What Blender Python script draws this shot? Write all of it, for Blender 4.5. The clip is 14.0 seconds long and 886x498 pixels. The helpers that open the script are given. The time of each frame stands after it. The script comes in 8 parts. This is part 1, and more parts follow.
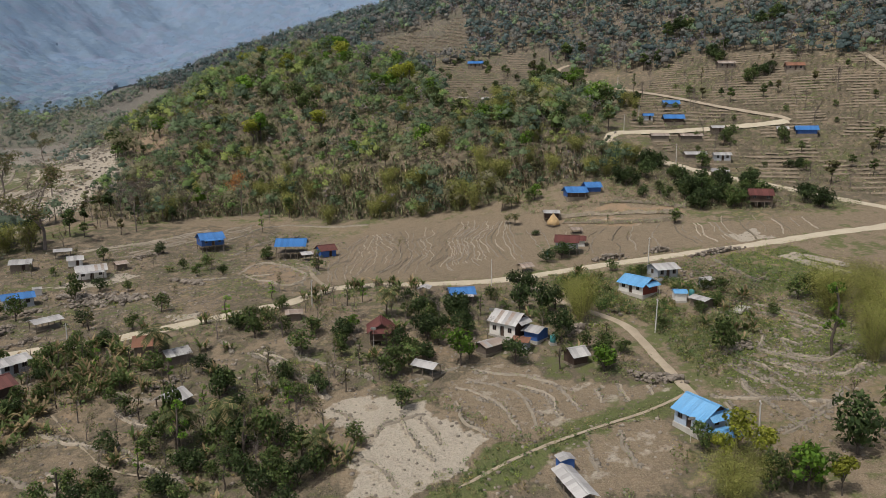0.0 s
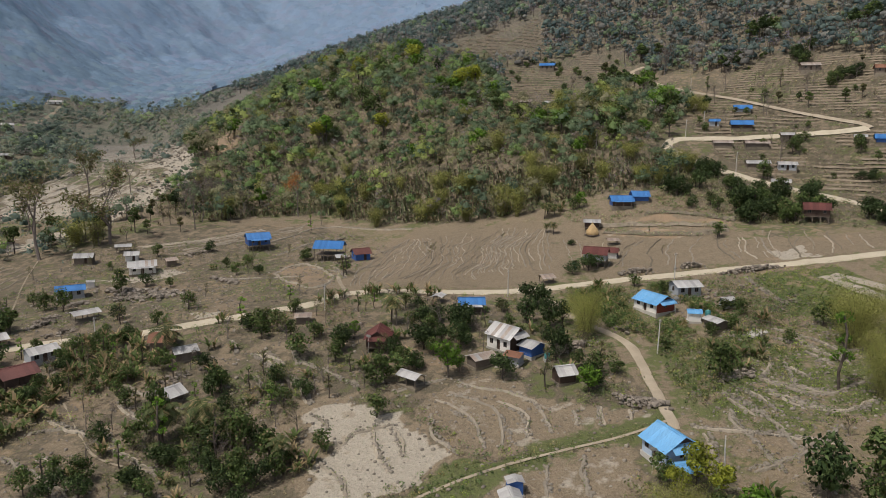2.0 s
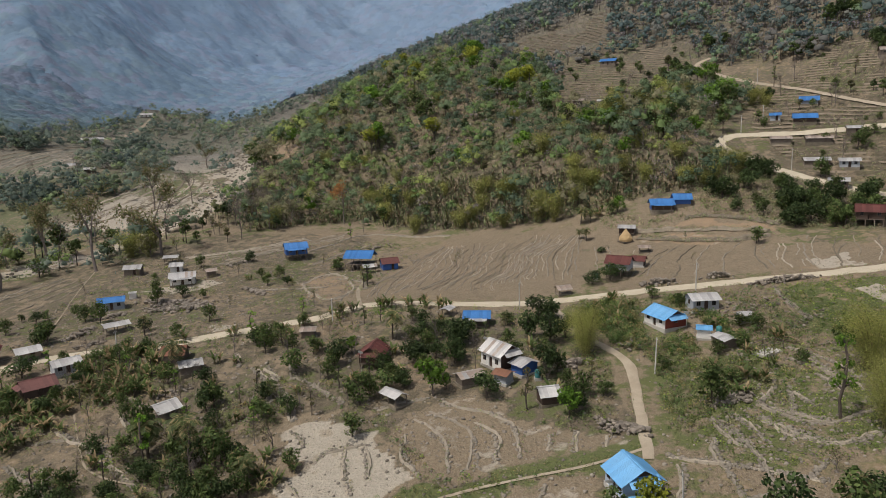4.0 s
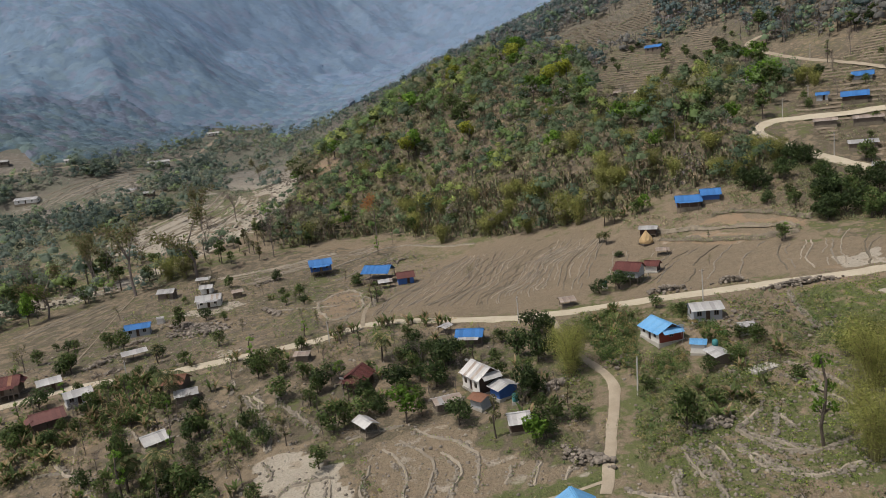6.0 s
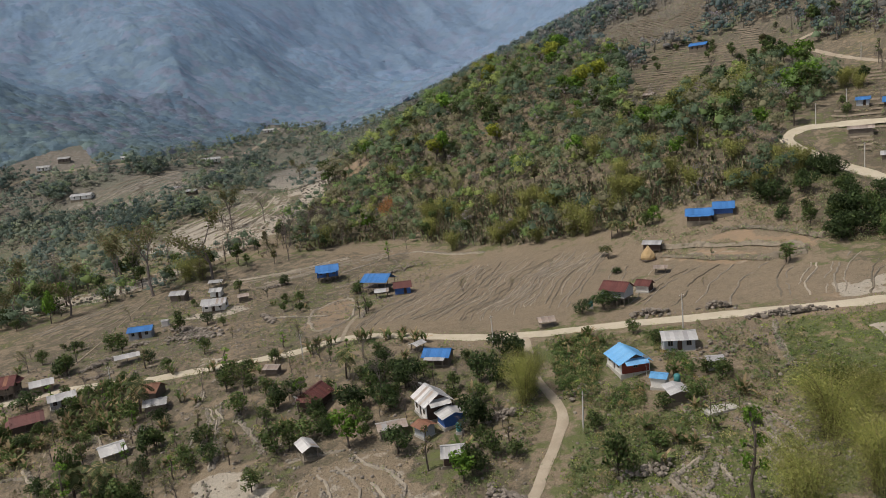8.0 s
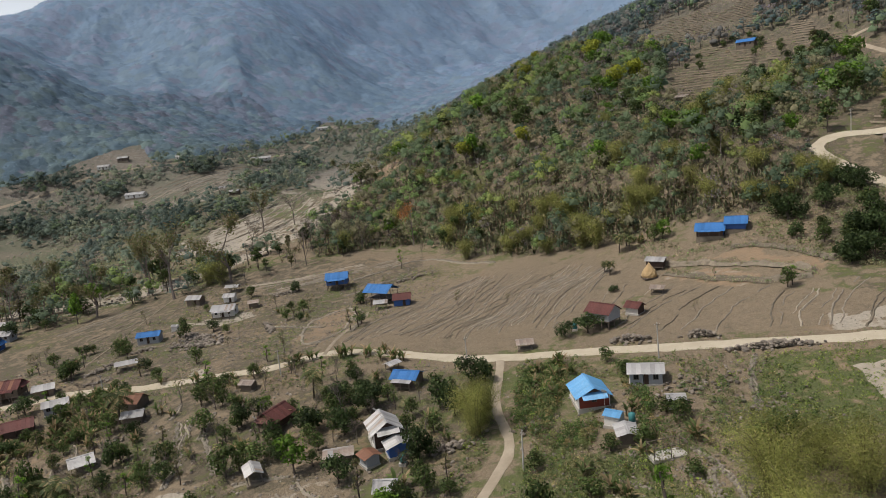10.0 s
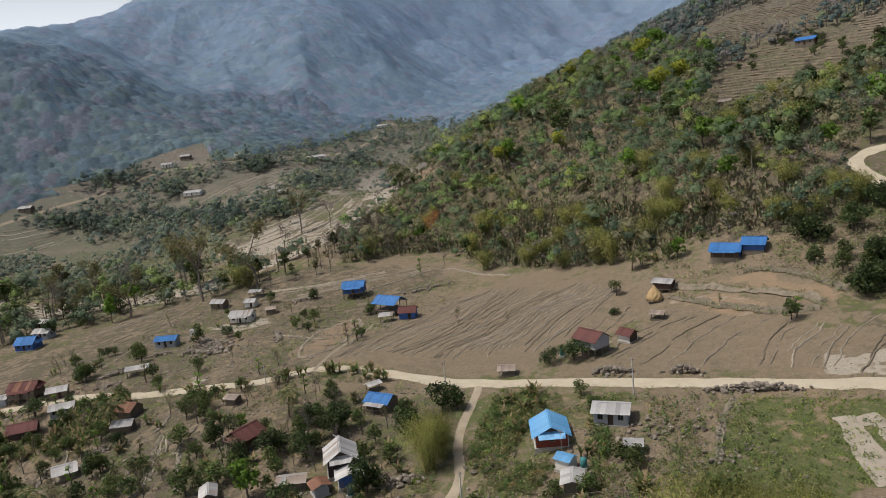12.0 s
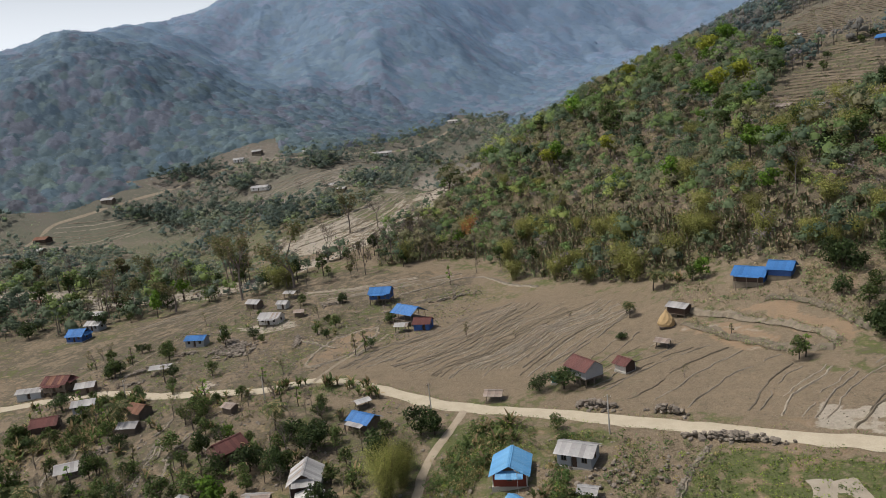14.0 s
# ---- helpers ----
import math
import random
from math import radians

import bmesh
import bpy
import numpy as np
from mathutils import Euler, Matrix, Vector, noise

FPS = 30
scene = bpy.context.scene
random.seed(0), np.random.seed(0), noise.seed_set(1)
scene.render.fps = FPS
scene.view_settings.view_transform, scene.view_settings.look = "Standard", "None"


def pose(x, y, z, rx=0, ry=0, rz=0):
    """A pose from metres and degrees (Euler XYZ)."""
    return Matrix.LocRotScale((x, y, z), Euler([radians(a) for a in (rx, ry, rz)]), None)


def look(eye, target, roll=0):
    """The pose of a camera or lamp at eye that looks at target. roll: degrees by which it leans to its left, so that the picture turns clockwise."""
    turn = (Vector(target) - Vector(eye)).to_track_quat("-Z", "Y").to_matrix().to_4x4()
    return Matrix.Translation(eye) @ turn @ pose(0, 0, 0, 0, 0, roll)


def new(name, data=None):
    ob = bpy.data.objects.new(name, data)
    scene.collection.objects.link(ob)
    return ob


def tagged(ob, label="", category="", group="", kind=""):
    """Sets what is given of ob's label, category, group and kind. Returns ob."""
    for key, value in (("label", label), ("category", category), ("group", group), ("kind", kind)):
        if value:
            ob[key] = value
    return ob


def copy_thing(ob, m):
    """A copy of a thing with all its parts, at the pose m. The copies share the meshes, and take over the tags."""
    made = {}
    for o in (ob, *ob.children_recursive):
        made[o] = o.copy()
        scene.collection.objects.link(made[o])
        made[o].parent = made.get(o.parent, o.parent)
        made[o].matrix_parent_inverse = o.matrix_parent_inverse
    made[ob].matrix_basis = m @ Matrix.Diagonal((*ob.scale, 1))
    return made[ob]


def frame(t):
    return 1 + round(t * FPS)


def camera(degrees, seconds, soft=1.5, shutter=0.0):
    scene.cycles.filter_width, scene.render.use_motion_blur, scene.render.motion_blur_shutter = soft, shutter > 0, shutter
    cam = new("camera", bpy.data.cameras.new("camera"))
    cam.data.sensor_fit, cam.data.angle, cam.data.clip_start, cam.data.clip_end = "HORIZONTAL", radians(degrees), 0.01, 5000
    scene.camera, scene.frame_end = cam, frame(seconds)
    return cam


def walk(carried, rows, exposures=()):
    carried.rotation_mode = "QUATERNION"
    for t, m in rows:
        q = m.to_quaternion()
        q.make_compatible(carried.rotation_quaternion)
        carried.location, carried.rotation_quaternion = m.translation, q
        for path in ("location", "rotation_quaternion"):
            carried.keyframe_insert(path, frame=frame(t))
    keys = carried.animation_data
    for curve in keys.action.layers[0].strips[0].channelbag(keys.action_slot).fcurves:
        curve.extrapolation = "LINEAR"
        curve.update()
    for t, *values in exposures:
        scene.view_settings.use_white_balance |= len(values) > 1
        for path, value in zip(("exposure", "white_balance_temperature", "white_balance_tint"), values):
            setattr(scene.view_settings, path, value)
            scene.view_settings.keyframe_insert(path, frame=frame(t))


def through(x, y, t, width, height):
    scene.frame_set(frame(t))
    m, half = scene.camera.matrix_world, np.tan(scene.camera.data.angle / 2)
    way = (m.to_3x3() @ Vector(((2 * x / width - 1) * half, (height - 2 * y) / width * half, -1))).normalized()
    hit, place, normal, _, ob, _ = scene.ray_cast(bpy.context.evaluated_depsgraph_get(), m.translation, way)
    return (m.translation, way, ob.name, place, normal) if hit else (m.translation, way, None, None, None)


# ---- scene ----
cam = camera(64.2, 14.0, soft=0.4)
METRES, EYE, TILT, LEAN, TURN = 148.96, 57.5, 5.92, -2.43, -16.4
ROWS = [
    (0.0, 0.0, 0.0, 0.0, -0.73, -15.93, 2.57),
    (0.5, 0.0324, -0.0018, 0.002, 0.46, -15.93, 2.65),
    (1.0, 0.0651, -0.0012, 0.0047, 2.24, -15.91, 2.71),
    (1.5, 0.0978, 0.0022, 0.0079, 4.38, -15.83, 2.86),
    (2.0, 0.1302, 0.008, 0.0116, 7.41, -15.71, 3.01),
    (2.5, 0.1626, 0.0158, 0.015, 9.82, -15.62, 3.12),
    (3.0, 0.1946, 0.0251, 0.0178, 11.51, -15.53, 3.16),
    (5.5, 0.3562, 0.1007, 0.0288, 19.01, -15.17, 10.3),
    (6.0, 0.3878, 0.1205, 0.0296, 20.49, -15.04, 10.37),
    (6.5, 0.4189, 0.1414, 0.029, 22.0, -14.88, 10.24),
    (7.0, 0.4495, 0.1638, 0.0288, 23.46, -14.78, 10.38),
    (7.5, 0.4795, 0.1868, 0.0287, 24.94, -14.64, 10.55),
    (10.0, 0.6174, 0.3107, 0.0319, 32.33, -13.98, 11.43),
    (10.5, 0.6422, 0.3368, 0.0332, 33.9, -13.81, 11.54),
    (11.0, 0.6664, 0.3635, 0.0346, 35.51, -13.65, 11.65),
    (11.5, 0.6894, 0.3908, 0.0361, 37.11, -13.47, 11.75),
    (12.0, 0.7117, 0.4187, 0.0374, 38.76, -13.29, 11.82),
    (12.5, 0.7332, 0.4469, 0.0386, 40.49, -13.11, 11.88),
    (13.0, 0.754, 0.4758, 0.0402, 42.28, -12.92, 11.92),
    (13.5, 0.7742, 0.5055, 0.0415, 44.2, -12.73, 11.94),
    (14.0, 0.7936, 0.5359, 0.0426, 46.15, -12.53, 11.93),
]
walk(cam, [(t, pose(0, 0, EYE, TILT, LEAN, TURN) @ pose(METRES * x, METRES * y, METRES * z, 90 + pitch, roll, yaw)) for t, x, y, z, yaw, pitch, roll in ROWS])

# ---- sky and sun ----
SUN_FROM = Vector((-0.80, -0.42, 1.75)).normalized()
world = bpy.data.worlds.new("hazy_sky")
scene.world = world
world.use_nodes = True
wn = world.node_tree
wn.nodes.clear()
sky = wn.nodes.new("ShaderNodeTexSky")
sky.sky_type = "NISHITA"
sky.sun_disc = False
sky.sun_elevation = math.asin(SUN_FROM.z)
sky.sun_rotation = math.atan2(SUN_FROM.x, SUN_FROM.y)
sky.altitude = 300
sky.air_density, sky.dust_density, sky.ozone_density = 1.0, 7.0, 1.0
bg = wn.nodes.new("ShaderNodeBackground")
bg.inputs["Strength"].default_value = 0.086
wout = wn.nodes.new("ShaderNodeOutputWorld")
# smoke haze whitens the sky all round towards the horizon
up_way = wn.nodes.new("ShaderNodeSeparateXYZ")
wn.links.new(wn.nodes.new("ShaderNodeTexCoord").outputs["Generated"], up_way.inputs[0])
low_sky = wn.nodes.new("ShaderNodeMapRange")
low_sky.interpolation_type = "SMOOTHSTEP"
low_sky.inputs[1].default_value, low_sky.inputs[2].default_value = 0.34, 0.1
wn.links.new(up_way.outputs[2], low_sky.inputs[0])
hazy = wn.nodes.new("ShaderNodeMix")
hazy.data_type = "RGBA"
hazy.inputs[7].default_value = (10.4, 11.0, 11.8, 1)
wn.links.new(low_sky.outputs[0], hazy.inputs[0])
wn.links.new(sky.outputs[0], hazy.inputs[6])
wn.links.new(hazy.outputs[2], bg.inputs[0])
wn.links.new(bg.outputs[0], wout.inputs[0])
sun_data = bpy.data.lights.new("sun", "SUN")
sun_data.energy, sun_data.angle, sun_data.color = 2.82, radians(1.5), (1.0, 0.948, 0.885)
sun = new("sun", sun_data)
sun.matrix_world = look(SUN_FROM * 100, (0, 0, 0))


# ---- materials ----
def node_material(name, rough=0.8, metal=0.0):
    m = bpy.data.materials.new(name)
    m.use_nodes = True
    nt = m.node_tree
    p = nt.nodes["Principled BSDF"]
    p.inputs["Roughness"].default_value = rough
    p.inputs["Metallic"].default_value = metal
    p.inputs["Specular IOR Level"].default_value = 0.25
    return m, nt, p


def noise_node(nt, scale, detail=4.0, rough=0.6, coords=None):
    n = nt.nodes.new("ShaderNodeTexNoise")
    n.inputs["Scale"].default_value = scale
    n.inputs["Detail"].default_value = detail
    n.inputs["Roughness"].default_value = rough
    if coords is not None:
        nt.links.new(coords, n.inputs["Vector"])
    return n


def ramp_node(nt, fac, stops):
    r = nt.nodes.new("ShaderNodeValToRGB")
    e = r.color_ramp.elements
    while len(e) < len(stops):
        e.new(0.5)
    for el, (pos, col) in zip(e, stops):
        el.position = pos
        el.color = (*col, 1)
    nt.links.new(fac, r.inputs[0])
    return r.outputs[0]


def mix_node(nt, fac, a, b, blend="MIX"):
    m = nt.nodes.new("ShaderNodeMix")
    m.data_type, m.blend_type = "RGBA", blend
    for sock, val in ((m.inputs[0], fac), (m.inputs[6], a), (m.inputs[7], b)):
        if isinstance(val, (int, float)):
            sock.default_value = val
        elif isinstance(val, tuple):
            sock.default_value = (*val, 1)
        else:
            nt.links.new(val, sock)
    return m.outputs[2]


def scaled_noise(nt, scale, lo, hi, coords):
    n = noise_node(nt, scale, coords=coords)
    r = nt.nodes.new("ShaderNodeMapRange")
    r.inputs[1].default_value, r.inputs[2].default_value = lo, hi
    r.clamp = True
    nt.links.new(n.outputs[0], r.inputs[0])
    return r.outputs[0]


def bump(nt, p, height, strength, distance):
    b = nt.nodes.new("ShaderNodeBump")
    b.inputs["Strength"].default_value = strength
    b.inputs["Distance"].default_value = distance
    nt.links.new(height, b.inputs["Height"])
    nt.links.new(b.outputs[0], p.inputs["Normal"])


def leaf_material(name, dark, light, dry=None, dry_share=0.0, through=0.45):
    """Foliage: each leaf cluster takes its own tint, each plant too."""
    m, nt, p = node_material(name, 0.65)
    geo = nt.nodes.new("ShaderNodeNewGeometry")
    col = ramp_node(nt, geo.outputs["Random Per Island"], [(0.0, dark), (1.0, light)])
    if dry:
        pick = nt.nodes.new("ShaderNodeMath")
        pick.operation, pick.inputs[1].default_value = "FRACT", 0
        mul = nt.nodes.new("ShaderNodeMath")
        mul.operation, mul.inputs[1].default_value = "MULTIPLY", 7.31
        nt.links.new(geo.outputs["Random Per Island"], mul.inputs[0])
        nt.links.new(mul.outputs[0], pick.inputs[0])
        less = nt.nodes.new("ShaderNodeMath")
        less.operation, less.inputs[1].default_value = "LESS_THAN", dry_share
        nt.links.new(pick.outputs[0], less.inputs[0])
        col = mix_node(nt, less.outputs[0], col, dry)
    info = nt.nodes.new("ShaderNodeObjectInfo")
    hsv = nt.nodes.new("ShaderNodeHueSaturation")
    rng = nt.nodes.new("ShaderNodeMapRange")
    rng.inputs[3].default_value, rng.inputs[4].default_value = 0.8, 1.45
    nt.links.new(info.outputs["Random"], rng.inputs[0])
    nt.links.new(rng.outputs[0], hsv.inputs["Value"])
    nt.links.new(col, hsv.inputs["Color"])
    nt.links.new(hsv.outputs[0], p.inputs["Base Color"])
    tr = nt.nodes.new("ShaderNodeBsdfTranslucent")
    nt.links.new(hsv.outputs[0], tr.inputs[0])
    mx = nt.nodes.new("ShaderNodeMixShader")
    mx.inputs[0].default_value = through
    nt.links.new(p.outputs[0], mx.inputs[1])
    nt.links.new(tr.outputs[0], mx.inputs[2])
    nt.links.new(mx.outputs[0], nt.nodes["Material Output"].inputs[0])
    return m


def mixed_leaf_material(name, through=0.5):
    """Leaves of a mixed wood: every tree brings its own leaf colour, every clump a shade of it."""
    m, nt, p = node_material(name, 0.75)
    at = nt.nodes.new("ShaderNodeAttribute")
    at.attribute_name = "tint"
    geo = nt.nodes.new("ShaderNodeNewGeometry")
    rng = nt.nodes.new("ShaderNodeMapRange")
    rng.inputs[3].default_value, rng.inputs[4].default_value = 1.28, 1.62
    nt.links.new(geo.outputs["Random Per Island"], rng.inputs[0])
    hsv = nt.nodes.new("ShaderNodeHueSaturation")
    nt.links.new(rng.outputs[0], hsv.inputs["Value"])
    nt.links.new(at.outputs["Color"], hsv.inputs["Color"])
    nt.links.new(hsv.outputs[0], p.inputs["Base Color"])
    tr = nt.nodes.new("ShaderNodeBsdfTranslucent")
    nt.links.new(hsv.outputs[0], tr.inputs[0])
    mx = nt.nodes.new("ShaderNodeMixShader")
    mx.inputs[0].default_value = through
    nt.links.new(p.outputs[0], mx.inputs[1])
    nt.links.new(tr.outputs[0], mx.inputs[2])
    nt.links.new(mx.outputs[0], nt.nodes["Material Output"].inputs[0])
    return m


def rough_material(name, a, b, scale=2.0, rough=0.85, metal=0.0, bumpy=0.4, rand=0.25):
    """Two-tone weathered surface, large stains and fine grain, varied from piece to piece."""
    m, nt, p = node_material(name, rough, metal)
    tc = nt.nodes.new("ShaderNodeTexCoord").outputs["Object"]
    big = scaled_noise(nt, scale * 0.3, 0.35, 0.68, tc)
    fine = scaled_noise(nt, scale * 4, 0.3, 0.7, tc)
    col = mix_node(nt, big, a, b)
    dark = tuple(c * 0.72 for c in a)
    half = nt.nodes.new("ShaderNodeMath")
    half.operation, half.inputs[1].default_value = "MULTIPLY", 0.45
    nt.links.new(fine, half.inputs[0])
    col = mix_node(nt, half.outputs[0], col, dark)
    info = nt.nodes.new("ShaderNodeObjectInfo")
    rng = nt.nodes.new("ShaderNodeMapRange")
    rng.inputs[3].default_value, rng.inputs[4].default_value = 1 - rand, 1 + rand
    nt.links.new(info.outputs["Random"], rng.inputs[0])
    hsv = nt.nodes.new("ShaderNodeHueSaturation")
    nt.links.new(col, hsv.inputs["Color"])
    nt.links.new(rng.outputs[0], hsv.inputs["Value"])
    nt.links.new(hsv.outputs[0], p.inputs["Base Color"])
    bump(nt, p, fine, bumpy, 0.05)
    return m


def ground_material():
    m, nt, p = node_material("earth_and_grass", 0.95)
    tc = nt.nodes.new("ShaderNodeTexCoord").outputs["Object"]
    at = nt.nodes.new("ShaderNodeAttribute")
    at.attribute_name = "cover"
    sep = nt.nodes.new("ShaderNodeSeparateColor")
    nt.links.new(at.outputs["Color"], sep.inputs[0])
    at2 = nt.nodes.new("ShaderNodeAttribute")
    at2.attribute_name = "cover_more"
    sep2 = nt.nodes.new("ShaderNodeSeparateColor")
    nt.links.new(at2.outputs["Color"], sep2.inputs[0])
    broad = scaled_noise(nt, 0.045, 0.35, 0.65, tc)
    mid = scaled_noise(nt, 0.35, 0.35, 0.68, tc)
    fine = scaled_noise(nt, 2.2, 0.3, 0.72, tc)
    soil = mix_node(nt, broad, (0.168, 0.129, 0.086), (0.214, 0.166, 0.11))
    soil = mix_node(nt, mid, soil, (0.124, 0.098, 0.064))
    soil = mix_node(nt, fine, soil, (0.232, 0.184, 0.125))
    clod = scaled_noise(nt, 0.9, 0.44, 0.6, tc)
    less = nt.nodes.new("ShaderNodeMath")
    less.operation, less.inputs[1].default_value = "MULTIPLY", 0.3
    nt.links.new(clod, less.inputs[0])
    soil = mix_node(nt, less.outputs[0], soil, (0.098, 0.08, 0.055))
    speck = scaled_noise(nt, 5.5, 0.5, 0.66, tc)
    soil = mix_node(nt, speck, soil, (0.27, 0.225, 0.16))
    pale = mix_node(nt, mid, (0.34, 0.305, 0.24), (0.265, 0.235, 0.185))
    pale = mix_node(nt, fine, pale, (0.40, 0.36, 0.29))
    grass = mix_node(nt, mid, (0.08, 0.112, 0.032), (0.134, 0.144, 0.052))
    grass = mix_node(nt, fine, grass, (0.10, 0.105, 0.05))
    litter = mix_node(nt, mid, (0.112, 0.094, 0.066), (0.066, 0.068, 0.038))
    litter = mix_node(nt, fine, litter, (0.155, 0.125, 0.09))
    red = mix_node(nt, mid, (0.285, 0.205, 0.13), (0.235, 0.178, 0.118))
    # grey ground tone that stands in for haze over far land
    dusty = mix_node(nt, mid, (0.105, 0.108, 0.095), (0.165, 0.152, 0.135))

    def edge(sock):
        """A ragged edge to a patch of cover."""
        add = nt.nodes.new("ShaderNodeMath")
        add.operation = "MULTIPLY_ADD"
        nt.links.new(mid, add.inputs[0])
        add.inputs[1].default_value = 0.8
        nt.links.new(sock, add.inputs[2])
        r = nt.nodes.new("ShaderNodeMapRange")
        r.inputs[1].default_value, r.inputs[2].default_value = 0.75, 1.05
        nt.links.new(add.outputs[0], r.inputs[0])
        return r.outputs[0]

    col = mix_node(nt, edge(sep.outputs[2]), soil, litter)
    col = mix_node(nt, edge(sep.outputs[0]), col, grass)
    col = mix_node(nt, edge(sep2.outputs[0]), col, red)
    col = mix_node(nt, edge(sep.outputs[1]), col, pale)
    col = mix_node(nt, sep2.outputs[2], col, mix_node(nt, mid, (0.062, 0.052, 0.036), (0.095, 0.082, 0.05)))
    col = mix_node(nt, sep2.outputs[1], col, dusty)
    nt.links.new(col, p.inputs["Base Color"])
    bump(nt, p, fine, 0.8, 0.25)
    return m


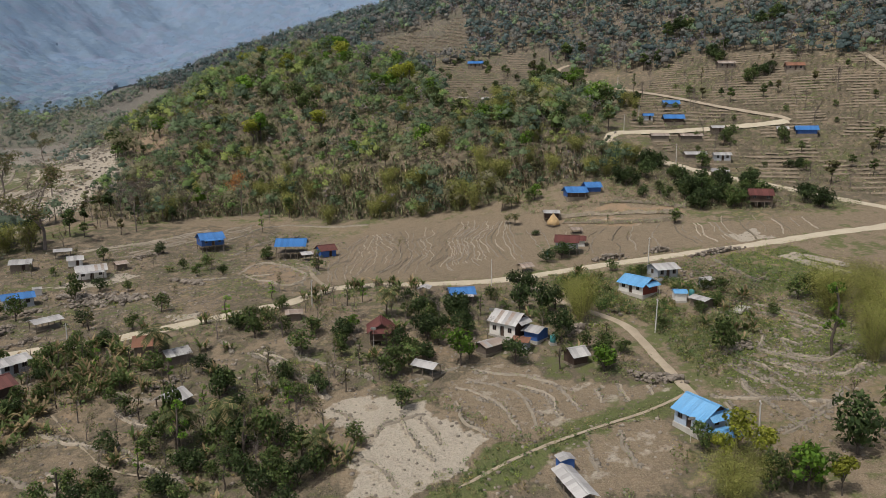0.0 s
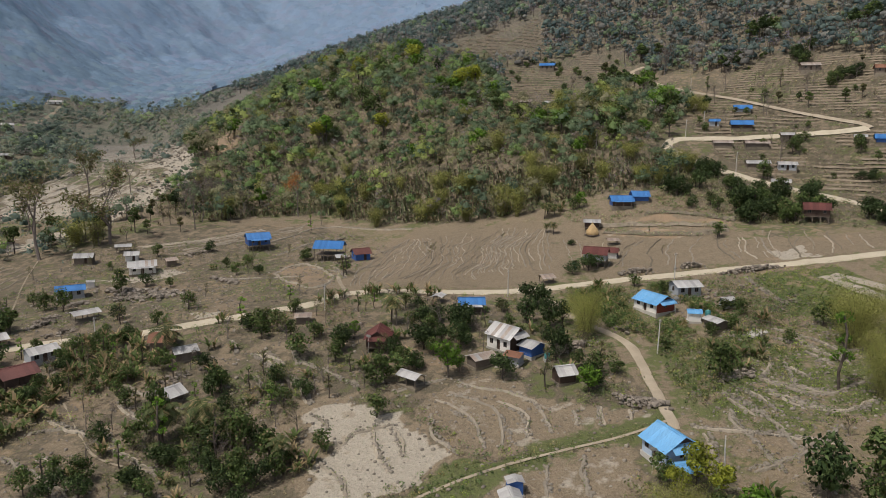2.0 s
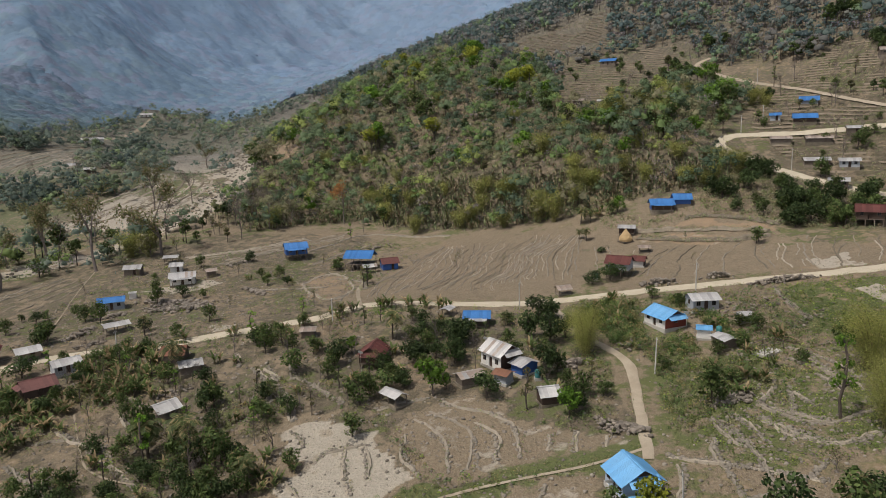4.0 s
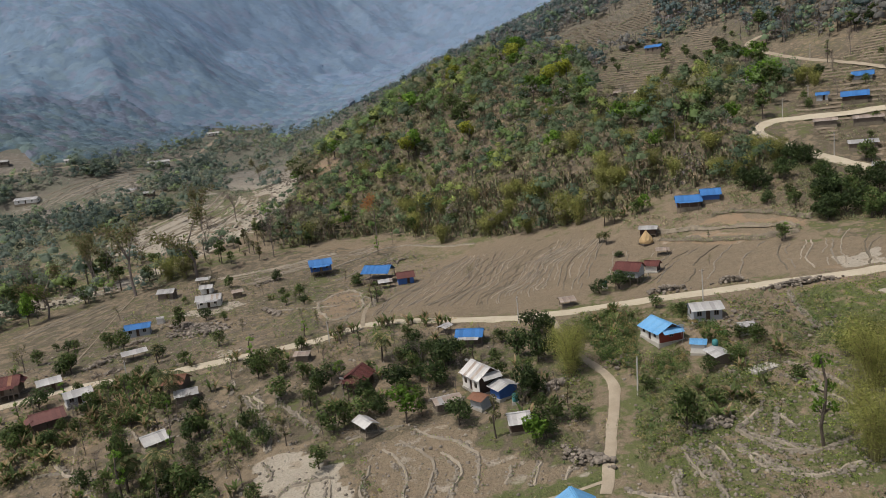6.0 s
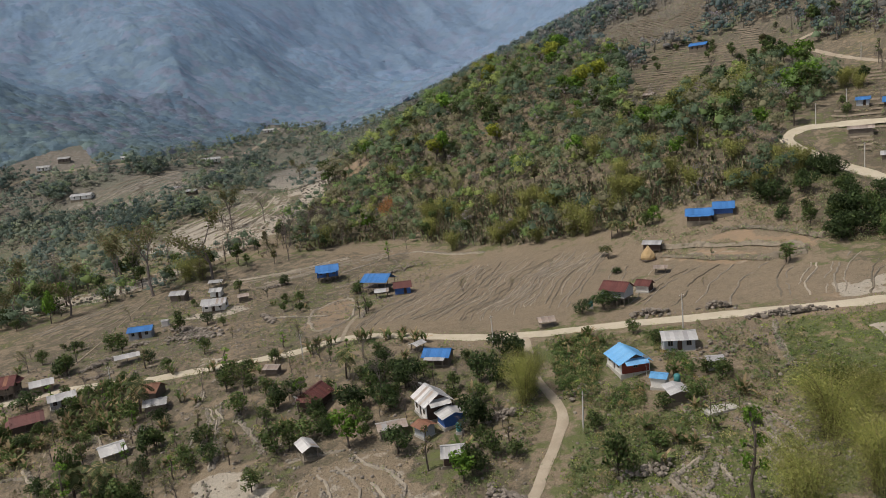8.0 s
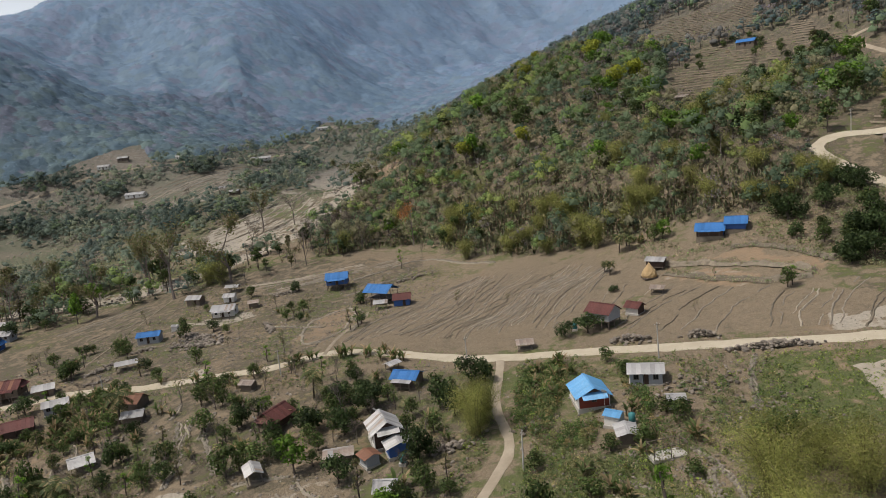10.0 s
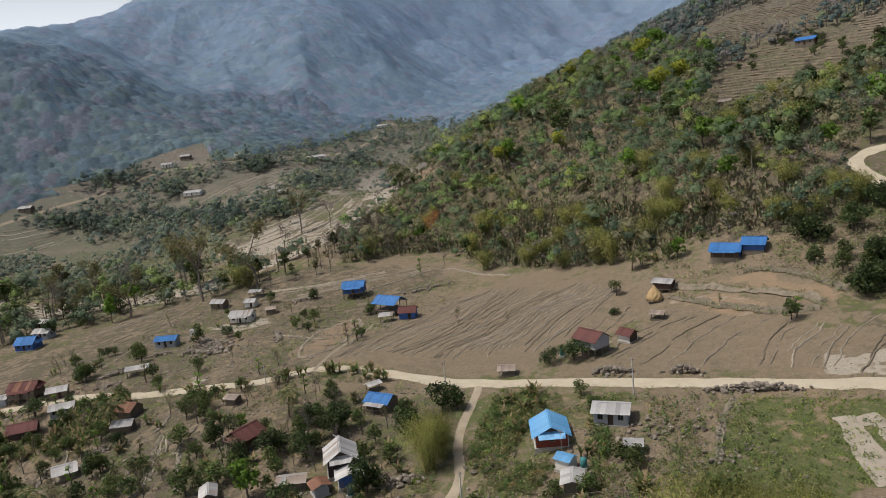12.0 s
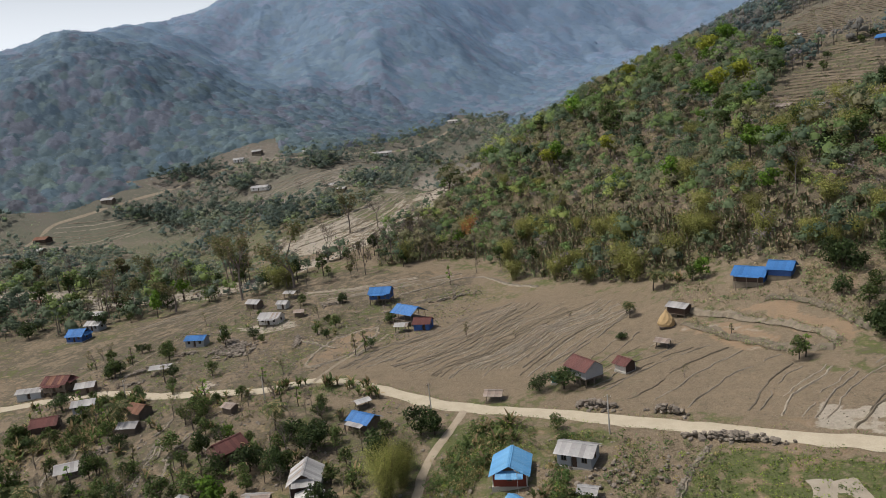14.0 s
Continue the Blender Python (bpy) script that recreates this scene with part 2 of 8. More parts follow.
MAT = {
    "ground": ground_material(),
    "road": rough_material("dusty_road", (0.42, 0.37, 0.275), (0.50, 0.445, 0.34), 1.2, 0.95, rand=0.0),
    "path": rough_material("trodden_path", (0.245, 0.207, 0.15), (0.325, 0.277, 0.205), 1.5, 0.95, rand=0.05),
    "track": rough_material("dusty_track", (0.31, 0.26, 0.19), (0.40, 0.345, 0.262), 1.2, 0.95, rand=0.0),
    "pale_soil": rough_material("pale_dry_soil", (0.37, 0.33, 0.265), (0.30, 0.262, 0.205), 1.5, 0.95, bumpy=0.6, rand=0.0),
    "lip": rough_material("terrace_lip", (0.15, 0.122, 0.088), (0.235, 0.194, 0.146), 1.2, 0.95, bumpy=0.8),
    "bund": rough_material("earth_bund", (0.175, 0.15, 0.112), (0.25, 0.212, 0.158), 2.5, 0.95, bumpy=0.8),
    "bund_pale": rough_material("dry_clod_bund", (0.335, 0.295, 0.23), (0.235, 0.2, 0.155), 2.5, 0.95, bumpy=0.8),
    "stone": rough_material("field_stone", (0.175, 0.15, 0.122), (0.3, 0.264, 0.22), 1.5, 0.9, bumpy=0.7, rand=0.35),
    "stone_pale": rough_material("pale_field_stone", (0.27, 0.238, 0.192), (0.39, 0.348, 0.282), 1.5, 0.9, bumpy=0.7, rand=0.3),
    "roof_blue": rough_material("blue_sheet_roof", (0.04, 0.155, 0.40), (0.068, 0.20, 0.45), 1.5, 0.42, 0.1, 0.1, 0.14),
    "roof_pale_blue": rough_material("pale_blue_sheet_roof", (0.11, 0.32, 0.58), (0.16, 0.37, 0.60), 1.5, 0.42, 0.1, 0.1, 0.10),
    "roof_zinc": rough_material("weathered_zinc_roof", (0.46, 0.46, 0.45), (0.33, 0.32, 0.31), 1.5, 0.5, 0.15, 0.1, 0.22),
    "roof_old_zinc": rough_material("rusting_zinc_roof", (0.36, 0.33, 0.30), (0.24, 0.17, 0.125), 1.8, 0.6, 0.1, 0.1, 0.25),
    "roof_red": rough_material("dull_red_roof", (0.098, 0.034, 0.03), (0.13, 0.05, 0.042), 1.5, 0.55, 0.05, 0.1, 0.18),
    "roof_rust": rough_material("rust_brown_roof", (0.24, 0.115, 0.07), (0.17, 0.09, 0.06), 1.8, 0.7, 0.05, 0.1, 0.2),
    "white": rough_material("whitewashed_wall", (0.72, 0.70, 0.66), (0.60, 0.57, 0.52), 1.0, 0.85, bumpy=0.1, rand=0.05),
    "blue_wall": rough_material("blue_painted_wall", (0.04, 0.10, 0.30), (0.06, 0.14, 0.36), 1.0, 0.7, bumpy=0.1, rand=0.1),
    "pale_blue_wall": rough_material("pale_blue_painted_wall", (0.42, 0.5, 0.6), (0.34, 0.41, 0.5), 1.0, 0.8, bumpy=0.1, rand=0.05),
    "grey_wall": rough_material("grey_rendered_wall", (0.36, 0.38, 0.40), (0.28, 0.29, 0.30), 1.0, 0.85, bumpy=0.1, rand=0.1),
    "plank": rough_material("weathered_plank", (0.19, 0.155, 0.125), (0.12, 0.095, 0.075), 3.0, 0.9, bumpy=0.4, rand=0.2),
    "dark_plank": rough_material("dark_stained_plank", (0.085, 0.055, 0.042), (0.055, 0.04, 0.032), 3.0, 0.85, bumpy=0.4, rand=0.2),
    "red_wall": rough_material("red_brick_wall", (0.24, 0.06, 0.04), (0.19, 0.05, 0.035), 2.0, 0.85, bumpy=0.3, rand=0.05),
    "glass": node_material("dim_window_glass", 0.15)[0],
    "concrete": rough_material("concrete_slab", (0.46, 0.44, 0.40), (0.37, 0.35, 0.31), 1.0, 0.9, bumpy=0.2, rand=0.1),
    "bark": rough_material("tree_bark", (0.075, 0.06, 0.048), (0.13, 0.108, 0.088), 3.0, 0.95, bumpy=0.7, rand=0.2),
    "pale_bark": rough_material("pale_bare_bark", (0.20, 0.17, 0.15), (0.13, 0.105, 0.09), 3.0, 0.95, bumpy=0.7, rand=0.2),
    "culm": rough_material("bamboo_culm", (0.26, 0.24, 0.10), (0.17, 0.15, 0.07), 3.0, 0.7, bumpy=0.2, rand=0.2),
    "stem": rough_material("banana_stem", (0.17, 0.14, 0.08), (0.22, 0.20, 0.10), 3.0, 0.8, bumpy=0.2, rand=0.2),
    "straw": rough_material("rice_straw", (0.50, 0.36, 0.19), (0.40, 0.28, 0.14), 3.0, 0.95, bumpy=0.9, rand=0.05),
    "pole": rough_material("pale_concrete_pole", (0.52, 0.50, 0.46), (0.42, 0.40, 0.37), 1.0, 0.8, bumpy=0.1, rand=0.05),
    "plastic": rough_material("water_tank_plastic", (0.06, 0.22, 0.22), (0.05, 0.18, 0.19), 1.0, 0.4, bumpy=0.05, rand=0.1),
    "leaf_dark": leaf_material("dark_green_leaves", (0.028, 0.05, 0.018), (0.082, 0.118, 0.04)),
    "leaf_mid": leaf_material("green_leaves", (0.048, 0.082, 0.025), (0.135, 0.18, 0.055), (0.2, 0.17, 0.08), 0.06),
    "leaf_bright": leaf_material("fresh_green_leaves", (0.075, 0.155, 0.02), (0.185, 0.315, 0.042)),
    "leaf_yellow": leaf_material("yellow_green_leaves", (0.17, 0.2, 0.024), (0.37, 0.385, 0.055)),
    "leaf_olive": leaf_material("olive_dry_leaves", (0.08, 0.088, 0.034), (0.165, 0.162, 0.07), (0.22, 0.165, 0.1), 0.16),
    "leaf_bamboo": leaf_material("bamboo_leaves", (0.19, 0.21, 0.055), (0.345, 0.35, 0.105), (0.34, 0.29, 0.13), 0.06),
    "leaf_palm": leaf_material("palm_fronds", (0.045, 0.065, 0.024), (0.115, 0.135, 0.05), (0.26, 0.21, 0.1), 0.18),
    "leaf_banana": leaf_material("banana_leaves", (0.07, 0.105, 0.032), (0.16, 0.195, 0.068), (0.28, 0.215, 0.12), 0.3),
    "leaf_banana_dry": leaf_material("withered_banana_leaves", (0.075, 0.082, 0.038), (0.15, 0.14, 0.075), (0.23, 0.175, 0.115), 0.45),
    "leaf_orange": leaf_material("orange_blossom", (0.23, 0.10, 0.035), (0.36, 0.17, 0.06)),
    "twig": leaf_material("grey_brown_twigs", (0.085, 0.07, 0.06), (0.17, 0.14, 0.12)),
    "leaf_mixed": mixed_leaf_material("mixed_wood_leaves"),
}
MAT["glass"].node_tree.nodes["Principled BSDF"].inputs["Base Color"].default_value = (0.02, 0.022, 0.025, 1)

# ---- lie of the land ----
BROAD = [(-600, 700, 160, -11.7), (-600, 300, 160, 64.3), (400, 600, 160, 58.6), (-300, 600, 160, -50.7), (-400, 900, 160, 59.0),
         (-600, 500, 160, 78.2), (400, 400, 160, 39.7), (400, 0, 160, 27.4), (0, 900, 160, -12.7), (-400, 300, 160, -49.6),
         (-600, 900, 160, 67.0), (-200, 800, 160, -55.4), (-800, 700, 320, 116.7), (-500, 100, 160, 26.1), (-640, 480, 110, -42)]
MIDDLE = [(-115, 265, 80, -21.7), (-250, 490, 80, 21.6), (-250, 355, 80, -13.4), (200, 355, 80, -29.5), (-205, 40, 80, 11.1),
          (-115, 535, 80, -32.7), (245, 130, 80, -22.3), (-250, 220, 80, 14.9)]
SMALL = [(25, 270, 45, -17.9), (-100, 445, 45, -4.4), (100, 195, 30, -10.4), (25, 420, 45, 2.8), (-150, 395, 45, 6.6),
         (200, 195, 45, -7.8), (50, 170, 30, -8.2), (0, 320, 30, -11.1), (-25, 195, 30, -5.8), (75, 245, 30, -10.4),
         (125, 295, 30, 1.7), (-25, 120, 30, -4.1), (-75, 395, 45, -5.3), (75, 120, 30, -5.0), (125, 445, 45, -5.8),
         (25, 220, 30, -6.1), (25, 95, 30, -3.5), (150, 220, 30, -5.1), (25, 320, 30, -8.9), (125, 145, 30, -3.6),
         (-75, 420, 45, -9.2), (-75, 320, 30, -3.4), (-150, 245, 45, 4.4), (125, 70, 30, -2.5)]


FAR = [(-720, 470, 95, -20.7), (-610, 580, 95, 18.7), (-500, 470, 95, 20.6), (-500, 690, 95, -48.1), (-500, 800, 95, -38.1), (-390, 580, 95, 16.1), (-390, 800, 95, 37.7),
       (-280, 910, 95, -17.0), (-900, 900, 220, 5.9), (-900, 1620, 220, 12.2), (-660, 1140, 220, 5.3), (-660, 1380, 220, 39.3), (-660, 1620, 220, 68.9), (-420, 900, 220, -11.0),
       (-420, 1140, 220, -45.5), (-420, 1380, 220, 27.1), (-420, 1620, 220, 60.6), (-420, 1860, 220, -62.4), (-180, 900, 220, 13.9), (-180, 1140, 220, -60.1),
       (-180, 1380, 220, -62.1), (-180, 1620, 220, 51.4), (-180, 1860, 220, 6.8), (60, 1380, 220, -41.5), (60, 1620, 220, 43.8), (60, 1860, 220, 44.3), (-610, 1160, 160, 80), (-420, 1340, 170, 95), (-920, 680, 120, -38)]


def value_noise(x, y, size, seed):
    """Smooth random field, -1 to 1, with bumps of that size in metres."""
    x, y = np.asarray(x, float) / size + seed * 17.3, np.asarray(y, float) / size + seed * 9.7
    xi, yi = np.floor(x), np.floor(y)
    fx, fy = x - xi, y - yi
    fx, fy = fx * fx * (3 - 2 * fx), fy * fy * (3 - 2 * fy)

    def h(a, b):
        s = np.sin(a * 127.1 + b * 311.7 + seed * 74.7) * 43758.5453
        return s - np.floor(s)
    low = h(xi, yi) * (1 - fx) + h(xi + 1, yi) * fx
    high = h(xi, yi + 1) * (1 - fx) + h(xi + 1, yi + 1) * fx
    return (low * (1 - fy) + high * fy) * 2 - 1


def land(x, y):
    """Height of the bare land: a valley that climbs ahead, with mounds and hollows."""
    x, y = np.asarray(x, float), np.asarray(y, float)
    yc = np.where(y > 900, 900 + 500 * np.tanh((y - 900) / 500), y)
    xc = np.where(np.abs(x) > 400, np.sign(x) * (400 + 200 * np.tanh((np.abs(x) - 400) / 200)), x)
    z = -8.2 + 0.0816 * xc + 0.2205 * yc
    for a, b, r, h in BROAD + MIDDLE + SMALL + FAR:
        z = z + h * np.exp(-((x - a) ** 2 + (y - b) ** 2) / (2 * r * r))
    # spurs and gullies on the mountain sides
    high = np.clip((z - 88) / 50, 0, 1) * np.maximum(np.clip((-245 - x) / 90, 0, 1), np.clip((y - 700) / 90, 0, 1))
    gully = 1 - 2 * np.abs(value_noise(0.8 * x + 0.6 * y, 0.5 * (0.8 * y - 0.6 * x), 75, 51))
    return z + high * (6.5 * gully + 6 * value_noise(x, y, 60, 52) + 3.5 * value_noise(x, y, 26, 53))


def ripple(x, y):
    """How far the terrace steps wander up and down the slope, in metres of height."""
    return 0.8 * value_noise(x, y, 37, 3) + 0.42 * value_noise(x, y, 14, 4) + 0.14 * value_noise(x, y, 5, 9)


def inside(x, y, poly):
    x, y = np.asarray(x, float), np.asarray(y, float)
    hit = np.zeros(x.shape, bool)
    for (x0, y0), (x1, y1) in zip(poly, poly[1:] + poly[:1]):
        if y0 == y1:
            continue
        hit ^= ((y0 > y) != (y1 > y)) & (x < (x1 - x0) * (y - y0) / (y1 - y0) + x0)
    return hit


def from_line(x, y, line):
    """Distance to a line through points."""
    best = np.full(np.shape(x), 1e9)
    for (x0, y0), (x1, y1) in zip(line, line[1:]):
        dx, dy = x1 - x0, y1 - y0
        s = np.clip(((x - x0) * dx + (y - y0) * dy) / (dx * dx + dy * dy), 0, 1)
        best = np.minimum(best, np.hypot(x - x0 - s * dx, y - y0 - s * dy))
    return best


ROAD = [(-110, 128), (-80, 133), (-58, 147), (-44, 153), (-24, 152), (-10, 153), (3, 154), (12, 156), (18, 161), (24, 165.5), (37, 164.5), (51, 161),
        (66, 158), (84, 157), (103, 153.7), (116, 152), (129, 150), (148, 149.5), (173, 149.5), (192, 153), (230, 160), (300, 175)]
TRACK = [(66, 157), (67.5, 149), (68.4, 142), (69.3, 137), (71.5, 131), (74, 126), (75.3, 120), (73.8, 112), (71.8, 103), (70, 93), (69, 89)]
GRASS_TRACK = [(12, 76), (23.7, 82.3), (29, 84), (36, 86.6), (44, 88.4), (52, 89.4), (59, 90), (65, 91.3), (70, 93)]
HILL_ROAD = [(192, 153), (190, 166), (181, 181), (175, 196), (166, 209), (160, 220), (153, 231), (147, 243), (144, 252), (150, 257.8), (158.7, 256.9),
             (169.5, 253.5), (188, 249), (204.7, 242.7), (219, 237.6)]
UPPER_ROAD = [(219, 237.6), (218.5, 243), (212.8, 252.8), (204.8, 272), (200, 310), (191, 344), (181.8, 376.5), (186, 381.5), (193, 382)]
RIDGE_PATH = [(274, 240), (276, 248), (280, 262), (286, 281.5), (295, 298), (300, 312)]
PALE_PATH = [(129.6, 140), (130.6, 136), (131.8, 131), (133.6, 123.4)]
PALE_STRIP = [(132.6, 140.4), (134.4, 137), (136.4, 132.6), (138.4, 127)]
HOUSE_PATH = [(21.6, 163.0), (19.9, 171.8), (19.1, 181.4), (20.0, 191.0), (17.2, 200.5)]
FIELD_PATH = [(-61.7, 150.3), (-55.9, 155.7), (-57.6, 167.4), (-61.1, 180.2), (-68.9, 205.8), (-74.0, 230.5)]
LEFT_PATH = [(-30, 124), (-26, 116.5), (-23, 111.4), (-20, 106), (-14.8, 101.7), (-8, 99)]
FAR_ROAD = [(-326, 250), (-327.7, 273), (-331, 289), (-339, 307), (-350, 322), (-345, 338), (-335, 373), (-316, 400), (-303, 422), (-293, 442), (-250, 467), (-216, 505), (-205, 560), (-214, 640), (-222, 700)]
RIVER = [(-95, 540), (-100, 490), (-75, 435), (-60, 380), (-52, 335), (-62, 300), (-78, 270), (-100, 245), (-140, 230), (-180, 224), (-240, 210), (-330, 180)]
BIG_FIELD = [(22, 168), (21, 175), (25, 184), (30, 198), (35, 212), (36, 232), (50, 237), (66, 228), (84, 222), (88, 205), (82, 185), (78, 170), (72, 162.5), (53, 166.5), (36, 169)]
RIGHT_FIELD = [(101, 196), (119, 182), (130, 173), (143, 167), (160, 166), (165, 155), (135, 154), (116, 156.5), (100, 159.5), (92, 167)]
SHELF_LOW = [(98, 203), (121, 190), (119, 182), (101, 196)]
SHELF_HIGH = [(112, 206), (123, 203), (134, 189), (133, 184), (121, 194)]
SCAR = [(-50, 372), (-50, 425), (-34, 428), (-25, 378), (-29, 358), (-40, 351)]
PLOT = [(1.5, 194.5), (5.7, 210), (14, 201), (18.4, 184), (15.5, 171), (9.5, 172.5)]
PALE_FIELD = [(14, 110), (28, 108), (37, 92), (30, 88), (19, 85), (12, 87), (17, 96)]
ROUND_FIELD = [(44, 116), (59, 100), (68, 96), (66, 93), (51, 92), (39, 92), (32, 109)]
NEAR_FIELD = [(53, 88), (60, 87.5), (58, 79), (52, 72), (40, 77), (38, 82), (45, 87)]
GREEN = [(97, 125), (103, 124), (121, 120), (109, 94), (100, 84), (84, 84), (76, 92), (78, 104), (88, 112)]
PASTURE = [(116, 147), (130, 147.5), (138, 146), (135, 126), (123, 118), (112, 124), (114, 134)]
TRACK_SIDE = [(66, 152), (84, 150), (104, 148), (110, 136), (112, 122), (104, 112), (92, 110), (84, 100), (76, 96), (70, 104), (68, 118), (64, 134)]
LEFT_FIELD = [(-105, 200), (-82, 238), (-62, 232), (-67, 219), (-68, 190), (-86, 177)]
FAR_FIELDS = [[(-255, 377), (-237, 422), (-187, 505), (-173, 484), (-163, 385), (-227, 366)], [(-317, 288), (-350, 325), (-302, 383), (-282, 360), (-296, 302)],
              [(-147, 311), (-124, 337), (-109, 360), (-126, 420), (-80, 388), (-56, 335), (-85, 300)]]
SAND_BENCH = [(-127, 303), (-117, 324), (-112, 348), (-79, 333), (-62, 322), (-60, 308), (-71, 300), (-92, 290)]
TAN_TERRACE = [(-139, 470), (-148, 543), (-118, 535), (-98, 532), (-75, 440), (-112, 456)]
RED_SLOPE = [(-353, 389), (-328, 421), (-311, 465), (-298, 498), (-256, 461), (-311, 433), (-329, 393)]
STREAM_FLAT = [(-139, 470), (-75, 440), (-62, 390), (-88, 392), (-112, 420)]
OPEN_GROUND = [SAND_BENCH, TAN_TERRACE, RED_SLOPE, STREAM_FLAT]
TERRACES = [[(182, 306), (238, 343), (283, 254), (235, 180), (202, 170), (174, 205), (160, 238), (161, 262)], [(106, 335), (128, 326), (146, 338), (158, 362), (178, 378), (190, 410), (150, 424), (122, 420), (108, 385)],
            [(89, 490), (165, 500), (150, 426), (105, 425)]]
KNOLL = [(-52, 300), (-30, 262), (-8, 283), (12, 286), (24, 262), (50, 246), (70, 236), (86, 231), (98, 228), (108, 226), (122, 222), (140, 222), (144, 240), (152, 266),
         (172, 290), (176, 330), (168, 362), (150, 338), (128, 324), (104, 332), (104, 385), (110, 420), (90, 435), (60, 500), (-20, 520), (-60, 460), (-58, 380), (-48, 340)]


def roads_near(x, y):
    near = np.minimum(from_line(x, y, ROAD) - 1.9, from_line(x, y, TRACK) - 1.3)
    near = np.minimum(near, from_line(x, y, HILL_ROAD) - 1.9)
    return np.minimum(near, from_line(x, y, UPPER_ROAD) - 1.6)


def ground_height(x, y):
    """The land with its terraces, its river bed, the sunk roads and small unevenness."""
    x, y = np.asarray(x, float), np.asarray(y, float)
    z = land(x, y)
    w = ripple(x, y)
    for poly in TERRACES:
        at = inside(x, y, poly)
        s = (z + w) / 1.25
        step = (np.floor(s) + 0.15 * (s - np.floor(s)) + 0.85 * np.clip((s - np.floor(s) - 0.70) / 0.30, 0, 1)) * 1.25 - w
        z = np.where(at, step, z)
    bumpy = value_noise(x, y, 9, 1) * 0.22 + value_noise(x, y, 2.6, 2) * 0.10
    for poly in (BIG_FIELD, RIGHT_FIELD, PALE_FIELD, ROUND_FIELD, NEAR_FIELD, SHELF_LOW, SHELF_HIGH):
        bumpy = np.where(inside(x, y, poly), bumpy * 0.4, bumpy)
    rn = roads_near(x, y)
    soft = np.clip(rn / 2.0, 0, 1)
    z = z + bumpy * soft - 0.10 * (1 - np.clip((rn + 0.3) / 0.6, 0, 1))
    rv = from_line(x, y, RIVER)
    return z - 1.2 * np.exp(-(rv / 5.0) ** 2)


def stand(x, y):
    return float(ground_height(np.array([x]), np.array([y]))[0])


# ---- building blocks ----
def part(name, bm, material, parent=None, label=""):
    """Links a bmesh (or a ready mesh) as one mesh object under a thing or part."""
    if isinstance(bm, bmesh.types.BMesh):
        me = bpy.data.meshes.new(name)
        bm.to_mesh(me)
        bm.free()
    else:
        me = bm
    if material is not None and not me.materials:
        me.materials.append(MAT[material])
    ob = new(name, me)
    ob.parent = parent
    if label:
        tagged(ob, label)
    return ob


def mesh_of(name, verts, faces, material, smooth=False):
    me = bpy.data.meshes.new(name)
    me.from_pydata([tuple(v) for v in verts], [], faces)
    me.materials.append(MAT[material])
    if smooth:
        me.shade_smooth()
    me.update()
    return me


def add_box(bm, cx, cy, cz, sx, sy, sz, turn=0.0):
    m = Matrix.Translation((cx, cy, cz)) @ Matrix.Rotation(turn, 4, "Z") @ Matrix.Diagonal((sx, sy, sz, 1))
    bmesh.ops.create_cube(bm, size=1, matrix=m)


def box(cx, cy, cz, sx, sy, sz, turn=0.0):
    bm = bmesh.new()
    add_box(bm, cx, cy, cz, sx, sy, sz, turn)
    return bm


def root(name, x, y, z, yaw, label, category, group=""):
    e = new(name)
    e.empty_display_size = 0.3
    e.matrix_world = pose(x, y, z, 0, 0, yaw)
    return tagged(e, label, category, group)


# ---- the ground, one sheet to the horizon ----
def spaced(fine_a, fine_b, fine, mid_a, mid_b, mid, end_a, end_b):
    vals = list(np.arange(fine_a, fine_b, fine)) + list(np.arange(fine_b, mid_b, mid)) + list(np.arange(fine_a, mid_a, -mid))[1:]
    v, st = mid_b, mid
    while v < end_b:
        vals.append(v)
        st *= 1.12
        v += min(st, 22 if v < 1150 else 70)
    v, st = mid_a, mid
    while v > end_a:
        vals.append(v)
        st *= 1.12
        v -= min(st, 22 if v > -1000 else 70)
    return np.array(sorted(set(round(float(q), 3) for q in vals + [end_a, end_b])))


gx = spaced(-66, 150, 1.15, -130, 290, 1.7, -2000, 2200)
gy = spaced(62, 262, 1.15, 40, 470, 1.7, -900, 2600)
X, Y = np.meshgrid(gx, gy)
Zg = ground_height(X, Y)
# the soil under the mountain forest lies below its canopy
Zg -= 4.5 * np.clip((land(X, Y) - 88) / 16, 0, 1) * ((X < -150) | (Y > 560)) * ((X < 60) | (np.hypot(X - 60, Y - 20) > 640))
nx, ny = len(gx), len(gy)
idx = np.arange(nx * ny).reshape(ny, nx)
quads = np.stack([idx[:-1, :-1], idx[:-1, 1:], idx[1:, 1:], idx[1:, :-1]], -1).reshape(-1, 4)
gm = bpy.data.meshes.new("ground")
gm.vertices.add(nx * ny)
gm.vertices.foreach_set("co", np.stack([X, Y, Zg], -1).astype(np.float32).ravel())
gm.loops.add(quads.size)
gm.loops.foreach_set("vertex_index", quads.astype(np.int32).ravel())
gm.polygons.add(len(quads))
gm.polygons.foreach_set("loop_start", np.arange(0, quads.size, 4, dtype=np.int32))
gm.update(calc_edges=True)
gm.shade_smooth()
trueX, trueY = X, Y
X = trueX + 2.2 * value_noise(trueX, trueY, 7, 21) + 0.9 * value_noise(trueX, trueY, 2.5, 22)
Y = trueY + 2.2 * value_noise(trueX, trueY, 7, 23) + 0.9 * value_noise(trueX, trueY, 2.5, 24)
cover = np.zeros((ny, nx, 4), np.float32)
more = np.zeros((ny, nx, 4), np.float32)
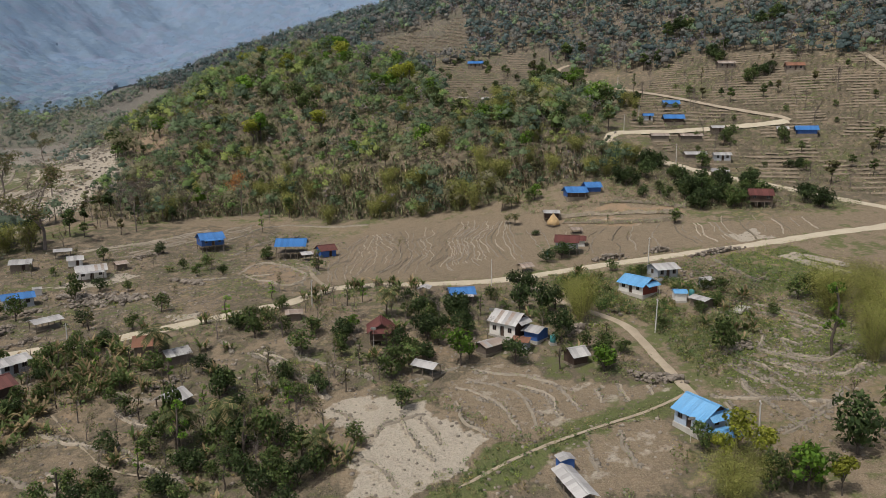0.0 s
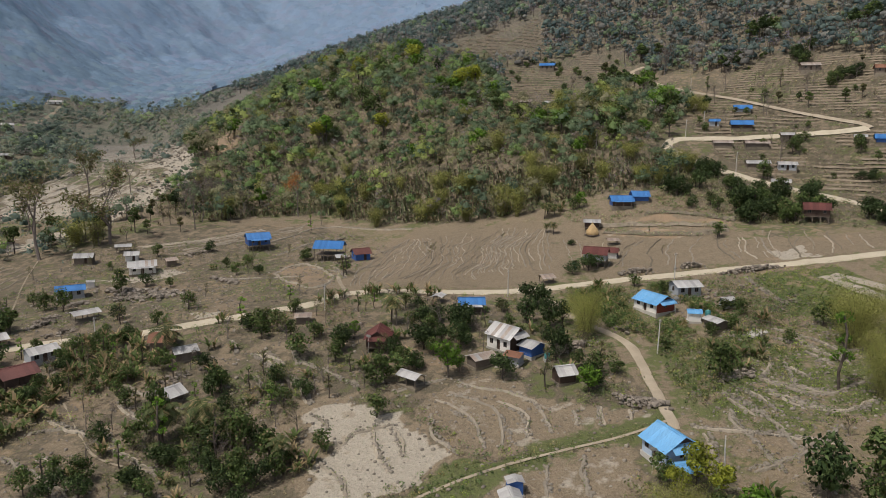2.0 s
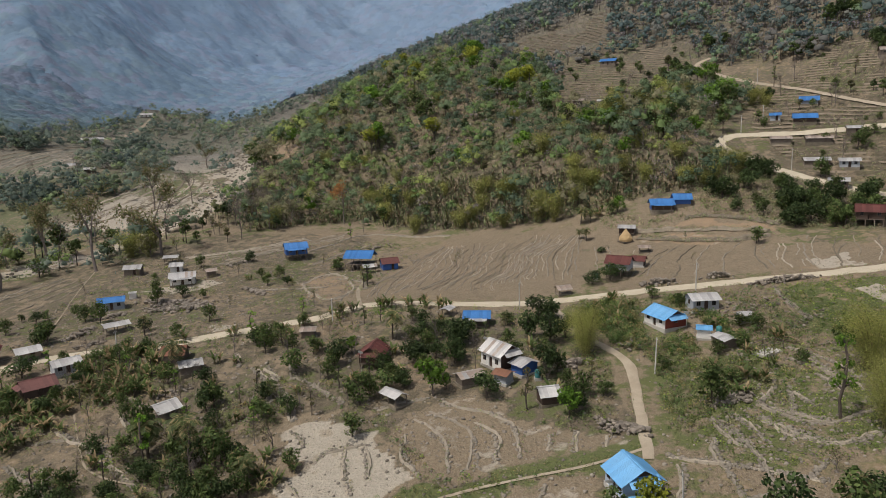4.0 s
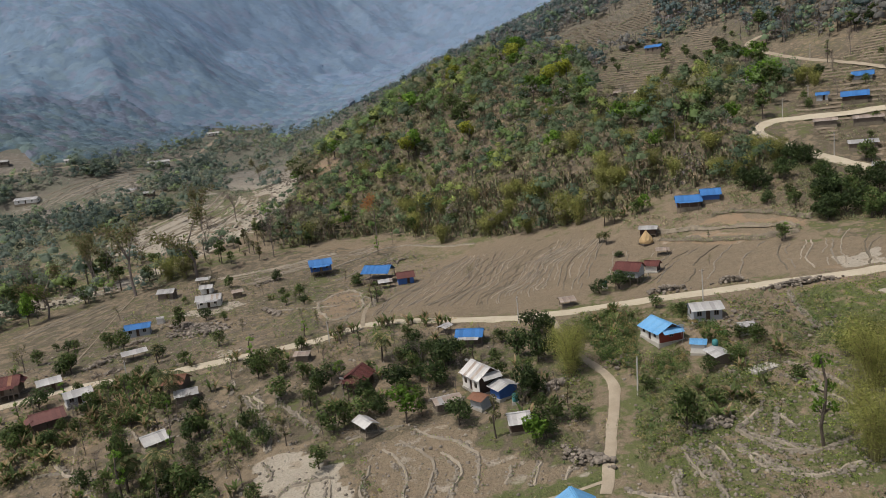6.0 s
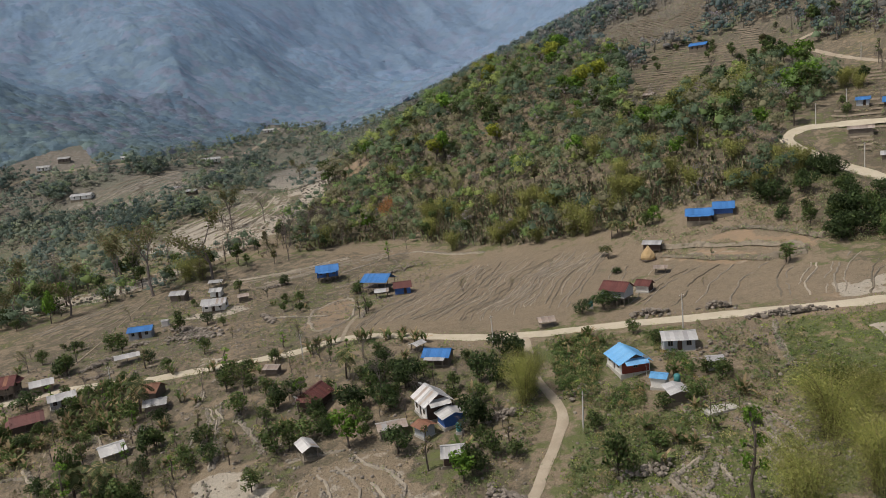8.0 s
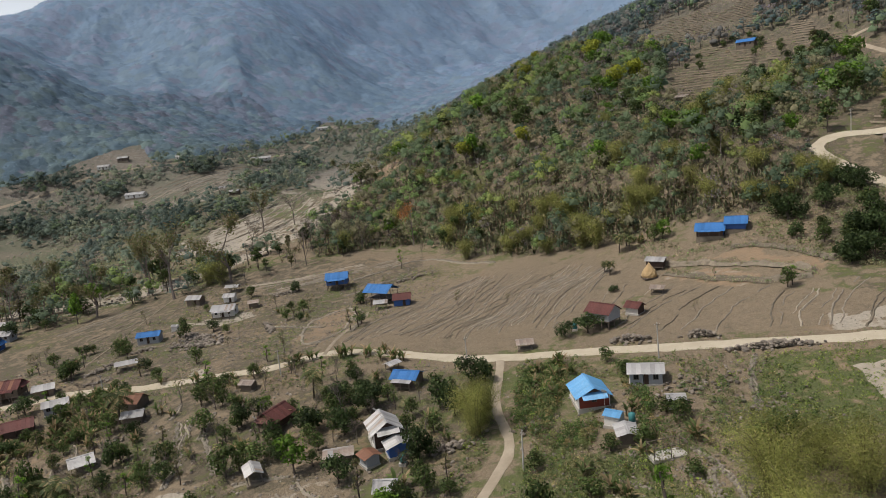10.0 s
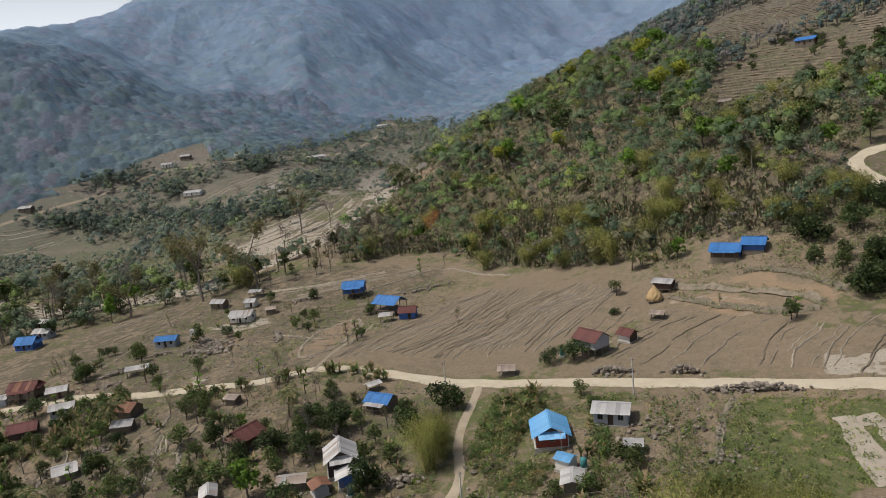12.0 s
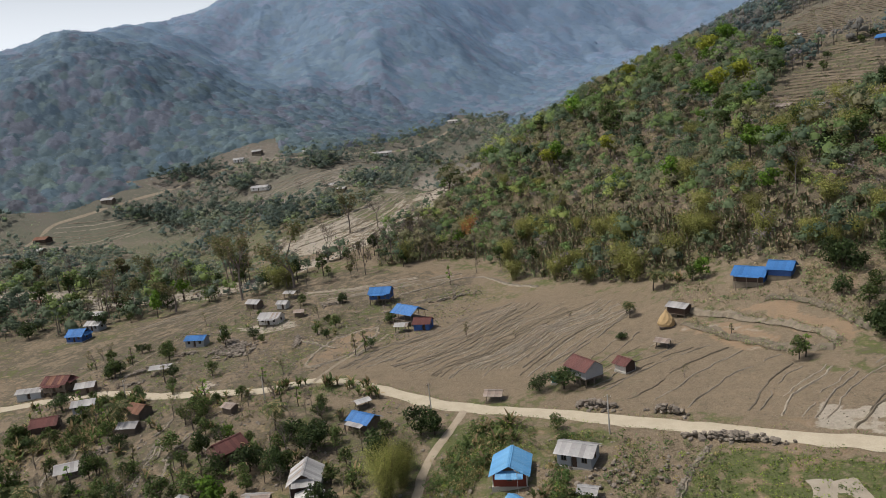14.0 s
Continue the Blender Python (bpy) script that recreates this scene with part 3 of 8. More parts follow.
cover[..., 3] = more[..., 3] = 1
patch = value_noise(X, Y, 11, 5)
fleck = value_noise(X, Y, 4, 6)
cover[..., 0] = np.where(inside(X, Y, GREEN), 0.62 + 0.2 * patch, 0.3 + 0.34 * patch + 0.14 * fleck)
cover[..., 0] = np.where(inside(X, Y, TRACK_SIDE), 0.55 + 0.35 * patch + 0.15 * fleck, cover[..., 0])
across_river = (X < -95) & (Y > 230) & (land(X, Y) < 80)
cover[..., 0] = np.where(across_river, 0.62 + 0.35 * patch, cover[..., 0])
cover[..., 0] = np.where(inside(X, Y, PASTURE), 0.85 + 0.2 * patch, cover[..., 0])
for poly in (BIG_FIELD, RIGHT_FIELD, SHELF_LOW, SHELF_HIGH, ROUND_FIELD, NEAR_FIELD, PALE_FIELD):
    cover[..., 0] = np.where(inside(X, Y, poly), 0.02, cover[..., 0])
pale_court = inside(X, Y, [(-48, 205), (-38, 207.6), (-32, 214), (-24, 207), (-38, 201.4)]) | inside(X, Y, [(-14, 163), (-7.5, 160), (-7, 154), (-12.5, 155.5)]) | inside(X, Y, [(130, 161), (138, 160), (139, 152.5), (131, 152.5)])
gt = from_line(X, Y, GRASS_TRACK)
cover[..., 0] = np.maximum(cover[..., 0], 0.95 * np.exp(-(gt / 3.2) ** 4))
cover[..., 1] = np.where(inside(X, Y, PALE_FIELD), 0.9, 0)
cover[..., 1] = np.where(pale_court, 0.85, cover[..., 1])
cover[..., 1] = np.where(inside(X, Y, ROUND_FIELD) | inside(X, Y, NEAR_FIELD), 0.24 + 0.12 * patch, cover[..., 1])
cover[..., 1] = np.where(inside(X, Y, SHELF_LOW), 0.35, cover[..., 1])
rv = from_line(X, Y, RIVER)
cover[..., 1] = np.maximum(cover[..., 1], np.clip(1.15 - rv / 12 + 0.4 * patch, 0, 1))
for poly in FAR_FIELDS:
    rows_ = np.sin((0.8 * X + 0.6 * Y) / 2.6 + 3 * patch)
    cover[..., 1] = np.where(inside(X, Y, poly), 0.3 + 0.3 * patch + 0.3 * rows_, cover[..., 1])
    cover[..., 0] = np.where(inside(X, Y, poly), 0.55 - 0.2 * patch, cover[..., 0])
cover[..., 1] = np.where(inside(X, Y, SAND_BENCH) | inside(X, Y, STREAM_FLAT), 0.75 + 0.3 * patch, cover[..., 1])
cover[..., 0] = np.where(inside(X, Y, FAR_FIELDS[1]), 0.9 + 0.15 * patch, cover[..., 0])
cover[..., 1] = np.where(inside(X, Y, FAR_FIELDS[1]), 0.1 + 0.15 * patch, cover[..., 1])
steps_ = np.sin(land(X, Y) * 2.1 + 2.5 * patch)
cover[..., 1] = np.where(inside(X, Y, TAN_TERRACE), 0.62 + 0.25 * steps_ + 0.15 * fleck, cover[..., 1])
cover[..., 1] = np.where(inside(X, Y, RED_SLOPE), 0.3 + 0.25 * steps_ + 0.2 * fleck, cover[..., 1])
for poly in OPEN_GROUND:
    cover[..., 0] = np.where(inside(X, Y, poly), 0.06 + 0.12 * fleck, cover[..., 0])
wild = inside(X, Y, KNOLL) | ((Y > 300) & ~across_river) | ((X < -120) & (land(X, Y) > 75)) | ((X > 135) & (Y > 170))
cover[..., 2] = np.where(wild, 0.75 + 0.3 * fleck, np.where(((Y < 152) & (X < 70)) | ((X < 16) & (Y < 262)), 0.7 + 0.3 * fleck + 0.2 * patch, 0.1 + 0.25 * fleck))
for poly in TERRACES + FAR_FIELDS:
    cover[..., 2] = np.where(inside(X, Y, poly), 0.75 + 0.3 * fleck, cover[..., 2])
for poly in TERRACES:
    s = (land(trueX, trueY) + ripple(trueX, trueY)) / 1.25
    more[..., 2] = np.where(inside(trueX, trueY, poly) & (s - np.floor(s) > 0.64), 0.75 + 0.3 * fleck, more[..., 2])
for poly in (BIG_FIELD, RIGHT_FIELD, SHELF_LOW, SHELF_HIGH, ROUND_FIELD, NEAR_FIELD, PALE_FIELD):
    cover[..., 2] = np.where(inside(X, Y, poly), 0.08 + 0.2 * fleck, cover[..., 2])
more[..., 0] = np.where(inside(X, Y, SHELF_LOW) | inside(X, Y, SHELF_HIGH), 0.98 + 0.1 * fleck, np.clip(0.1 + 0.35 * value_noise(X, Y, 23, 8), 0, 0.5))
cover[..., 0], cover[..., 2] = np.where(inside(X, Y, PLOT), 0.02, cover[..., 0]), np.where(inside(X, Y, PLOT), 0.1 + 0.2 * fleck, cover[..., 2])
more[..., 0] = np.where(inside(X, Y, PLOT), 0.62 + 0.3 * fleck, more[..., 0])
more[..., 0] = np.where(inside(X, Y, SCAR), 0.85 + 0.2 * fleck, more[..., 0])
more[..., 0] = np.where(inside(X, Y, RED_SLOPE), 0.6 + 0.3 * fleck, more[..., 0])
# share of haze painted into the ground colour, growing with distance
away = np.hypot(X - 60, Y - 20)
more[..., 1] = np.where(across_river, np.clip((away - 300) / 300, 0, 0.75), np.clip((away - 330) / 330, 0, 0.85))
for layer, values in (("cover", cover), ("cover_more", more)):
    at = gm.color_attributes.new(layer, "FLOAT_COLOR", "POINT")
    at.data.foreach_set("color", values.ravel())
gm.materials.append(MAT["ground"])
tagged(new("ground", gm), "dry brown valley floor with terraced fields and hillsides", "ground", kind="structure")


# ---- roads and paths ----
def smooth_line(line, step):
    """Points at even steps along a gently rounded line."""
    pts = np.array(line, float)
    for _ in range(2):
        q = np.empty((2 * len(pts), 2))
        q[0::2], q[1::2] = 0.75 * pts + 0.25 * np.roll(pts, -1, 0), 0.25 * pts + 0.75 * np.roll(pts, -1, 0)
        pts = np.vstack([pts[:1], q[:-2], pts[-1:]])
    d = np.r_[0, np.cumsum(np.hypot(*np.diff(pts, axis=0).T))]
    s = np.arange(0, d[-1], step)
    return np.stack([np.interp(s, d, pts[:, 0]), np.interp(s, d, pts[:, 1])], -1)


def strip(name, line, half, material, label, category, lift=0.06, across=7, seed=1):
    pts = smooth_line(line, 1.0)
    tan = np.gradient(pts, axis=0)
    tan /= np.hypot(*tan.T)[:, None]
    nor = np.stack([-tan[:, 1], tan[:, 0]], -1)
    verts, faces = [], []
    us = np.linspace(-1, 1, across)
    for i, (p, n) in enumerate(zip(pts, nor)):
        for u in us:
            ragged = half * (1 + 0.22 * value_noise(i * 1.0, 40 * np.sign(u), 3.0, seed))
            q = p + n * u * ragged
            rut = -0.05 * math.exp(-((abs(u) - 0.45) / 0.16) ** 2)
            down = 0.10 if abs(u) > 0.98 else 0.0
            verts.append((q[0], q[1], float(land(q[0], q[1])) + lift + rut - down))
    for i in range(len(pts) - 1):
        for j in range(across - 1):
            a = i * across + j
            faces.append((a, a + 1, a + across + 1, a + across))
    ob = new(name, mesh_of(name, verts, faces, material, True))
    return tagged(ob, label, category, kind="structure")


strip("road", ROAD, 1.9, "road", "pale dusty unpaved village road", "road", across=9, seed=2)
strip("road_side", TRACK, 0.9, "track", "worn dirt track with two wheel ruts", "road", seed=3)
strip("road_hill", HILL_ROAD, 2.0, "road", "pale dirt road bending up the hillside", "road", lift=0.10, across=9, seed=4)
strip("road_upper", UPPER_ROAD, 1.25, "track", "dirt road along the upper hillside terraces", "road", lift=0.12, seed=5)
strip("road_far", FAR_ROAD, 1.7, "path", "pale dirt road along the far side of the valley", "road", lift=0.25, across=5, seed=7)
strip("path_ridge", RIDGE_PATH, 1.1, "path", "worn path climbing the upper hillside", "path", lift=0.3, across=5, seed=8)
strip("path_pale", PALE_PATH, 1.7, "pale_soil", "pale dusty strip beside rough pasture", "path", lift=0.14, across=5, seed=9)
strip("path_pale_2", PALE_STRIP, 1.6, "pale_soil", "second pale strip in the pasture", "path", lift=0.14, across=5, seed=11)
strip("path_house", HOUSE_PATH, 0.5, "path", "pale footpath from the road up to stilt houses", "path", lift=0.16, across=3, seed=12)
strip("path_field", FIELD_PATH, 0.22, "path", "thin pale footpath across the upper fields", "path", lift=0.16, across=3, seed=13)
strip("path_left", LEFT_PATH, 0.2, "path", "thin trodden footpath over bare earth", "path", lift=0.16, across=3, seed=10)
strip("path_grass", GRASS_TRACK, 0.3, "track", "narrow trodden footpath on a grassy strip", "path", lift=0.11, across=5, seed=6)


# ---- houses ----
def wall_panel(length, height, thick, openings):
    """A wall along x with its foot at z 0; openings: (centre, width, sill, head)."""
    bm = bmesh.new()
    xs = sorted({-length / 2, length / 2, *[q for o in openings for q in (o[0] - o[1] / 2, o[0] + o[1] / 2)]})
    zs = sorted({0.0, height, *[q for o in openings for q in (max(0.0, o[2]), min(height, o[3]))]})

    def solid(i, k):
        if not (0 <= i < len(xs) - 1 and 0 <= k < len(zs) - 1):
            return False
        mx, mz = (xs[i] + xs[i + 1]) / 2, (zs[k] + zs[k + 1]) / 2
        return not any(abs(mx - o[0]) < o[1] / 2 and o[2] < mz < o[3] for o in openings)
    vs = {(i, k, s): bm.verts.new((x, s * thick / 2, z)) for i, x in enumerate(xs) for k, z in enumerate(zs) for s in (-1, 1)}
    for i in range(len(xs) - 1):
        for k in range(len(zs) - 1):
            if not solid(i, k):
                continue
            bm.faces.new([vs[q] for q in ((i, k, -1), (i + 1, k, -1), (i + 1, k + 1, -1), (i, k + 1, -1))])
            bm.faces.new([vs[q] for q in ((i, k, 1), (i, k + 1, 1), (i + 1, k + 1, 1), (i + 1, k, 1))])
            for di, dk, p, q in ((-1, 0, (i, k), (i, k + 1)), (1, 0, (i + 1, k + 1), (i + 1, k)), (0, -1, (i + 1, k), (i, k)), (0, 1, (i, k + 1), (i + 1, k + 1))):
                if not solid(i + di, k + dk):
                    bm.faces.new([vs[(*p, -1)], vs[(*q, -1)], vs[(*q, 1)], vs[(*p, 1)]])
    bmesh.ops.delete(bm, geom=[v for v in bm.verts if not v.link_faces], context="VERTS")
    return bm


def sheet_mesh(width, length, material):
    """One corrugated roofing sheet: width along x, running down -y from the ridge."""
    ridges = 6
    verts, faces = [], []
    for i in range(ridges * 2 + 1):
        x = width * i / (ridges * 2)
        z = 0.028 * (i % 2)
        for y in (0.0, -length):
            for t in (0.0, -0.012):
                verts.append((x, y, z + t))
    for i in range(ridges * 2):
        a = i * 4
        faces += [(a, a + 2, a + 6, a + 4), (a + 1, a + 5, a + 7, a + 3), (a + 2, a + 3, a + 7, a + 6), (a, a + 4, a + 5, a + 1)]
    faces += [(0, 1, 3, 2), (len(verts) - 4, len(verts) - 2, len(verts) - 1, len(verts) - 3)]
    return mesh_of("roof_sheet", verts, faces, material)


def roof_plane(parent, x0, x1, y, z, run, drop, material, facing, rng, patch=None):
    """Sheets side by side from x0 to x1, from the height z at y down over run; facing is -1 (towards -y) or 1."""
    n = max(2, round((x1 - x0) / 0.85))
    w = (x1 - x0) / n
    slope = math.hypot(run, drop)
    me = sheet_mesh(w * 1.06, slope, material)
    other = sheet_mesh(w * 1.06, slope, patch) if patch else None
    for i in range(n):
        use = other if other and rng.random() < 0.25 else me
        ob = part("roof_sheet", use, None, parent)
        tilt = math.atan2(drop, run)
        m = Matrix.Translation((x0 + i * w if facing < 0 else x0 + (i + 1) * w, y, z + 0.012 * (i % 2) + rng.uniform(-0.01, 0.01)))
        if facing > 0:
            m = m @ Matrix.Rotation(math.pi, 4, "Z")
        ob.matrix_parent_inverse = Matrix()
        ob.matrix_basis = m @ Matrix.Rotation(tilt + rng.uniform(-0.006, 0.006), 4, "X")


def window(parent, x, y, z, w, h, turn, outward):
    f = bmesh.new()
    t = 0.07
    for sx, sz, px, pz in ((w + 2 * t, t, 0, h / 2 + t / 2), (w + 2 * t, t, 0, -h / 2 - t / 2), (t, h, -w / 2 - t / 2, 0), (t, h, w / 2 + t / 2, 0), (t * 0.7, h, 0, 0)):
        add_box(f, px, 0, pz, sx, 0.18, sz)
    ob = part("window", f, "plank", parent)
    ob.matrix_basis = pose(x, y, z, 0, 0, turn)
    g = part("pane", box(0, 0, 0, w, 0.02, h), "glass", ob)
    return ob


def house(name, x, y, yaw, length, width, wall=2.6, rise=1.5, stilt=0.0, roof="roof_zinc", walls="plank", ends=None, label="", category="house",
          eave=0.55, gablet=0, porch=0, porch_depth=1.8, porch_roof=None, seed=0, base=0.0, patch=None, open_sides=False, plinth=0.25, storey=0.0, low_walls=None):
    """A gabled house, ridge along its own x axis. gablet: 1 / -1 / 2 for a skirt roof under the gable at +x, -x or both ends.
    porch: 1 / -1 for a lean-to along the +y or -y side. storey: height of a lower storey in another material."""
    rng = random.Random(seed * 7 + 3)
    c, s = math.cos(radians(yaw)), math.sin(radians(yaw))
    corner = [stand(x + c * u - s * v, y + s * u + c * v) for u in (-length / 2, length / 2) for v in (-width / 2, width / 2)]
    z0 = sum(corner) / 4 + base
    sink = z0 - min(corner) + 0.3
    h = root(name, x, y, z0, yaw, label, category)
    ends = ends or walls
    foot = stilt
    if stilt > 0:
        nx_, ny_ = max(3, round(length / 2.2) + 1), 3
        pm = box(0, 0, (stilt - sink) / 2, 0.2, 0.2, stilt + sink)
        me = None
        for i in range(nx_):
            for j in range(ny_):
                if me is None:
                    ob = part("post", pm, "plank", h)
                    me = ob.data
                else:
                    ob = part("post", me, None, h)
                ob.matrix_basis = pose((i / (nx_ - 1) - 0.5) * (length - 0.25), (j / (ny_ - 1) - 0.5) * (width - 0.25), 0)
        part("floor_deck", box(0, 0, stilt - 0.06, length + 0.15, width + 0.15, 0.16), "plank", h)
    else:
        part("plinth", box(0, 0, (plinth - sink) / 2, length + 0.3, width + 0.3, plinth + sink), "bund" if open_sides or y > 200 or walls in ("plank", "dark_plank") else "concrete", h)
        foot = plinth
    if storey > 0:
        for v in (-1, 1):
            ops = [(-length * 0.28, 1.0, 0.9, 2.0), (length * 0.28, 1.0, 0.9, 2.0), (0.0, 0.95, 0.0, 2.05)]
            w = part("wall", wall_panel(length, storey, 0.16, ops), low_walls or walls, h)
            w.matrix_basis = pose(0, v * (width / 2 - 0.08), foot)
            for o in ops[:2]:
                window(w, o[0], 0, (o[2] + o[3]) / 2, o[1] - 0.14, o[3] - o[2] - 0.14, 0, v)
            part("door", box(0, 0.02, 1.0, 0.9, 0.05, 2.0), "dark_plank", w)
        for u in (-1, 1):
            w = part("wall", wall_panel(width - 0.32, storey, 0.16, [(0.0, 1.0, 0.9, 2.0)]), low_walls or walls, h)
            w.matrix_basis = pose(u * (length / 2 - 0.08), 0, foot, 0, 0, 90)
            window(w, 0, 0, 1.45, 0.86, 0.96, 0, u)
        part("floor_band", box(0, 0, foot + storey + 0.05, length + 0.12, width + 0.12, 0.12), "plank", h)
        foot += storey + 0.1
    if not open_sides:
        for v in (-1, 1):
            many = length > 5.0
            ops = [(-length * 0.3, 0.9, 0.9, 1.9), (length * 0.3, 0.9, 0.9, 1.9)] if many and wall > 2.0 else []
            if v < 0 and wall > 1.9:
                ops.append((0.0 if many else length * 0.15, 0.9, 0.0, min(2.0, wall - 0.1)))
            w = part("wall", wall_panel(length, wall, 0.12, ops), walls, h)
            w.matrix_basis = pose(0, v * (width / 2 - 0.06), foot)
            for o in ops:
                if o[2] > 0.1:
                    window(w, o[0], 0, (o[2] + o[3]) / 2, o[1] - 0.14, o[3] - o[2] - 0.14, 0, v)
                else:
                    part("door", box(o[0] + 0.1, 0.1, o[3] / 2, o[1] * 0.9, 0.05, o[3]), "dark_plank", w)
        for u in (-1, 1):
            ops = [(0.0, 0.9, 0.9, 1.9)] if width > 3.8 and wall > 2.0 else []
            w = part("wall", wall_panel(width - 0.24, wall, 0.12, ops), ends, h)
            w.matrix_basis = pose(u * (length / 2 - 0.06), 0, foot, 0, 0, 90)
            for o in ops:
                window(w, 0, 0, 1.4, 0.76, 0.86, 0, u)
            g = bmesh.new()
            f = [g.verts.new((dx, dy, dz)) for dx in (-0.05, 0.05) for dy, dz in ((-width / 2, 0), (width / 2, 0), (0, rise))]
            g.faces.new((f[0], f[2], f[1]))
            g.faces.new((f[3], f[4], f[5]))
            for a, b in ((0, 1), (1, 2), (2, 0)):
                g.faces.new((f[a], f[b], f[b + 3], f[a + 3]))
            gab = part("gable", g, "dark_plank" if gablet in (u, 2) else ends, h)
            gab.matrix_basis = pose(u * (length / 2 - 0.06), 0, foot + wall)
    else:
        me = None
        n = max(2, round(length / 2.5) + 1)
        for i in range(n):
            for v in (-1, 1):
                if me is None:
                    ob = part("post", box(0, 0, (foot + wall - sink) / 2, 0.14, 0.14, foot + wall + sink), "plank", h)
                    me = ob.data
                else:
                    ob = part("post", me, None, h)
                ob.matrix_basis = pose((i / (n - 1) - 0.5) * (length - 0.2), v * (width / 2 - 0.1), 0)
        bm = bmesh.new()
        for v in (-1, 1):
            add_box(bm, 0, v * (width / 2 - 0.1), foot + wall - 0.08, length, 0.12, 0.14)
        part("beam", bm, "plank", h)
    top = foot + wall + rise
    run = width / 2 + eave
    drop = rise * run / (width / 2)
    for facing in (-1, 1):
        roof_plane(h, -length / 2 - eave * 0.8, length / 2 + eave * 0.8, 0, top + 0.07, run, drop, roof, facing, rng, patch)
    cap = bmesh.new()
    for facing in (-1, 1):
        add_box(cap, 0, facing * 0.13, top + 0.09 - 0.13 * rise / (width / 2), length + eave * 1.7, 0.30, 0.025)
    part("ridge_cap", cap, roof, h)
    for u in (-1, 1):
        if gablet in (u, 2):
            half = width * 0.36
            sk = new("skirt_roof", None)
            sk.parent = h
            sk.matrix_basis = pose(u * (length / 2 - 0.02), 0, 0, 0, 0, 90 * u)
            roof_plane(sk, -half - 0.2, half + 0.2, 0, foot + wall + rise * 0.42, eave + 0.75, rise * 0.55, roof, -1, rng)
    if porch:
        zt = foot + wall - 0.05
        dp = porch_depth
        pr = new("porch", None)
        pr.parent = h
        pr.matrix_basis = pose(0, porch * (width / 2 + 0.02), 0, 0, 0, 0 if porch < 0 else 180)
        roof_plane(pr, -length * 0.42, length * 0.42, 0, zt, dp, dp * 0.22, porch_roof or roof, -1, rng)
        me = None
        for i in range(3):
            if me is None:
                ob = part("porch_post", box(0, 0, (zt - dp * 0.22 - sink) / 2, 0.13, 0.13, zt - dp * 0.22 + sink), "plank", pr)
                me = ob.data
            else:
                ob = part("porch_post", me, None, pr)
            ob.matrix_basis = pose((i - 1) * length * 0.38, -dp + 0.2, 0)
    return h


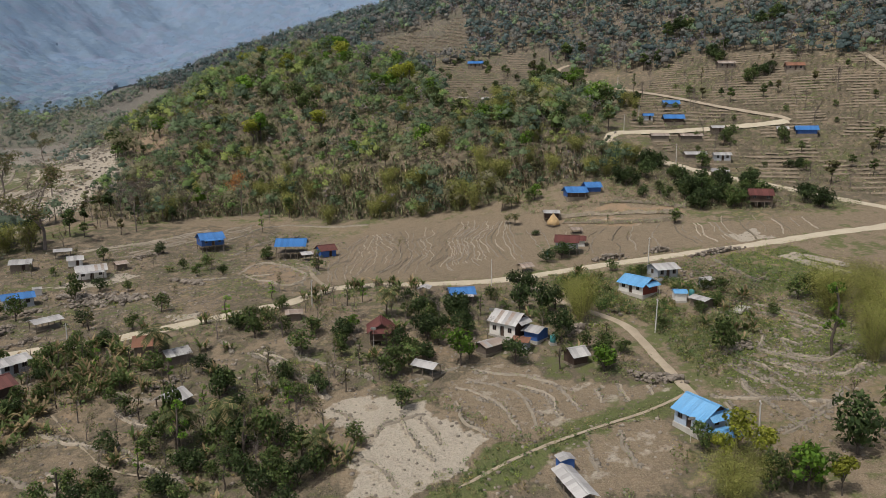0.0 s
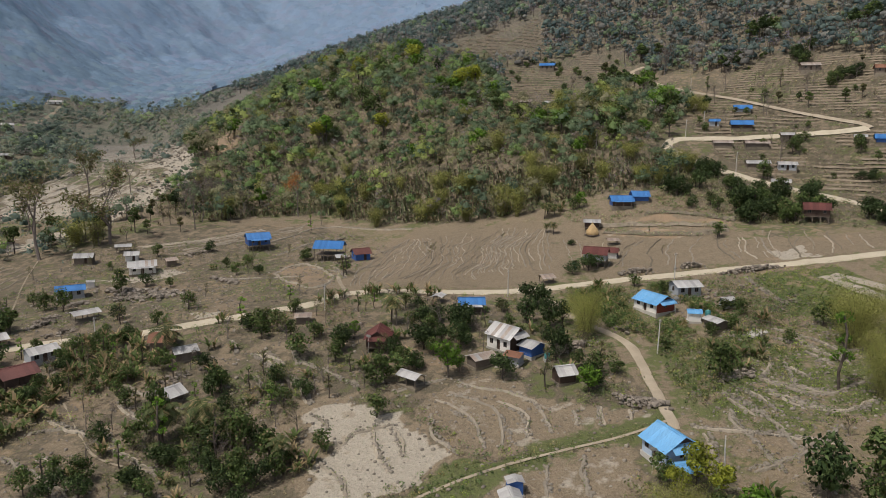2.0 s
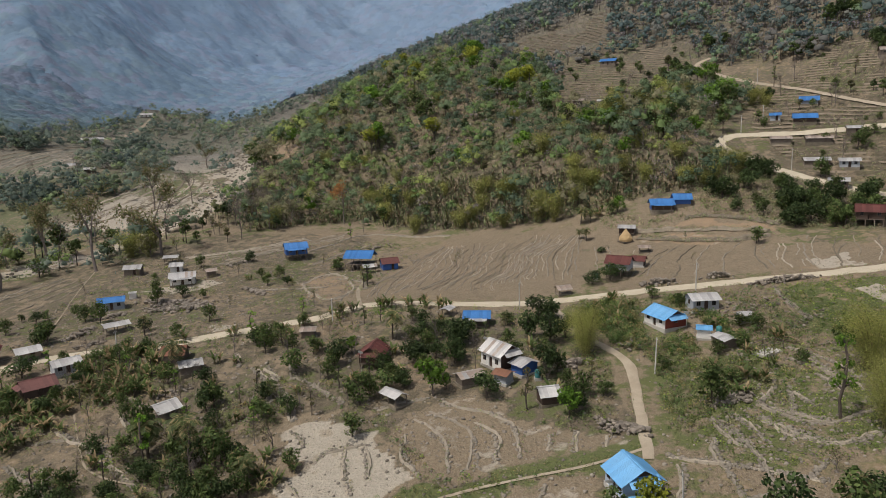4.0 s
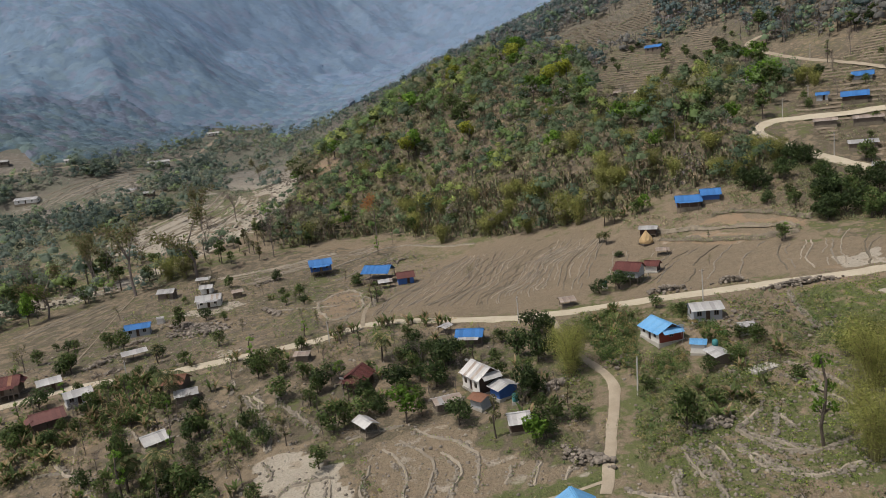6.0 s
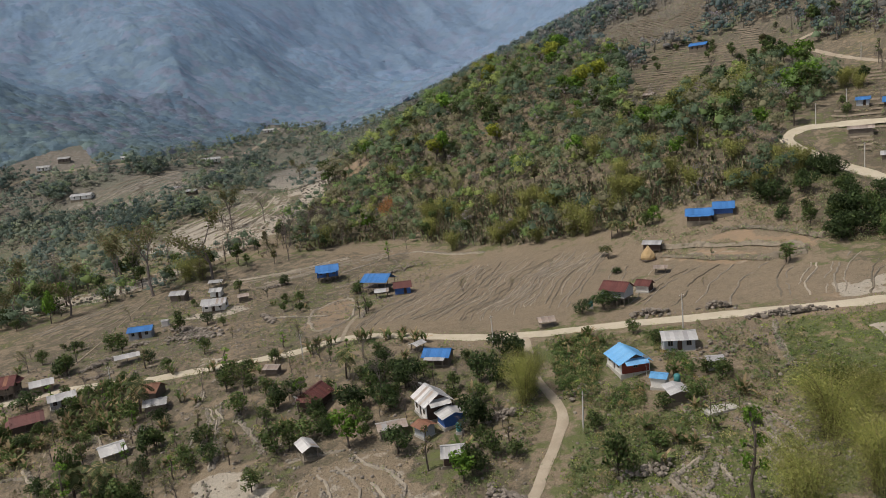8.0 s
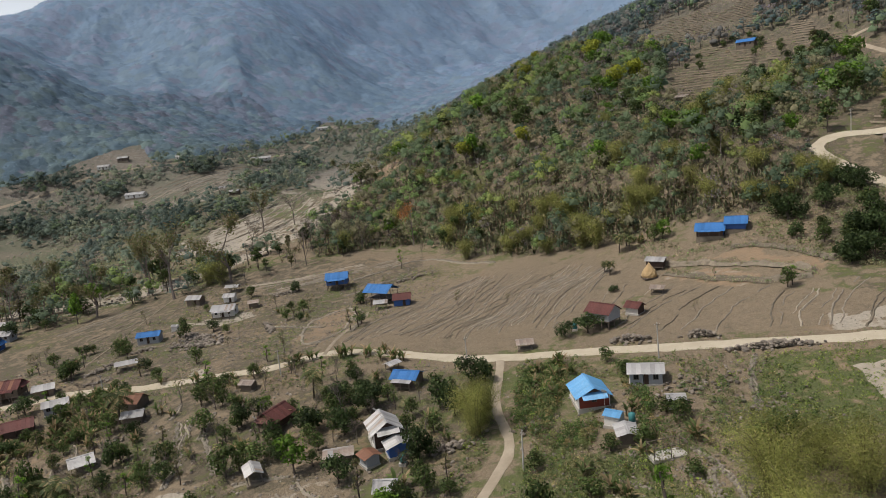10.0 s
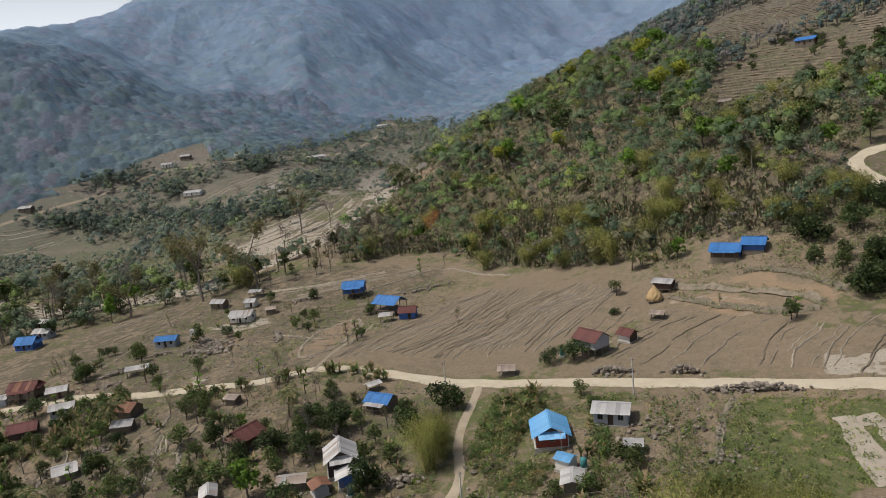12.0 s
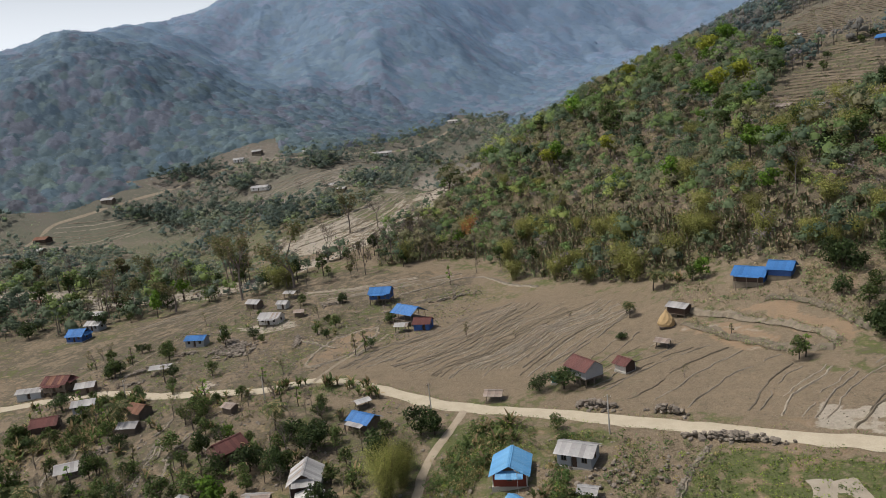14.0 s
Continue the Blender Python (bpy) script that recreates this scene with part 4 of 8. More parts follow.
HOUSES = [
    # name, x, y, yaw, length, width, options
    ("house", 64.9, 83.0, -79, 5.46, 5.46, dict(wall=2.30, rise=1.67, roof="roof_pale_blue", walls="pale_blue_wall", gablet=1, plinth=0.6, seed=1, label="pale blue walled house with a bright blue sheet roof")),
    ("house", 26.8, 130.6, 80, 5.61, 4.42, dict(wall=1.81, rise=1.44, stilt=0.68, roof="roof_red", walls="dark_plank", gablet=-1, seed=2, label="dark plank stilt house with a dull red roof")),
    ("house", 51.6, 125.6, -56, 5.95, 4.93, dict(wall=2.89, rise=1.61, roof="roof_zinc", walls="white", ends="dark_plank", gablet=1, seed=3, patch="roof_old_zinc", label="white walled house with a grey zinc roof")),
    ("shed", 55.6, 121.6, -56, 2.99, 3.87, dict(wall=1.79, rise=0.62, roof="roof_zinc", walls="blue_wall", seed=63, category="shed", label="blue walled annex with a zinc roof beside the white house")),
    ("house", 48.6, 146.9, -7, 5.27, 3.91, dict(wall=1.90, rise=1.02, roof="roof_blue", walls="plank", porch=-1, porch_depth=1.6, porch_roof="roof_zinc", seed=4, label="low plank house with a blue roof and grey porch roof")),
    ("house", 86.7, 135.4, -70, 6.55, 5.38, dict(wall=2.05, rise=1.43, roof="roof_pale_blue", walls="white", ends="red_wall", gablet=1, seed=5, label="white and red walled house with a pale blue roof")),
    ("house", 96.2, 140.4, 2, 5.51, 4.37, dict(wall=2.21, rise=0.85, roof="roof_zinc", walls="grey_wall", seed=6, label="grey walled house with a low pitched zinc roof")),
    ("outhouse", 91.4, 126.8, -20, 2.52, 2.16, dict(wall=1.75, rise=0.54, roof="roof_pale_blue", walls="white", ends="white", eave=0.3, seed=7, category="outhouse", label="small white outhouse with a blue roof")),
    ("house", -6.6, 231.6, 18, 7.0, 5.4, dict(wall=2.2, rise=1.5, stilt=1.7, roof="roof_blue", walls="blue_wall", porch=-1, seed=8, label="blue painted stilt house with a blue roof")),
    ("house", 17.0, 212.5, -14, 8.4, 6.0, dict(wall=2.2, rise=1.7, stilt=1.8, roof="roof_blue", walls="plank", open_sides=True, seed=9, label="open sided stilt house with a large blue roof")),
    ("house", 26.2, 206.0, 15, 4.6, 4.2, dict(wall=2.1, rise=1.2, roof="roof_red", walls="blue_wall", seed=10, porch=1, porch_depth=1.5, porch_roof="roof_zinc", label="small blue walled house with a dark red roof")),
    ("house", 86.8, 171.0, -30, 5.76, 4.48, dict(wall=1.89, rise=1.44, stilt=1.76, roof="roof_red", walls="grey_wall", ends="grey_wall", seed=11, label="raised grey house with a brown red roof")),
    ("shed", 93.4, 176.5, -30, 3.06, 2.72, dict(wall=1.65, rise=0.85, roof="roof_red", walls="white", ends="dark_plank", seed=12, category="shed", label="small white shed with a brown red roof")),
    ("shed", 70.6, 161.9, 14, 2.95, 2.30, dict(wall=1.39, rise=0.57, roof="roof_old_zinc", walls="dark_plank", open_sides=True, seed=13, category="shed", label="low open roadside shed with a rusty zinc roof")),
    ("shed", 98.2, 205.0, -18, 4.35, 3.13, dict(wall=1.69, rise=0.61, stilt=0.70, roof="roof_zinc", walls="dark_plank", seed=14, category="shed", label="dark plank barn with a grey zinc roof")),
    ("shed", 98.4, 188.2, -12, 2.59, 2.02, dict(wall=1.31, rise=0.36, roof="roof_old_zinc", walls="dark_plank", open_sides=True, seed=15, category="shed", label="open cattle shed with a dark roof")),
    # dark planks here stand in for walls shaded under the eaves
    ("house", 112.4, 216.5, -10, 6.6, 5.2, dict(wall=1.8, rise=1.4, eave=0.7, roof="roof_blue", walls="dark_plank", ends="blue_wall", porch=-1, porch_depth=1.4, seed=16, label="long house with a blue roof and eave shade in its wall colour")),
    ("house", 118.9, 216.8, -10, 4.8, 4.6, dict(wall=1.8, rise=1.3, eave=0.7, roof="roof_blue", walls="blue_wall", seed=17, label="blue walled house with a blue roof")),
    ("house", -50.4, 188.8, 20, 6.4, 3.8, dict(wall=2.3, rise=0.9, roof="roof_blue", walls="grey_wall", seed=18, label="low grey house with a bright blue roof")),
    ("house", -37.6, 210.0, 14, 7.2, 4.8, dict(wall=2.4, rise=1.1, roof="roof_zinc", walls="white", porch=-1, seed=19, patch="roof_old_zinc", label="pale house with a grey zinc roof and porch")),
    ("shed", -57.4, 222.0, 4, 5.0, 3.6, dict(wall=2.2, rise=0.9, roof="roof_zinc", walls="plank", seed=20, category="shed", label="plank shed with a bright zinc roof")),
    ("shed", -39.7, 166.4, 38, 5.4, 3.2, dict(wall=1.8, rise=0.5, roof="roof_zinc", walls="plank", open_sides=True, seed=21, category="shed", label="open shelter with a long zinc roof")),
    ("house", -63.6, 150.0, 24, 7.0, 5.4, dict(wall=2.3, rise=1.5, stilt=1.2, roof="roof_red", walls="plank", gablet=1, porch=-1, seed=22, patch="roof_rust", label="raised plank house with a faded red roof")),
    ("shed", -53.4, 151.6, 40, 4.6, 3.6, dict(wall=2.0, rise=0.8, roof="roof_zinc", walls="plank", seed=23, category="shed", label="plank shed with a bright zinc roof")),
    ("shed", -40.4, 142.6, 42, 5.2, 3.6, dict(wall=2.1, rise=0.8, roof="roof_zinc", walls="grey_wall", seed=24, category="shed", label="grey shed with a pale zinc roof")),
    ("house", -41.0, 132.4, 42, 5.76, 4.68, dict(wall=1.92, rise=1.26, stilt=0.90, roof="roof_red", walls="dark_plank", gablet=-1, seed=25, label="dark plank stilt house with a red brown roof")),
    ("hut", -10.9, 119.3, 48, 3.99, 3.42, dict(wall=1.66, rise=1.04, roof="roof_zinc", walls="dark_plank", open_sides=True, seed=26, category="hut", label="small open hut with a bright zinc roof")),
    ("house", -16.6, 142.0, 0, 4.58, 3.87, dict(wall=1.88, rise=1.23, roof="roof_rust", walls="plank", seed=27, label="plank house with a rust brown roof")),
    ("shed", -11.2, 135.2, 26, 4.0, 3.0, dict(wall=1.8, rise=0.7, roof="roof_zinc", walls="plank", seed=28, category="shed", label="small grey plank shed with a zinc roof")),
    ("shed", 11.5, 145.7, -3, 2.79, 2.13, dict(wall=1.39, rise=0.41, roof="roof_old_zinc", walls="plank", seed=29, category="shed", label="small roadside shed with an old zinc roof")),
    ("shed", 42.3, 154.6, 62, 2.66, 1.68, dict(wall=1.39, rise=0.28, roof="roof_zinc", walls="plank", open_sides=True, seed=30, category="shed", label="small open shelter with a zinc roof")),
    ("shed", 31.4, 114.2, -50, 4.4, 2.6, dict(eave=0.3, wall=1.7, rise=0.6, roof="roof_zinc", walls="plank", open_sides=True, seed=31, patch="roof_old_zinc", category="shed", label="open shelter with a patched zinc roof")),
    ("shed", 45.2, 119.7, 24, 4.43, 2.79, dict(wall=1.56, rise=0.49, roof="roof_old_zinc", walls="plank", seed=32, patch="roof_zinc", category="shed", label="plank shed with a patched zinc roof")),
    ("shed", 51.4, 118.6, -40, 2.6, 2.4, dict(wall=1.7, rise=0.4, roof="roof_rust", walls="grey_wall", seed=33, category="shed", label="small lean shed with a rusty roof")),
    ("hut", 58.0, 109.6, 10, 3.06, 2.88, dict(wall=1.75, rise=0.99, roof="roof_zinc", walls="dark_plank", seed=34, category="hut", label="dark plank hut with a grey zinc roof")),
    ("shed", 40.5, 75.8, -92, 7.4, 2.0, dict(wall=2.0, rise=0.4, roof="roof_zinc", walls="plank", open_sides=True, seed=35, category="shed", label="long open shed with a bright zinc roof")),
    ("shed", 41.9, 81.3, -92, 1.7, 2.0, dict(wall=1.8, rise=0.25, eave=0.25, roof="roof_zinc", walls="blue_wall", seed=82, category="shed", label="tiny blue sided shed with a flat zinc roof")),
    ("shed", 101.0, 131.0, 6, 2.21, 1.87, dict(wall=1.40, rise=0.34, roof="roof_zinc", walls="grey_wall", seed=36, category="shed", label="little grey shed with a zinc roof")),
    ("shed", 93.5, 122.0, -78, 3.78, 2.52, dict(wall=1.57, rise=0.36, roof="roof_zinc", walls="plank", seed=37, category="shed", label="long low plank shed with a zinc roof")),
    ("house", 155.2, 178.2, -30, 6.46, 4.94, dict(wall=2.12, rise=1.52, stilt=1.71, roof="roof_red", walls="dark_plank", seed=38, label="dark stilt house with a red brown roof on the slope")),
    # dark wall colour in place of the shade below this deep roof
    ("house", 181.0, 262.0, -25, 7.4, 5.6, dict(wall=1.7, rise=1.4, eave=0.8, roof="roof_blue", walls="dark_plank", seed=39, label="plank house with a blue roof among terraces")),
    ("house", 192.5, 281.0, -28, 6.2, 5.0, dict(wall=1.7, rise=1.35, eave=0.8, roof="roof_blue", walls="grey_wall", seed=40, label="grey house with a blue roof among terraces")),
    ("house", 216.4, 226.0, -35, 7.0, 5.2, dict(wall=1.7, rise=1.3, eave=0.8, roof="roof_blue", walls="blue_wall", seed=41, label="blue walled house with a blue roof on the terraced hill")),
    ("shed", 209.6, 231.0, -35, 3.6, 3.0, dict(wall=2.0, rise=0.7, roof="roof_zinc", walls="plank", seed=42, category="shed", label="plank shed with a zinc roof beside terraces")),
    ("shed", 176.2, 243.0, -20, 7.98, 3.61, dict(wall=1.5, rise=0.76, roof="roof_old_zinc", walls="plank", seed=43, category="shed", label="long plank shed with an old zinc roof")),
    ("shed", 167.4, 227.6, -20, 7.4, 3.8, dict(wall=1.5, rise=0.8, roof="roof_zinc", walls="plank", seed=44, category="shed", label="long plank shed with a grey zinc roof")),
    ("shed", 175.4, 222.6, -25, 5.6, 3.6, dict(wall=2.1, rise=0.8, roof="roof_zinc", walls="grey_wall", seed=45, category="shed", label="grey shed with a pale zinc roof")),
    ("shed", 164.6, 209.4, -30, 5.2, 3.6, dict(wall=2.1, rise=0.8, roof="roof_zinc", walls="plank", seed=46, category="shed", label="plank shed with a zinc roof in trees")),
    ("house", 144.0, 408.0, -25, 8.4, 5.0, dict(wall=2.4, rise=1.4, roof="roof_blue", walls="plank", seed=47, label="plank house with a blue roof high on the hill")),
    ("shed", 101.0, 441.0, -20, 6.8, 4.0, dict(wall=2.2, rise=1.0, roof="roof_rust", walls="plank", seed=48, category="shed", label="plank shed with a brown roof high on the hill")),
    ("shed", 106.5, 446.0, -20, 3.6, 3.0, dict(wall=2.0, rise=0.7, roof="roof_zinc", walls="white", seed=49, category="shed", label="small white shed high on the hill")),
    ("shed", 121.0, 323.6, -25, 6.0, 4.0, dict(wall=2.0, rise=0.8, roof="roof_zinc", walls="plank", open_sides=True, seed=50, category="shed", label="open shelter with a bright zinc roof on the hill")),
    ("shed", 110.6, 330.6, -25, 4.6, 3.6, dict(wall=2.0, rise=0.8, roof="roof_old_zinc", walls="plank", seed=51, category="shed", label="plank shed with an old zinc roof on the hill")),
    ("house", 240.0, 306.0, -20, 8.0, 5.0, dict(wall=2.3, rise=1.3, roof="roof_old_zinc", walls="plank", seed=52, label="weathered plank house with a brown zinc roof")),
    ("house", 253.0, 274.5, -30, 7.4, 5.0, dict(wall=2.3, rise=1.4, roof="roof_rust", walls="plank", seed=53, label="plank house with a rust red roof")),
    ("house", -203.0, 518.8, 30, 15.0, 6.0, dict(wall=2.4, rise=1.2, roof="roof_zinc", walls="white", seed=54, label="long white house with a pale zinc roof")),
    ("house", -237.6, 412.8, 12, 13.0, 6.0, dict(wall=2.4, rise=1.2, roof="roof_zinc", walls="white", seed=55, label="long plank house with a grey zinc roof")),
    ("shed", -148.1, 393.0, 10, 5.6, 4.0, dict(wall=2.1, rise=0.8, roof="roof_zinc", walls="plank", seed=56, category="shed", label="plank field shed with a zinc roof")),
    ("hut", -160.2, 398.3, 20, 3.6, 3.0, dict(wall=1.6, rise=0.9, stilt=2.0, roof="roof_zinc", walls="plank", open_sides=True, seed=57, category="hut", label="field watch hut on tall posts with a white roof")),
    ("house", -292.0, 448.4, 25, 8.0, 5.0, dict(wall=2.4, rise=1.1, roof="roof_zinc", walls="white", seed=58, label="white house with a zinc roof below the woods")),
    ("house", -287.0, 464.0, 25, 7.4, 5.0, dict(wall=2.4, rise=1.1, roof="roof_zinc", walls="plank", seed=59, label="plank house with a zinc roof below the woods")),
    ("house", -248.0, 480.0, 25, 6.8, 5.0, dict(wall=2.4, rise=1.1, roof="roof_zinc", walls="white", seed=60, label="pale house with a zinc roof in the far valley")),
    ("house", -225.0, 681.0, 25, 11.0, 6.0, dict(wall=2.4, rise=1.2, roof="roof_zinc", walls="white", seed=61, label="long pale house far up the valley")),
    ("house", -315.0, 370.5, 25, 9.5, 5.4, dict(wall=2.4, rise=1.2, roof="roof_old_zinc", walls="plank", seed=62, label="plank house with an old zinc roof across the river")),
    ("shed", 173.0, 268.6, -25, 3.6, 3.0, dict(wall=2.1, rise=0.8, roof="roof_blue", walls="grey_wall", seed=72, category="shed", label="small grey shed with a blue roof among terraces")),
    ("shed", 164.8, 247.2, -20, 6.4, 3.6, dict(wall=1.5, rise=0.7, roof="roof_old_zinc", walls="plank", seed=73, category="shed", label="low plank shed with a dark zinc roof inside the road bend")),
    ("shed", 189.2, 244.0, -20, 4.4, 3.0, dict(wall=2.0, rise=0.7, roof="roof_zinc", walls="plank", seed=74, category="shed", label="small plank shed with a pale zinc roof below the hill road")),
    ("shed", -43.7, 222.6, 10, 3.6, 3.0, dict(wall=2.0, rise=0.8, roof="roof_zinc", walls="white", seed=75, category="shed", label="small white shed with a zinc roof among clutter")),
    ("shed", -31.0, 216.6, 30, 2.8, 2.2, dict(wall=1.7, rise=0.5, roof="roof_old_zinc", walls="plank", seed=76, category="shed", label="tiny plank shed with a grey roof beside the pale house")),
    ("hut", -48.3, 198.1, 15, 1.9, 1.6, dict(wall=1.5, rise=0.3, eave=0.2, roof="roof_zinc", walls="white", ends="white", seed=77, category="hut", label="tiny white box hut with a pale flat roof")),
    ("shed", -48.7, 232.2, 10, 4.2, 3.0, dict(wall=1.9, rise=0.5, roof="roof_zinc", walls="plank", open_sides=True, seed=78, category="shed", label="open shelter with a pale roof at the field edge")),
    ("shed", 20.4, 203.4, 15, 3.4, 2.6, dict(wall=1.9, rise=0.5, roof="roof_zinc", walls="plank", open_sides=True, seed=79, patch="roof_old_zinc", category="shed", label="open zinc shelter below the stilt house")),
    ("shed", -70.3, 145.2, 35, 6.6, 3.2, dict(wall=2.0, rise=0.6, roof="roof_zinc", walls="grey_wall", seed=80, category="shed", label="long low shed with a bright zinc roof")),
    ("shed", 64.4, 77.6, 11, 3.2, 2.4, dict(wall=1.8, rise=0.4, roof="roof_pale_blue", walls="plank", open_sides=True, seed=81, category="shed", label="low open lean-to with a pale blue sheet roof")),
    ("house", -113.6, 187.6, 20, 6.4, 5.6, dict(wall=2.3, rise=1.9, roof="roof_blue", walls="blue_wall", gablet=1, seed=64, label="small blue house with a steep blue roof")),
    ("house", -119.8, 198.4, 15, 6.2, 4.2, dict(wall=2.3, rise=1.1, roof="roof_zinc", walls="grey_wall", seed=65, label="grey house with a bright zinc roof near the stream")),
    ("shed", -133, 208.0, 15, 7.0, 3.8, dict(wall=2.0, rise=0.8, roof="roof_zinc", walls="plank", seed=66, category="shed", label="long plank shed with a zinc roof near the stream")),
    ("shed", -179.9, 211.5, 15, 6.4, 3.6, dict(wall=2.0, rise=0.6, roof="roof_rust", walls="plank", open_sides=True, seed=67, category="shed", label="open shelter with a rust red roof by the stream")),
    ("house", -343.5, 364.0, 20, 9.0, 5.0, dict(wall=2.3, rise=1.2, roof="roof_zinc", walls="plank", seed=68, label="plank house with a zinc roof across the valley")),
    ("house", -330, 303.0, 15, 10.0, 6.0, dict(wall=2.3, rise=1.5, roof="roof_rust", walls="dark_plank", seed=69, label="dark plank house with a brown roof by the far road")),
    ("house", -311.7, 289.0, 15, 8.0, 4.6, dict(wall=2.3, rise=1.2, roof="roof_zinc", walls="plank", seed=70, label="plank house with a pale zinc roof in far fields")),
    ("shed", -304, 297.0, 15, 7.0, 4.2, dict(wall=2.2, rise=1.1, roof="roof_old_zinc", walls="plank", seed=71, category="shed", label="plank shed with an old zinc roof in far fields")),
]
for nm, hx, hy, hyaw, hl, hw, opts in HOUSES:
    house(nm, hx, hy, hyaw, hl, hw, **opts)


# ---- field bunds and dry stone terrace walls ----
def bund(line, wide=0.34, high=0.28, material="bund", name="field_bund", label="low earth bund between dry fields", group="field bunds", seed=1, gaps=0.0, wander=1.0):
    pts = smooth_line(line, 0.55)
    if len(pts) < 4:
        return None
    rng = random.Random(seed)
    tan = np.gradient(pts, axis=0)
    tan /= np.maximum(np.hypot(*tan.T), 1e-6)[:, None]
    nor = np.stack([-tan[:, 1], tan[:, 0]], -1)
    wob = value_noise(pts[:, 0], pts[:, 1], 7.0, seed % 3) * 0.9 + value_noise(pts[:, 0], pts[:, 1], 2.6, seed) * 0.42 + value_noise(pts[:, 0], pts[:, 1], 1.1, seed + 1) * 0.2
    pts = pts + nor * (wander * wob)[:, None]
    z = ground_height(pts[:, 0], pts[:, 1])
    verts, faces = [], []
    n = len(pts)
    live = [True] * n
    i = 0
    while gaps and i < n:
        run = rng.randint(6, 26)
        hole = rng.randint(2, 7) if rng.random() < gaps else 0
        for k in range(i + run, min(n, i + run + hole)):
            live[k] = False
        i += run + hole
    for i in range(n):
        k = 0.85 + 0.5 * float(value_noise(pts[i, 0], pts[i, 1], 2.2, seed)) + rng.uniform(-0.15, 0.15)
        if i in (0, n - 1) or not live[i]:
            k = -0.25
        for u, h in ((-1.0, -0.08), (-0.45, 0.8 * rng.uniform(0.85, 1.1)), (0.3, rng.uniform(0.9, 1.1)), (1.0, -0.08)):
            w = wide * u * rng.uniform(0.88, 1.14)
            verts.append((pts[i, 0] + nor[i, 0] * w, pts[i, 1] + nor[i, 1] * w, z[i] + (high * h * k if h > 0 else h + min(0, k))))
    for i in range(n - 1):
        for j in range(3):
            a = i * 4 + j
            faces.append((a, a + 1, a + 5, a + 4))
    ob = new(name, mesh_of(name, verts, faces, material))
    return tagged(ob, label, "bund", group)


def between(a, b, n, seed, wander=0.5, mats=("bund", "bund_pale", "bund_pale"), **more):
    """n bunds spread evenly between two guide lines."""
    pa, pb = smooth_line(a, 0.5), smooth_line(b, 0.5)
    s = np.linspace(0, 1, 24)
    ra = np.stack([np.interp(s, np.linspace(0, 1, len(pa)), pa[:, k]) for k in (0, 1)], -1)
    rb = np.stack([np.interp(s, np.linspace(0, 1, len(pb)), pb[:, k]) for k in (0, 1)], -1)
    rng = random.Random(seed)
    for i in range(n):
        f = (i + 0.5 + rng.uniform(-0.22, 0.22)) / n
        cut0, cut1 = rng.choice((0, 0, 2, 5)), rng.choice((24, 24, 22, 18))
        ln = (ra * (1 - f) + rb * f)[cut0:cut1]
        bund([tuple(p) for p in ln], seed=seed * 50 + i, gaps=0.4, wander=wander, material=rng.choice(mats), **more)


# terraced fields across the river
between([(-250, 380), (-235, 422), (-190, 500)], [(-166, 390), (-172, 440), (-176, 482)], 9, 8, wide=0.9, high=0.5)
between([(-349, 327), (-303, 381)], [(-317, 291), (-296, 304), (-284, 357)], 8, 9, wide=0.8, high=0.5)
between([(-146, 313), (-124, 338), (-110, 360), (-122, 415)], [(-87, 302), (-58, 335), (-82, 385)], 8, 10, wide=0.8, high=0.5)
EDGE = [(21, 171), (23, 189), (28, 199), (32, 212), (37, 221), (43, 233)]
CURVE_A = [(34, 176), (41, 184), (45, 195), (47, 210), (47, 229)]
CURVE_B = [(54, 171), (53, 179), (59, 183), (62.4, 192.5), (64.5, 205), (72, 212), (76, 222)]
CURVE_C = [(68.7, 174), (69.7, 184.5), (71, 197), (77.5, 206.6), (84, 214)]
between(EDGE, CURVE_A, 12, 2, wide=0.2, high=0.21, wander=1.1, mats=("bund_pale", "bund_pale", "bund"))
between(CURVE_A, CURVE_B, 19, 3, wide=0.2, high=0.21, wander=1.1, mats=("bund_pale", "bund_pale", "bund"))
between(CURVE_B, CURVE_C, 15, 4, wide=0.2, high=0.21, wander=1.1, mats=("bund_pale", "bund_pale", "bund"))
between(CURVE_C, [(76, 173), (80, 186), (84, 200), (87, 212)], 6, 5, wide=0.25, high=0.26)
between([(-48, 238), (-28, 240), (-8, 256), (4, 268)], [(-30, 226), (-16, 238), (2, 250), (12, 259)], 6, 6, wide=0.4, high=0.3)
between([(-100, 200), (-84, 232)], [(-72, 190), (-68, 220)], 6, 7, wide=0.4, high=0.3)
for i, ln in enumerate([
        [(108, 188), (100, 181), (92, 166)], [(112, 185.5), (104, 177), (98, 162)], [(115.5, 183), (108, 173.5), (103, 161.5)], [(121.7, 181), (115.4, 174), (109.7, 164.4), (108.8, 159)],
        [(124.3, 176.3), (120.8, 168), (118.3, 158)], [(130.6, 174.4), (126.6, 166.6), (123.6, 156.2)], [(139, 177), (132.5, 167.4), (127.7, 155.7)], [(143, 167), (138, 162), (134, 153)],
        [(150, 166), (147, 160), (143, 153)], [(158, 165), (156, 159), (154, 153)]]):
    bund(ln, 0.26, 0.26, "bund" if i in (1, 4, 7) else "bund_pale", seed=200 + i, gaps=0.3)
between([(124.3, 176.3), (120.8, 168), (118.3, 158)], [(139, 177), (132.5, 167.4), (127.7, 155.7)], 3, 12, wander=1.0, wide=0.2, high=0.2)
